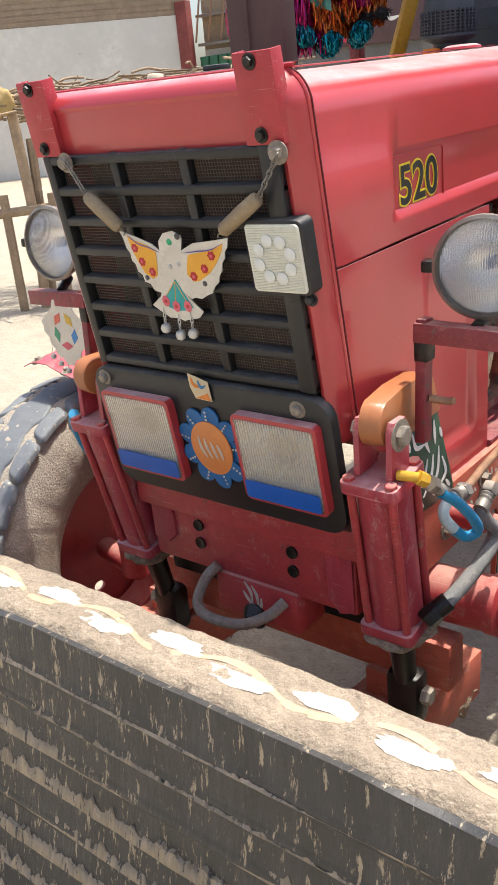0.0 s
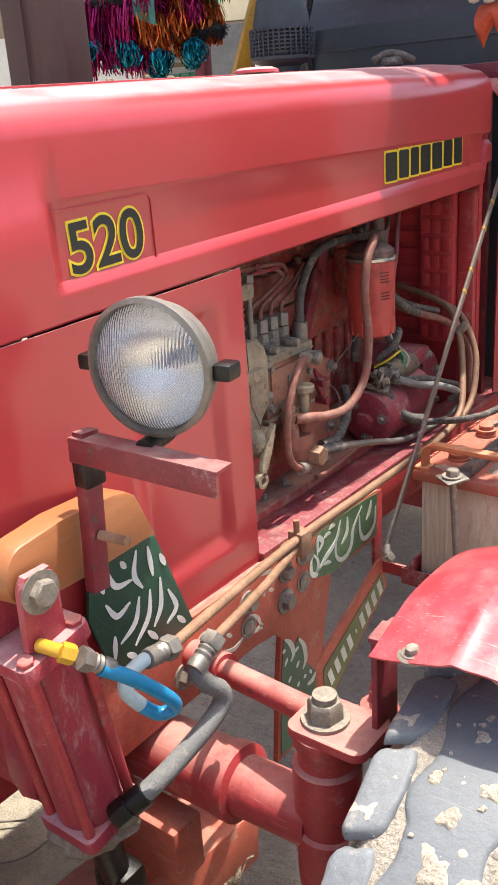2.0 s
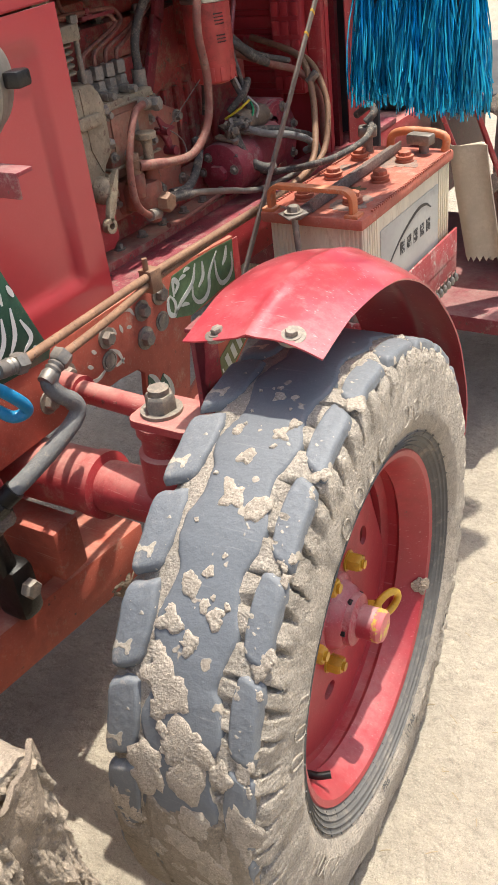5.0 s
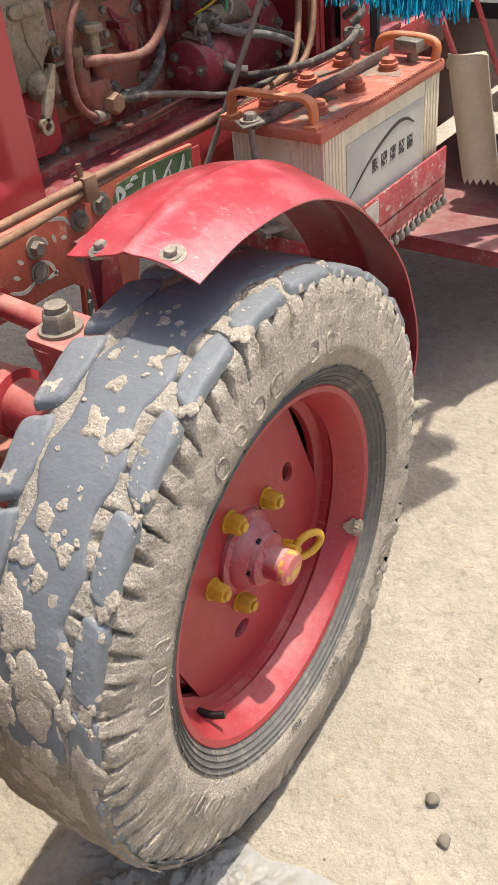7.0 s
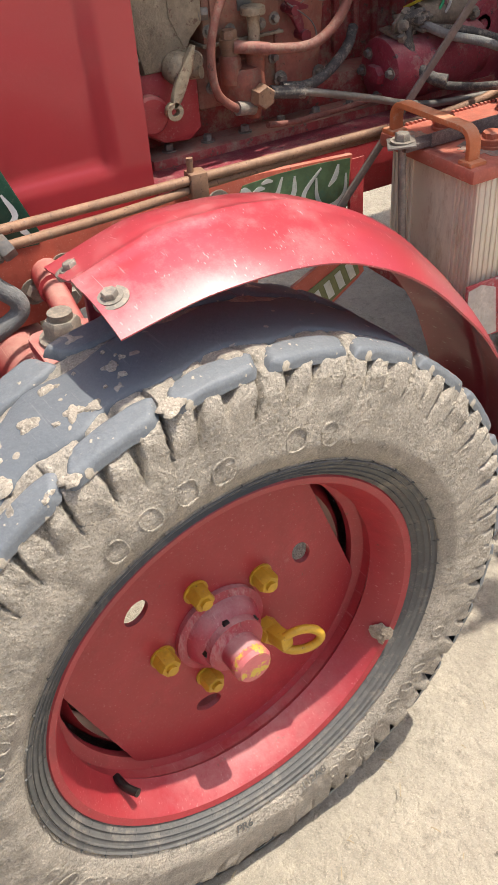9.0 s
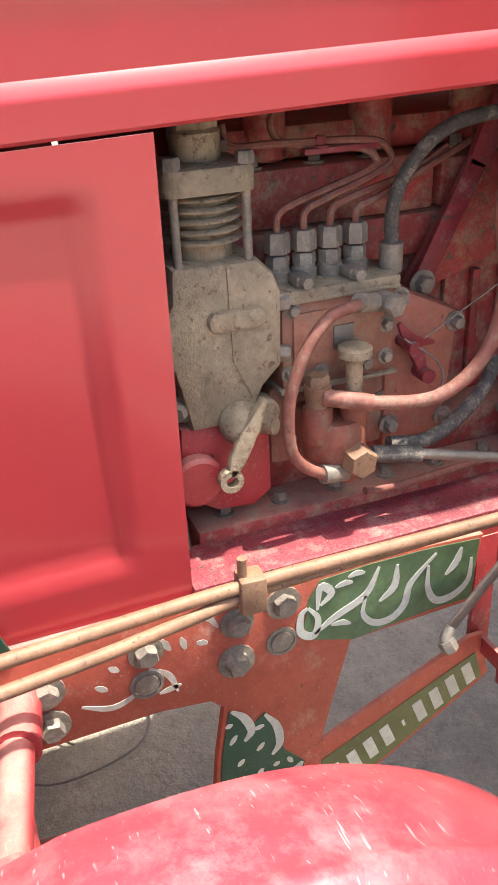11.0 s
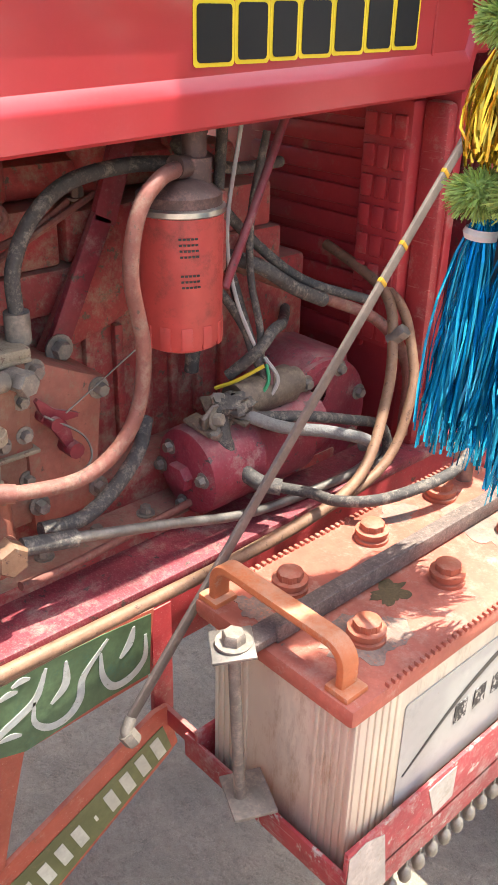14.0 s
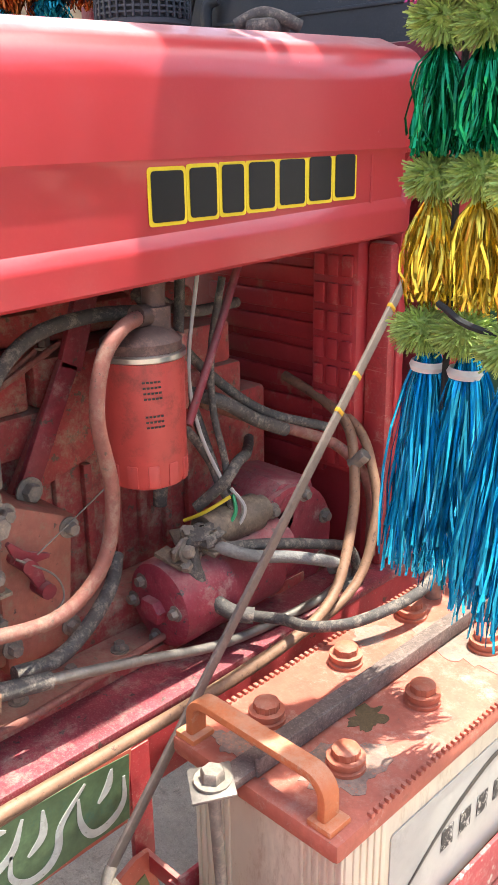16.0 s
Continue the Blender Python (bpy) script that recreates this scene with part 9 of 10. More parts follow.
def flower():
    f = thing("cloth_flower", (0.36, 1.98, 1.98), "hanging red-orange cloth flower with leaves and buds", "ornament")
    b = Build()
    rows = []
    for i in range(7):
        row = []
        for j in range(13):
            u, v = j / 12 - 0.5, i / 6
            row.append((0.37 + u * 0.17, 1.98 - 0.03 * math.sin(math.pi * v), 1.985 - 0.075 * v * (1 + 0.35 * math.sin(j * 1.7)) + 0.03 * (0.25 - u * u)))
        rows.append(row)
    b.sheet(rows, 0.002)
    part("petal_ring", b, mat("orange_red_cloth", (0.5, 0.08, 0.03), 0.75, var=0.3, bump=0.3), f, "red-orange petals")
    b = Build()
    for k in range(4):
        m = pose(0.34 + 0.02 * k, 1.97, 1.995 + 0.01 * (k % 2), 60, 20 * k, 40 * k)
        b.plate(stroke([(0, 0), (0.03, 0.01), (0.06, 0)], 0.03), m, 0.001)
    part("leaf_spray", b, mat("leaf_cloth", (0.1, 0.2, 0.03), 0.7, bump=0.1), f, "green cloth leaves")
    for x, z in ((0.275, 1.99), (0.315, 1.985), (0.335, 2.0)):
        b = Build()
        b.lathe([(0.0, 0), (0.012, 0.004), (0.016, 0.014), (0.012, 0.026), (0.0, 0.03)], (x, 1.97, z), (0, 0, 1), 14)
        part("bud", b, WHITE_DUSTY, f, "pale round bud")
    b = Build()
    b.tube([(0.34, 1.98, 2.6), (0.34, 1.98, 1.99)], 0.002, 5, smooth=False)
    part("thread", b, YARN_BLACK, f)


flower()


def rag():
    r = thing("cloth_strip", (0.66, 2.09, 0.93), "beige toothed rubberised cloth strip over a strut", "cloth")
    b = Build()
    rows = []
    for i in range(22):
        v = i / 21
        row = []
        for j in range(13):
            u = j / 12 - 0.5
            tooth = 0.018 * (j % 2) if i == 21 else 0.0
            row.append((0.685 + 0.105 * u + 0.045 * v, 2.05 + 0.04 * v + 0.012 * math.sin(u * 5), 0.955 - 0.32 * v - tooth + 0.02 * math.exp(-v * 8)))
        rows.append(row)
    b.sheet(rows, 0.004)
    part("strip", b, CLOTH, r, "beige strip with a toothed end", smooth=60)
    b = Build()
    b.box((0.11, 0.03, 0.03), pose(0.675, 2.07, 0.955, 0, -10, 10), 0.01)
    part("fold", b, CLOTH, r)


rag()


def bird():
    """A painted sheet-metal bird hung on two chains before the grille."""
    o = at_front(0.066, 1.50, 0.032)
    t = thing("bird_ornament", o, "painted sheet metal bird ornament on chains", "ornament")
    M = rot((1, 0, 0), (0, -0.148, 1), o)

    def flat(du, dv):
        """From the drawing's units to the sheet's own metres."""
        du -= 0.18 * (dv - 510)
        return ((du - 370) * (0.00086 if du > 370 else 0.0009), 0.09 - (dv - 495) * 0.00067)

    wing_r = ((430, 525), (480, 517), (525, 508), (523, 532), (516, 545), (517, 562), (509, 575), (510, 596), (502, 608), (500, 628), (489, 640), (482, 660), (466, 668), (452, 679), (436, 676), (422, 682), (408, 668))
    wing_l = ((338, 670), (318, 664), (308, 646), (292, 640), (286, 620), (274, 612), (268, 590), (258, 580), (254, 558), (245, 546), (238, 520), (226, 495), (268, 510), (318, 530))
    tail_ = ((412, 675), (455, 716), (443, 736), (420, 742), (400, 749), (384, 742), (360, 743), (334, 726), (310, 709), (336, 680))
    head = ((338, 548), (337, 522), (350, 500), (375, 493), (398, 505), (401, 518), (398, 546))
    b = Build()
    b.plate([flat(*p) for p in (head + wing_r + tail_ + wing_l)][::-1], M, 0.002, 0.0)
    body = part("body", b, ORNAMENT, t, "silver sheet metal bird")
    gold, red_, teal = plain("bird_yellow", (0.72, 0.36, 0.03)), plain("bird_red", (0.45, 0.02, 0.02)), plain("bird_teal", (0.02, 0.32, 0.32))
    blue = plain("bird_blue", (0.12, 0.08, 0.3))
    pink = plain("bird_pink", (0.6, 0.12, 0.16))
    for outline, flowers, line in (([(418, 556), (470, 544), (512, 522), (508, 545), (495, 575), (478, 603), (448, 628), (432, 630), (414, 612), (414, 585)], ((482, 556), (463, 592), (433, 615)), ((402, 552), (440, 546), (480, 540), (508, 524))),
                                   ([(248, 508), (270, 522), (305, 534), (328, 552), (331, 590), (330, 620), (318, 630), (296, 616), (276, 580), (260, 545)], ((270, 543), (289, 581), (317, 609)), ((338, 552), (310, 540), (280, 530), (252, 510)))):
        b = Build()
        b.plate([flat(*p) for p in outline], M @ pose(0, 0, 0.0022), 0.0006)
        part("wing_paint", b, gold, body, "yellow painted wing", smooth=0)
        for p in flowers:
            x, z = flat(*p)
            b = Build()
            for k in range(6):
                a = k * math.pi / 3
                b.plate(disc(0.0038, 8, x + 0.005 * math.cos(a), z + 0.005 * math.sin(a)), M @ pose(0, 0, 0.003 + 0.0001 * k), 0.0004)
            flower_ = part("painted_flower", b, red_, body, "dark red painted flower", smooth=0)
            b = Build()
            b.plate(disc(0.003, 8, x, z), M @ pose(0, 0, 0.0042), 0.0004)
            part("flower_eye", b, pink, flower_, "pink flower middle", smooth=0)
        b = Build()
        b.plate(stroke([flat(*p) for p in line], 0.0022), M @ pose(0, 0, 0.0032), 0.0004)
        part("wing_line", b, blue, body, "violet painted line", smooth=0)
    b = Build()
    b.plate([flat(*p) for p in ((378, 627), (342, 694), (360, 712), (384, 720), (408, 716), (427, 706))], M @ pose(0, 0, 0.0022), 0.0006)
    part("tail_paint", b, teal, body, "teal painted tail", smooth=0)
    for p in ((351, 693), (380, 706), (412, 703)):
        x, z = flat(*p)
        b = Build()
        b.plate([(q_[0], q_[1] * 1.2) for q_ in disc(0.0092, 14)], M @ pose(x, z, 0.0032), 0.0005)
        drop = part("tail_drop", b, pink, body, "pink painted drop", smooth=0)
        b = Build()
        b.plate(disc(0.0038, 10), M @ pose(x, z, 0.004), 0.0005)
        part("drop_eye", b, red_, drop, "dark red middle", smooth=0)
        b = Build()
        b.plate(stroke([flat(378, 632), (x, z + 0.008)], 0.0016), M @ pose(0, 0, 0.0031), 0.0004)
        part("tail_line", b, gold, body, "thin yellow line", smooth=0)
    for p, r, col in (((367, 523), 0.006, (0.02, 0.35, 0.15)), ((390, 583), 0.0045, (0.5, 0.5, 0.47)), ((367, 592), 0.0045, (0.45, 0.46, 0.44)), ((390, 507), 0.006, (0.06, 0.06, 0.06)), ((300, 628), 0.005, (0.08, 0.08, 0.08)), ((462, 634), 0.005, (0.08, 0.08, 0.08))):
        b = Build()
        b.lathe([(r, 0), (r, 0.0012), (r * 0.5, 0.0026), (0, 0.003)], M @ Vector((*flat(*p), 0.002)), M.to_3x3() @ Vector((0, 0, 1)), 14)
        part("stud", b, plain("bird_stud", col), body, "small painted stud", smooth=50)
    for x, drop_z in ((-0.06, -0.063), (-0.025, -0.074), (0.008, -0.068)):
        b = Build()
        p = M @ Vector((x, drop_z, 0.002))
        for k in range(3):
            b.tube([p + Vector((0.003 * math.cos(a) * (k % 2), -0.002 * math.cos(a) * ((k + 1) % 2), -0.009 * k + 0.006 * math.sin(a))) for a in np.linspace(0, 2 * math.pi, 9)[:-1]], 0.0011, 5, close=True)
        b.lathe([(0, 0.011), (0.008, 0.007), (0.0105, 0), (0.008, -0.007), (0, -0.011)], p + Vector((0, 0, -0.034)), (0, 0, 1), 14)
        part("bell", b, ORNAMENT, t, "small round bell on links")
    for s, pts in ((-1, [(-0.16, 1.712), (-0.145, 1.685), (-0.13, 1.655)]), (1, [(0.322, 1.708), (0.3, 1.68), (0.278, 1.652)])):
        b = Build()
        for k in range(8):
            u = k / 7
            a_, c_ = pts[0], pts[2]
            p = at_front(a_[0] + (c_[0] - a_[0]) * u + 0.008, a_[1] + (c_[1] - a_[1]) * u, 0.036)
            dirv = (at_front(c_[0], c_[1], 0.045) - at_front(a_[0], a_[1], 0.045)).normalized()
            q_ = dirv.cross(Vector((0, 1, 0))) if k % 2 else Vector((0, 1, 0))
            b.tube([p + dirv * 0.0075 * math.cos(a) + q_ * 0.0042 * math.sin(a) for a in np.linspace(0, 2 * math.pi, 11)[:-1]], 0.0014, 5, close=True)
        part("chain", b, STEEL, t, "steel link chain")
        g0, g1 = ((-0.132, 1.655), (-0.064, 1.594)) if s < 0 else ((0.272, 1.648), (0.182, 1.592))
        b = Build()
        p0, p1 = at_front(g0[0] + 0.01, g0[1], 0.036), at_front(g1[0] + 0.01, g1[1], 0.036)
        b.lathe([(0.008, 0), (0.0125, 0.006), (0.0135, 0.04), (0.0125, (p1 - p0).length - 0.006), (0.008, (p1 - p0).length)], p0, p1 - p0, 18)
        part("grip", b, mat("worn_tan_wood", (0.3, 0.23, 0.14), 0.7, var=0.3, scale=20, bump=0.3, dust=0.2) if s < 0 else bpy.data.materials["worn_tan_wood"], t, "worn tan wooden grip")
        b = Build()
        b.tube([p1, p1 + (p1 - p0).normalized() * 0.012, M @ Vector((s * 0.115, 0.082, 0.004))], 0.0016, 5)
        part("hook", b, STEEL, t, "wire hook")
    for x in (-0.17, 0.325):
        b = Build()
        b.bolt(at_front(x, 1.712, 0.022), (0, -1, -0.148), 0.012, 0.014)
        part("eye_bolt", b, BOLT, t)


bird()


def charm():
    """A pierced metal charm that hangs under the far lamp."""
    c = Vector((-0.548, 0.39, 1.296))
    t = thing("metal_charm", c, "pierced silver charm with coloured glass and bells", "ornament")
    m = rot((1, 0, 0), (0, 0, 1), c) @ Matrix.Diagonal((1.3, 1.2, 1, 1))
    half = [(0.024, 0.062), (0.032, 0.042), (0.05, 0.026), (0.068, 0.014), (0.062, 0.004), (0.064, -0.008), (0.05, -0.02), (0.05, -0.034), (0.038, -0.044), (0.034, -0.058), (0.018, -0.064), (0.008, -0.076)]
    out = half + [(-x, z) for x, z in half[::-1]]
    b = Build()
    b.plate(out[::-1], m, 0.002)
    body = part("plate", b, ORNAMENT, t, "silver plate")
    for x, z, col, k in ((-0.017, 0.022, (0.6, 0.12, 0.08), -1.4), (0.015, 0.022, (0.62, 0.4, 0.04), 1.4), (-0.024, -0.012, (0.03, 0.25, 0.14), 0.5), (0.026, -0.012, (0.03, 0.2, 0.5), -0.5), (0.001, -0.034, (0.6, 0.08, 0.12), 3.6)):
        b = Build()
        b.plate([(0.009, 0), (0, 0.017), (-0.009, 0), (0, -0.017)], m @ pose(x, z, 0.0022, 0, 0, 25 * k), 0.0008)
        part("glass_piece", b, plain("charm_colour", col, 0.2), body, "coloured glass piece", smooth=0)
    for k in range(6):
        x = -0.065 + 0.026 * k
        b = Build()
        z = -0.034 - 0.056 * (1 - abs(x) / 0.09)
        p = c + Vector((x, 0, z))
        b.tube([p, p - Vector((0, 0, 0.02))], 0.001, 5, smooth=False)
        b.lathe([(0, 0.008), (0.006, 0.005), (0.0075, 0), (0.006, -0.005), (0, -0.008)], p - Vector((0, 0, 0.026)), (0, 0, 1), 12)
        part("bell", b, ORNAMENT, t, "small bell")
    b = Build()
    b.tube([c + Vector((0, 0, 0.072)), c + Vector((0, 0, 0.094))], 0.002, 5, smooth=False)
    part("link", b, STEEL, t)


charm()


# ---- on the ground ----
def sack():
    b = Build()
    rows = []
    for i in range(110):
        row = []
        for j in range(96):
            u, v = i / 109, j / 95
            x = 0.76 + 0.52 * u + 0.02 * noise.noise(Vector((v * 4, u * 2, 2)))
            y = -0.12 + 0.46 * v - 0.06 * u * (1 - v) + 0.09 * u + 0.025 * noise.noise(Vector((u * 5, v * 2, 7)))
            e = min(u, 1 - u, v, 1 - v) * 9
            h = 0.006 + min(1, e) * (0.045 * abs(noise.noise(Vector((u * 6, v * 5, 3)))) + 0.028 * abs(noise.noise(Vector((u * 15, v * 12, 8)))) + 0.01 * abs(noise.noise(Vector((u * 40, v * 36, 1)))))
            row.append((x, y, h + 0.003))
        rows.append(row)
    b.sheet(rows, 0.001)
    s = tagged(part("plastic_sack", b, SACK, None, "", smooth=14, loc=(1.0, 0.1, 0.0)), "crumpled dusty white woven sack under the front wheel", "sack")
    b = Build()
    rows = []
    for i in range(30):
        rows.append([(1.16 + 0.13 * i / 29 + 0.02 * noise.noise(Vector((j * 0.3, 1, i * 0.2))), -0.08 + 0.3 * j / 29 + 0.015 * noise.noise(Vector((i * 0.3, j * 0.1, 4))), 0.03 + 0.04 * abs(noise.noise(Vector((i * 0.22, j * 0.15, 2)))) + 0.015 * abs(noise.noise(Vector((i * 0.6, j * 0.5, 6))))) for j in range(30)])
    b.sheet(rows, 0.001)
    part("loose_flap", b, WHITE_DUSTY, s, "pale folded edge of the sack", smooth=14)
    return s


sack()


def loose_bits():
    b = Build()
    b.tube([(-0.58, 0.75, 0.012), (-0.49, 0.93, 0.012), (-0.35, 0.88, 0.014), (-0.32, 0.66, 0.012), (-0.45, 0.55, 0.012), (-0.54, 0.53, 0.012), (-0.5, 0.66, 0.016), (-0.42, 0.74, 0.012)], 0.003, 7)
    tagged(part("wire_coil", b, STEEL, None, "", loc=(-0.45, 0.75, 0.0)), "thin grey wire lying in a loop on the ground", "wire")
    rnd = random.Random(21)
    spots = [(1.316, 0.664, 0.014), (1.372, 0.6, 0.013)] + [(rnd.uniform(0.9, 2.2), rnd.uniform(-0.2, 2.6), rnd.uniform(0.003, 0.009)) for _ in range(60)]
    for x, y, r in spots:
        if 0.75 < x < 1.12 and 0.0 < y < 1.2:
            continue
        bm = bmesh.new()
        bmesh.ops.create_icosphere(bm, subdivisions=2, radius=r)
        for v in bm.verts:
            v.co *= 1 + 0.35 * noise.noise(v.co * 60 + Vector((x * 9, y * 9, 0)))
            v.co.z *= 0.7
        b = Build()
        b.bm_add(bm)
        bm.free()
        b.v = [(p[0] + x, p[1] + y, p[2] + r * 0.5) for p in b.v]
        tagged(part("pebble", b, mat("pebble_stone", (0.2, 0.17, 0.13), 0.9, bump=0.3) if "pebble_stone" not in bpy.data.materials else bpy.data.materials["pebble_stone"], None, "", loc=(x, y, 0.0)), "small dull brown pebble on dusty ground", "pebble", "pebbles")


loose_bits()


def straw():
    rnd = random.Random(31)
    b = Build()
    for k in range(420):
        x, y = rnd.uniform(1.0, 2.6), rnd.uniform(-0.4, 2.4)
        a, l = rnd.uniform(0, 6.3), rnd.uniform(0.008, 0.03)
        d = Vector((math.cos(a), math.sin(a), 0)) * l
        p = Vector((x, y, 0.012))
        b.tube([p, p + d * 0.5 + Vector((0, 0, 0.002)), p + d], 0.0009, 4, step=1)
    tagged(part("straw", b, mat("dry_straw", (0.4, 0.31, 0.18), 0.9, bump=0), None, "", loc=(1.6, 0.8, 0.0)), "scattered bits of dry straw on the dust", "straw", kind="stuff")


straw()


# ---- yard walls, shelter and shop behind ----
def surroundings():
    def wall(name, a, c_, h_white, h_top, thick, label):
        a, c_ = Vector((*a, 0)), Vector((*c_, 0))
        d = (c_ - a).normalized()
        n = Vector((-d.y, d.x, 0)) * thick
        w = thing(name, (a + c_) / 2, label, "wall", kind="structure")
        b = Build()
        b.add([a, c_, c_ + n, a + n, *[p + Vector((0, 0, h_white)) for p in (a, c_, c_ + n, a + n)]], [(0, 1, 5, 4), (1, 2, 6, 5), (2, 3, 7, 6), (3, 0, 4, 7), (4, 5, 6, 7)])
        part("plaster", b, PLASTER, w, "flaking whitewashed plaster", smooth=0)
        if h_top > h_white:
            a2, c2 = a + n * 0.06, c_ + n * 0.06
            n2 = n * 0.88
            z0, z1 = Vector((0, 0, h_white)), Vector((0, 0, h_top))
            b = Build()
            b.add([p + z0 for p in (a2, c2, c2 + n2, a2 + n2)] + [p + z1 for p in (a2, c2, c2 + n2, a2 + n2)], [(0, 1, 5, 4), (1, 2, 6, 5), (2, 3, 7, 6), (3, 0, 4, 7), (4, 5, 6, 7)])
            part("brickwork", b, BRICK, w, "bare earth-brown brickwork", smooth=0)
            b = Build()
            L_ = (c_ - a).length
            rows_n = int((h_top - h_white) / 0.16)
            rnd = random.Random(4)
            for r in range(rows_n):
                for k in range(int(L_ / 0.5)):
                    p = a2 + d * (0.5 * k + 0.25 * (r % 2) + 0.02) - n.normalized() * 0.012 + Vector((0, 0, h_white + 0.16 * r + 0.015))
                    q_ = p + d * 0.46
                    up = Vector((0, 0, 0.13))
                    o = n.normalized() * 0.02
                    b.add([p, q_, q_ + up, p + up, p + o, q_ + o, q_ + up + o, p + up + o], [(0, 1, 2, 3), (3, 2, 6, 7), (0, 3, 7, 4), (1, 5, 6, 2)])
            tagged(part("brick_course", b, BRICK, w, "rows of weathered bricks", smooth=0), kind="stuff")
        return w

    wall("yard_wall_back", (-34.0, 2.0), (-18.7, 21.4), 4.25, 8.0, 0.4, "long whitewashed yard wall with brick above")
    wall("yard_wall_side", (-18.4, 21.7), (8.0, 27.0), 3.2, 4.6, 0.4, "far whitewashed wall with brick above")
    wall("yard_wall_right", (8.0, 27.0), (16.0, -14.0), 3.4, 4.4, 0.4, "whitewashed wall that closes the yard")
    wall("yard_wall_front", (16.0, -14.0), (-34.0, 2.0), 3.4, 4.4, 0.4, "whitewashed wall that closes the yard")
    # doorway post and shelves of the shop
    b = Build()
    b.span((-18.9, 21.05, 0), (-18.45, 21.3, 4.6), 0.02)
    tagged(part("door_post", b, mat("old_red_wood", (0.25, 0.06, 0.05), 0.8, var=0.35, scale=3, chips=0.3, chip_col=(0.3, 0.2, 0.14), bump=0.3), None, "", loc=(-18.7, 21.2, 0)), "old red painted wooden door post", "post", kind="structure")
    sh = thing("shop_shelves", (-17.2, 21.6, 0), "grey shop shelves with green crates behind bars", "shelves")
    for k in range(5):
        b = Build()
        b.span((-18.4, 21.4, 0.9 + 0.8 * k), (-16.0, 21.9, 0.98 + 0.8 * k), 0.01)
        part("shelf", b, STEEL, sh)
    for k in range(6):
        b = Build()
        b.span((-18.3 + 0.38 * k, 21.3, 2.58), (-17.98 + 0.38 * k, 21.7, 3.0), 0.03)
        part("crate", b, plain("crate_green", (0.03, 0.12, 0.06)), sh, "dark green crate")
    for k in range(3):
        b = Build()
        b.cyl((-18.3 + 0.5 * k, 21.2, 3.4), (-18.0 + 0.5 * k, 21.2, 4.6), 0.03, seg=8)
        part("bar", b, RUST, sh)
    # shop front with signboard and cream wall above
    sf = thing("shop_building", (-6.6, 14.6, 0), "cream shop building with a dark signboard", "building")
    d = Vector((0.80, 0.6, 0)).normalized()
    m = rot(d, (0, 0, 1), (-8.2, 12.9, 0))
    b = Build()
    b.box((7.0, 3.2, 0.3), m @ pose(2.4, 1.6, -0.35), 0.01)
    part("lower_wall", b, mat("grey_shop_wall", (0.16, 0.15, 0.14), 0.9, var=0.25, scale=2, bump=0.2), sf, "shaded shop wall")
    b = Build()
    b.box((1.5, 3.0, 0.3), m @ pose(-0.05, 4.75, -0.35), 0.01)
    part("upper_wall", b, CREAM, sf, "cream rendered upper wall")
    b = Build()
    b.box((5.0, 2.6, 0.3), m @ pose(3.4, 4.5, -0.5), 0.01)
    part("side_wall", b, BRICK, sf, "brown brick upper wall")
    b = Build()
    b.box((2.3, 0.85, 0.06), m @ pose(0.75, 2.83, -0.12), 0.01)
    sg = part("signboard", b, SIGN_DARK, sf, "dark maroon signboard")
    for k, (u, v, w_, h_) in enumerate(((-0.05, 2.85, 0.16, 0.3), (0.2, 2.95, 0.2, 0.12), (0.45, 2.9, 0.12, 0.3), (0.68, 2.88, 0.2, 0.2), (0.95, 2.95, 0.14, 0.26), (1.2, 2.86, 0.22, 0.16), (1.5, 2.92, 0.14, 0.3))):
        b = Build()
        b.plate(stroke([(u, v + h_ / 2), (u + w_ * 0.3, v - h_ / 2), (u + w_, v - h_ / 3)], 0.07), m @ pose(0, 0, -0.085), 0.01)
        part("sign_stroke", b, WHITE, sg, "white painted sign stroke", smooth=0)
    for u, col in ((-0.1, (0.6, 0.6, 0.58)), (0.35, (0.5, 0.03, 0.05))):
        b = Build()
        b.box((0.3, 0.1, 0.01), m @ pose(u, 2.52, -0.08))
        part("sign_bar", b, plain("sign_bar_colour", col), sg, "plain painted bar", smooth=0)
    # brushwood shelter
    sl = thing("brushwood_shelter", (-5.6, 5.2, 0), "low brushwood roof on rough poles", "shelter")
    rnd = random.Random(9)
    a, c_ = Vector((-7.2, 3.2, 1.86)), Vector((-4.3, 6.25, 1.93))
    d = (c_ - a).normalized()
    side = Vector((-d.y, d.x, 0))
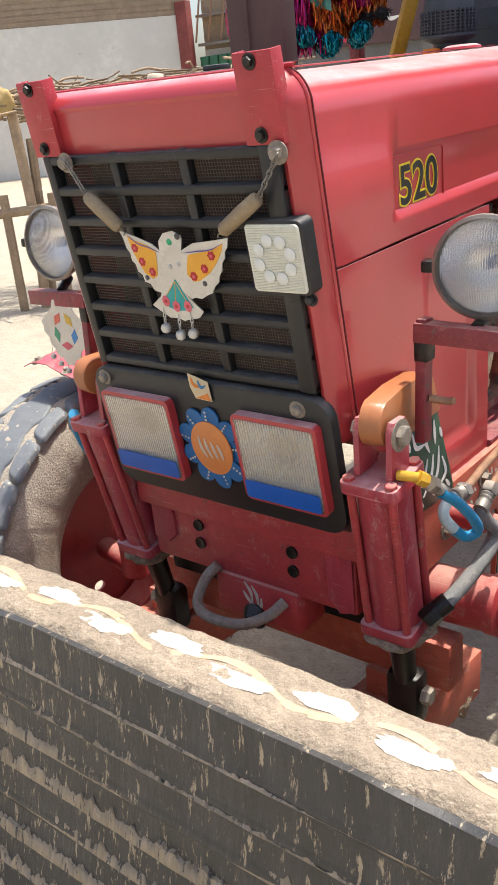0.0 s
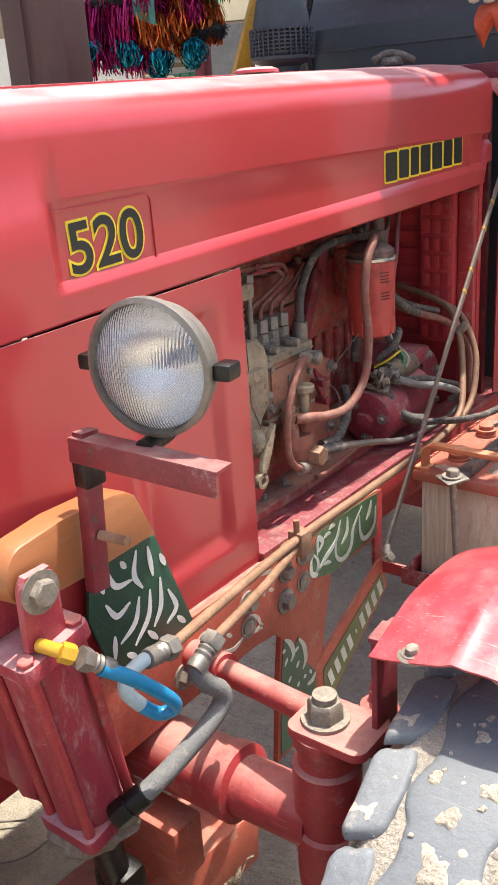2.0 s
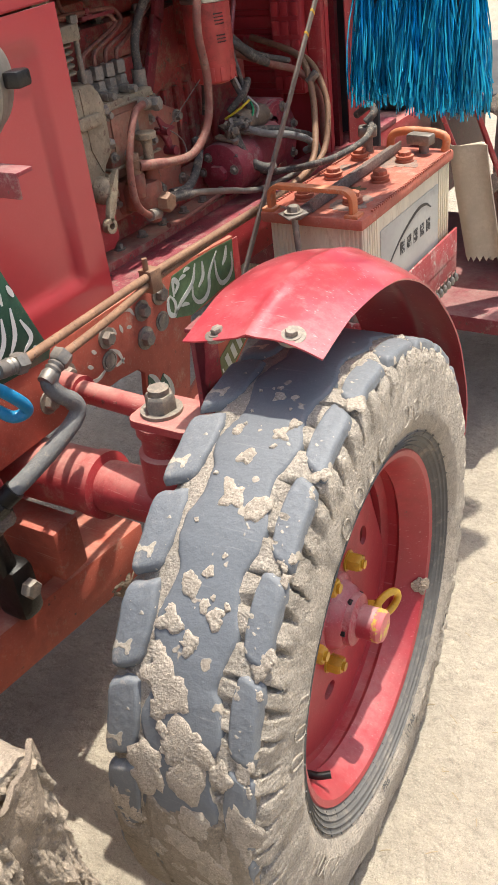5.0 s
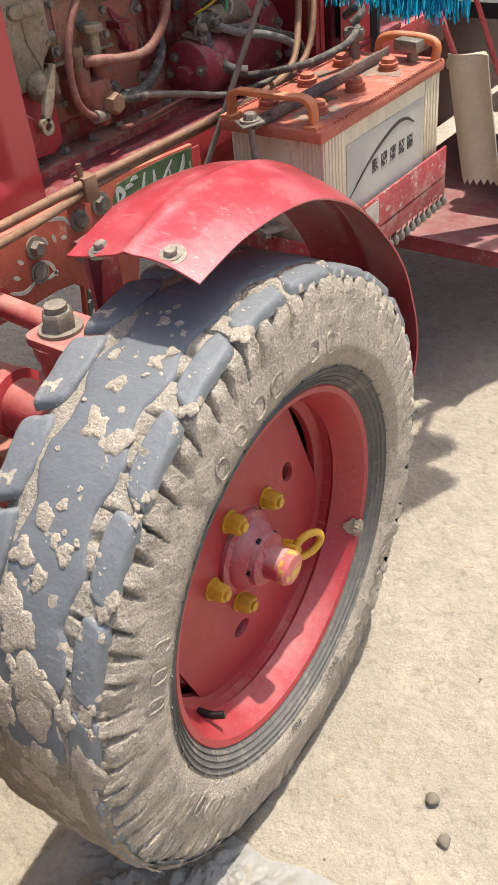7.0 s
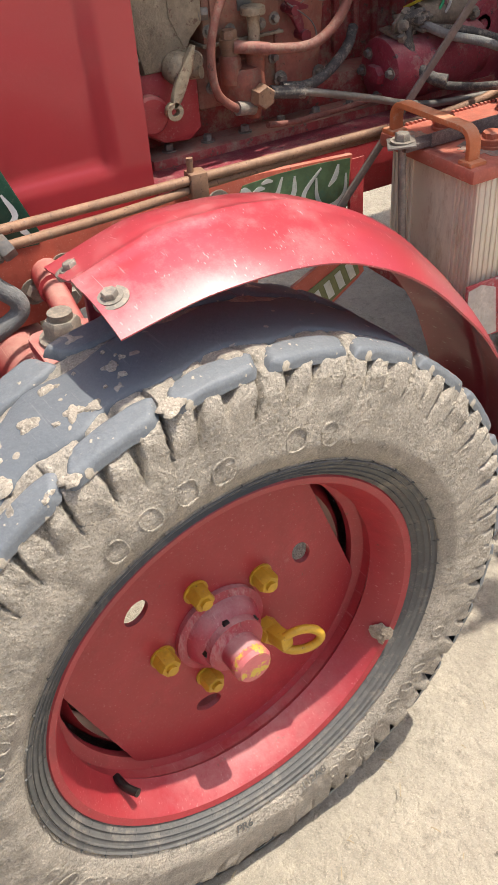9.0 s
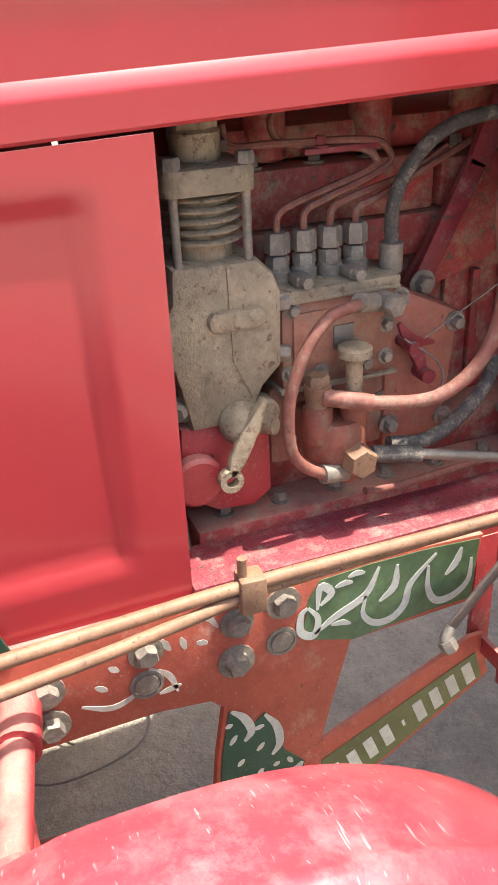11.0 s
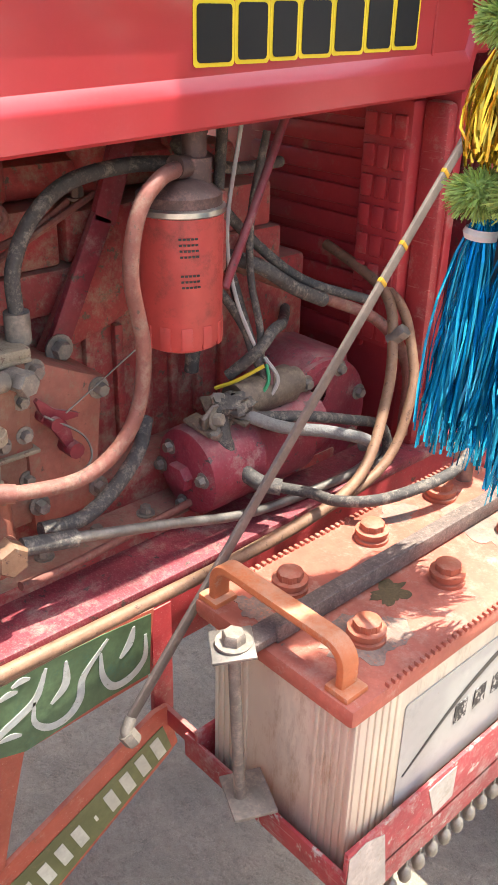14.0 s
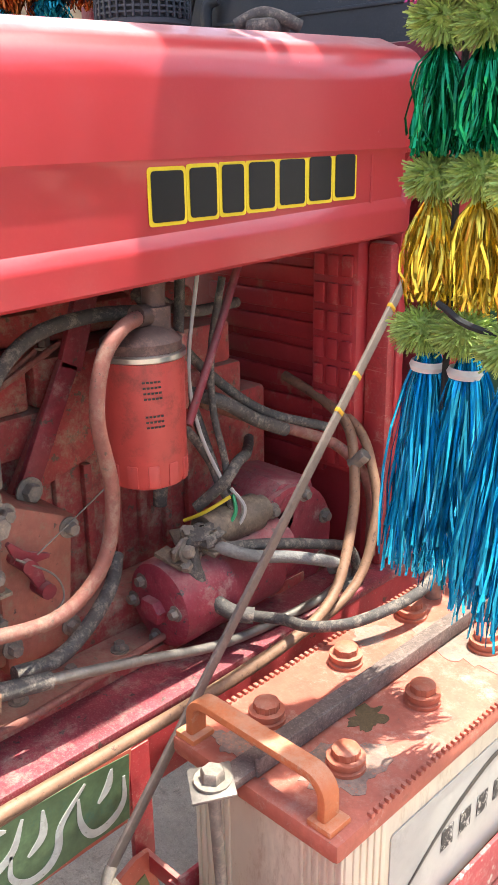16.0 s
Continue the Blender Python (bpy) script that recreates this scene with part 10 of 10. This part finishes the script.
    for h, (n_, spread, m_) in enumerate(((420, 0.12, STICK), (300, 0.18, STICK), (120, 0.22, STICK))):
        b = Build()
        for k in range(n_):
            t = rnd.random()
            p = a.lerp(c_, t) + side * rnd.uniform(0, 1.6) + Vector((0, 0, rnd.gauss(0, spread * 0.35) + 0.02))
            q_ = p + d * rnd.uniform(-0.7, 0.7) + side * rnd.uniform(-0.5, 0.5) + Vector((0, 0, rnd.gauss(0, 0.06)))
            b.tube([p, (p + q_) / 2 + Vector((0, 0, rnd.gauss(0, 0.03))), q_], rnd.uniform(0.006, 0.013), 5, step=2)
        tagged(part("brushwood", b, m_, sl, "layered dry brushwood"), kind="stuff")
    for t, hh in ((0.06, 1.85), (0.42, 1.85), (0.95, 1.9)):
        p = a.lerp(c_, t)
        b = Build()
        b.tube([(p.x, p.y, 0), (p.x + 0.03, p.y + 0.02, 0.9), (p.x, p.y, hh)], 0.05, 8)
        part("pole", b, STICK, sl, "rough wooden pole")
    for t in (0.4, 0.75):
        p = a.lerp(c_, t) - side * 0.05
        b = Build()
        yb = Vector((p.x, p.y, 1.93))
        bm = bmesh.new()
        bmesh.ops.create_icosphere(bm, subdivisions=3, radius=0.13)
        for v in bm.verts:
            v.co *= 1 + 0.5 * noise.noise(v.co * 11 + yb)
            v.co += yb
        b.bm_add(bm)
        bm.free()
        part("bundled_cloth", b, CLOTH if t > 0.5 else mat("yellow_cloth", (0.42, 0.3, 0.12), 0.9, bump=0.3), sl, "bundled cloth tucked in the brushwood", smooth=60)
    bn = thing("log_rack", (-5.9, 4.5, 0), "rough dark wooden rack of posts", "rack")
    for p, q_ in (((-6.1, 4.3, 0), (-6.1, 4.3, 1.12)), ((-5.75, 4.6, 0), (-5.75, 4.6, 1.1)), ((-6.15, 4.25, 0.95), (-5.7, 4.65, 0.97)), ((-6.0, 4.6, 0), (-5.95, 4.62, 1.6))):
        b = Build()
        b.cyl(p, q_, 0.045, seg=8)
        part("post", b, STICK, bn)


surroundings()
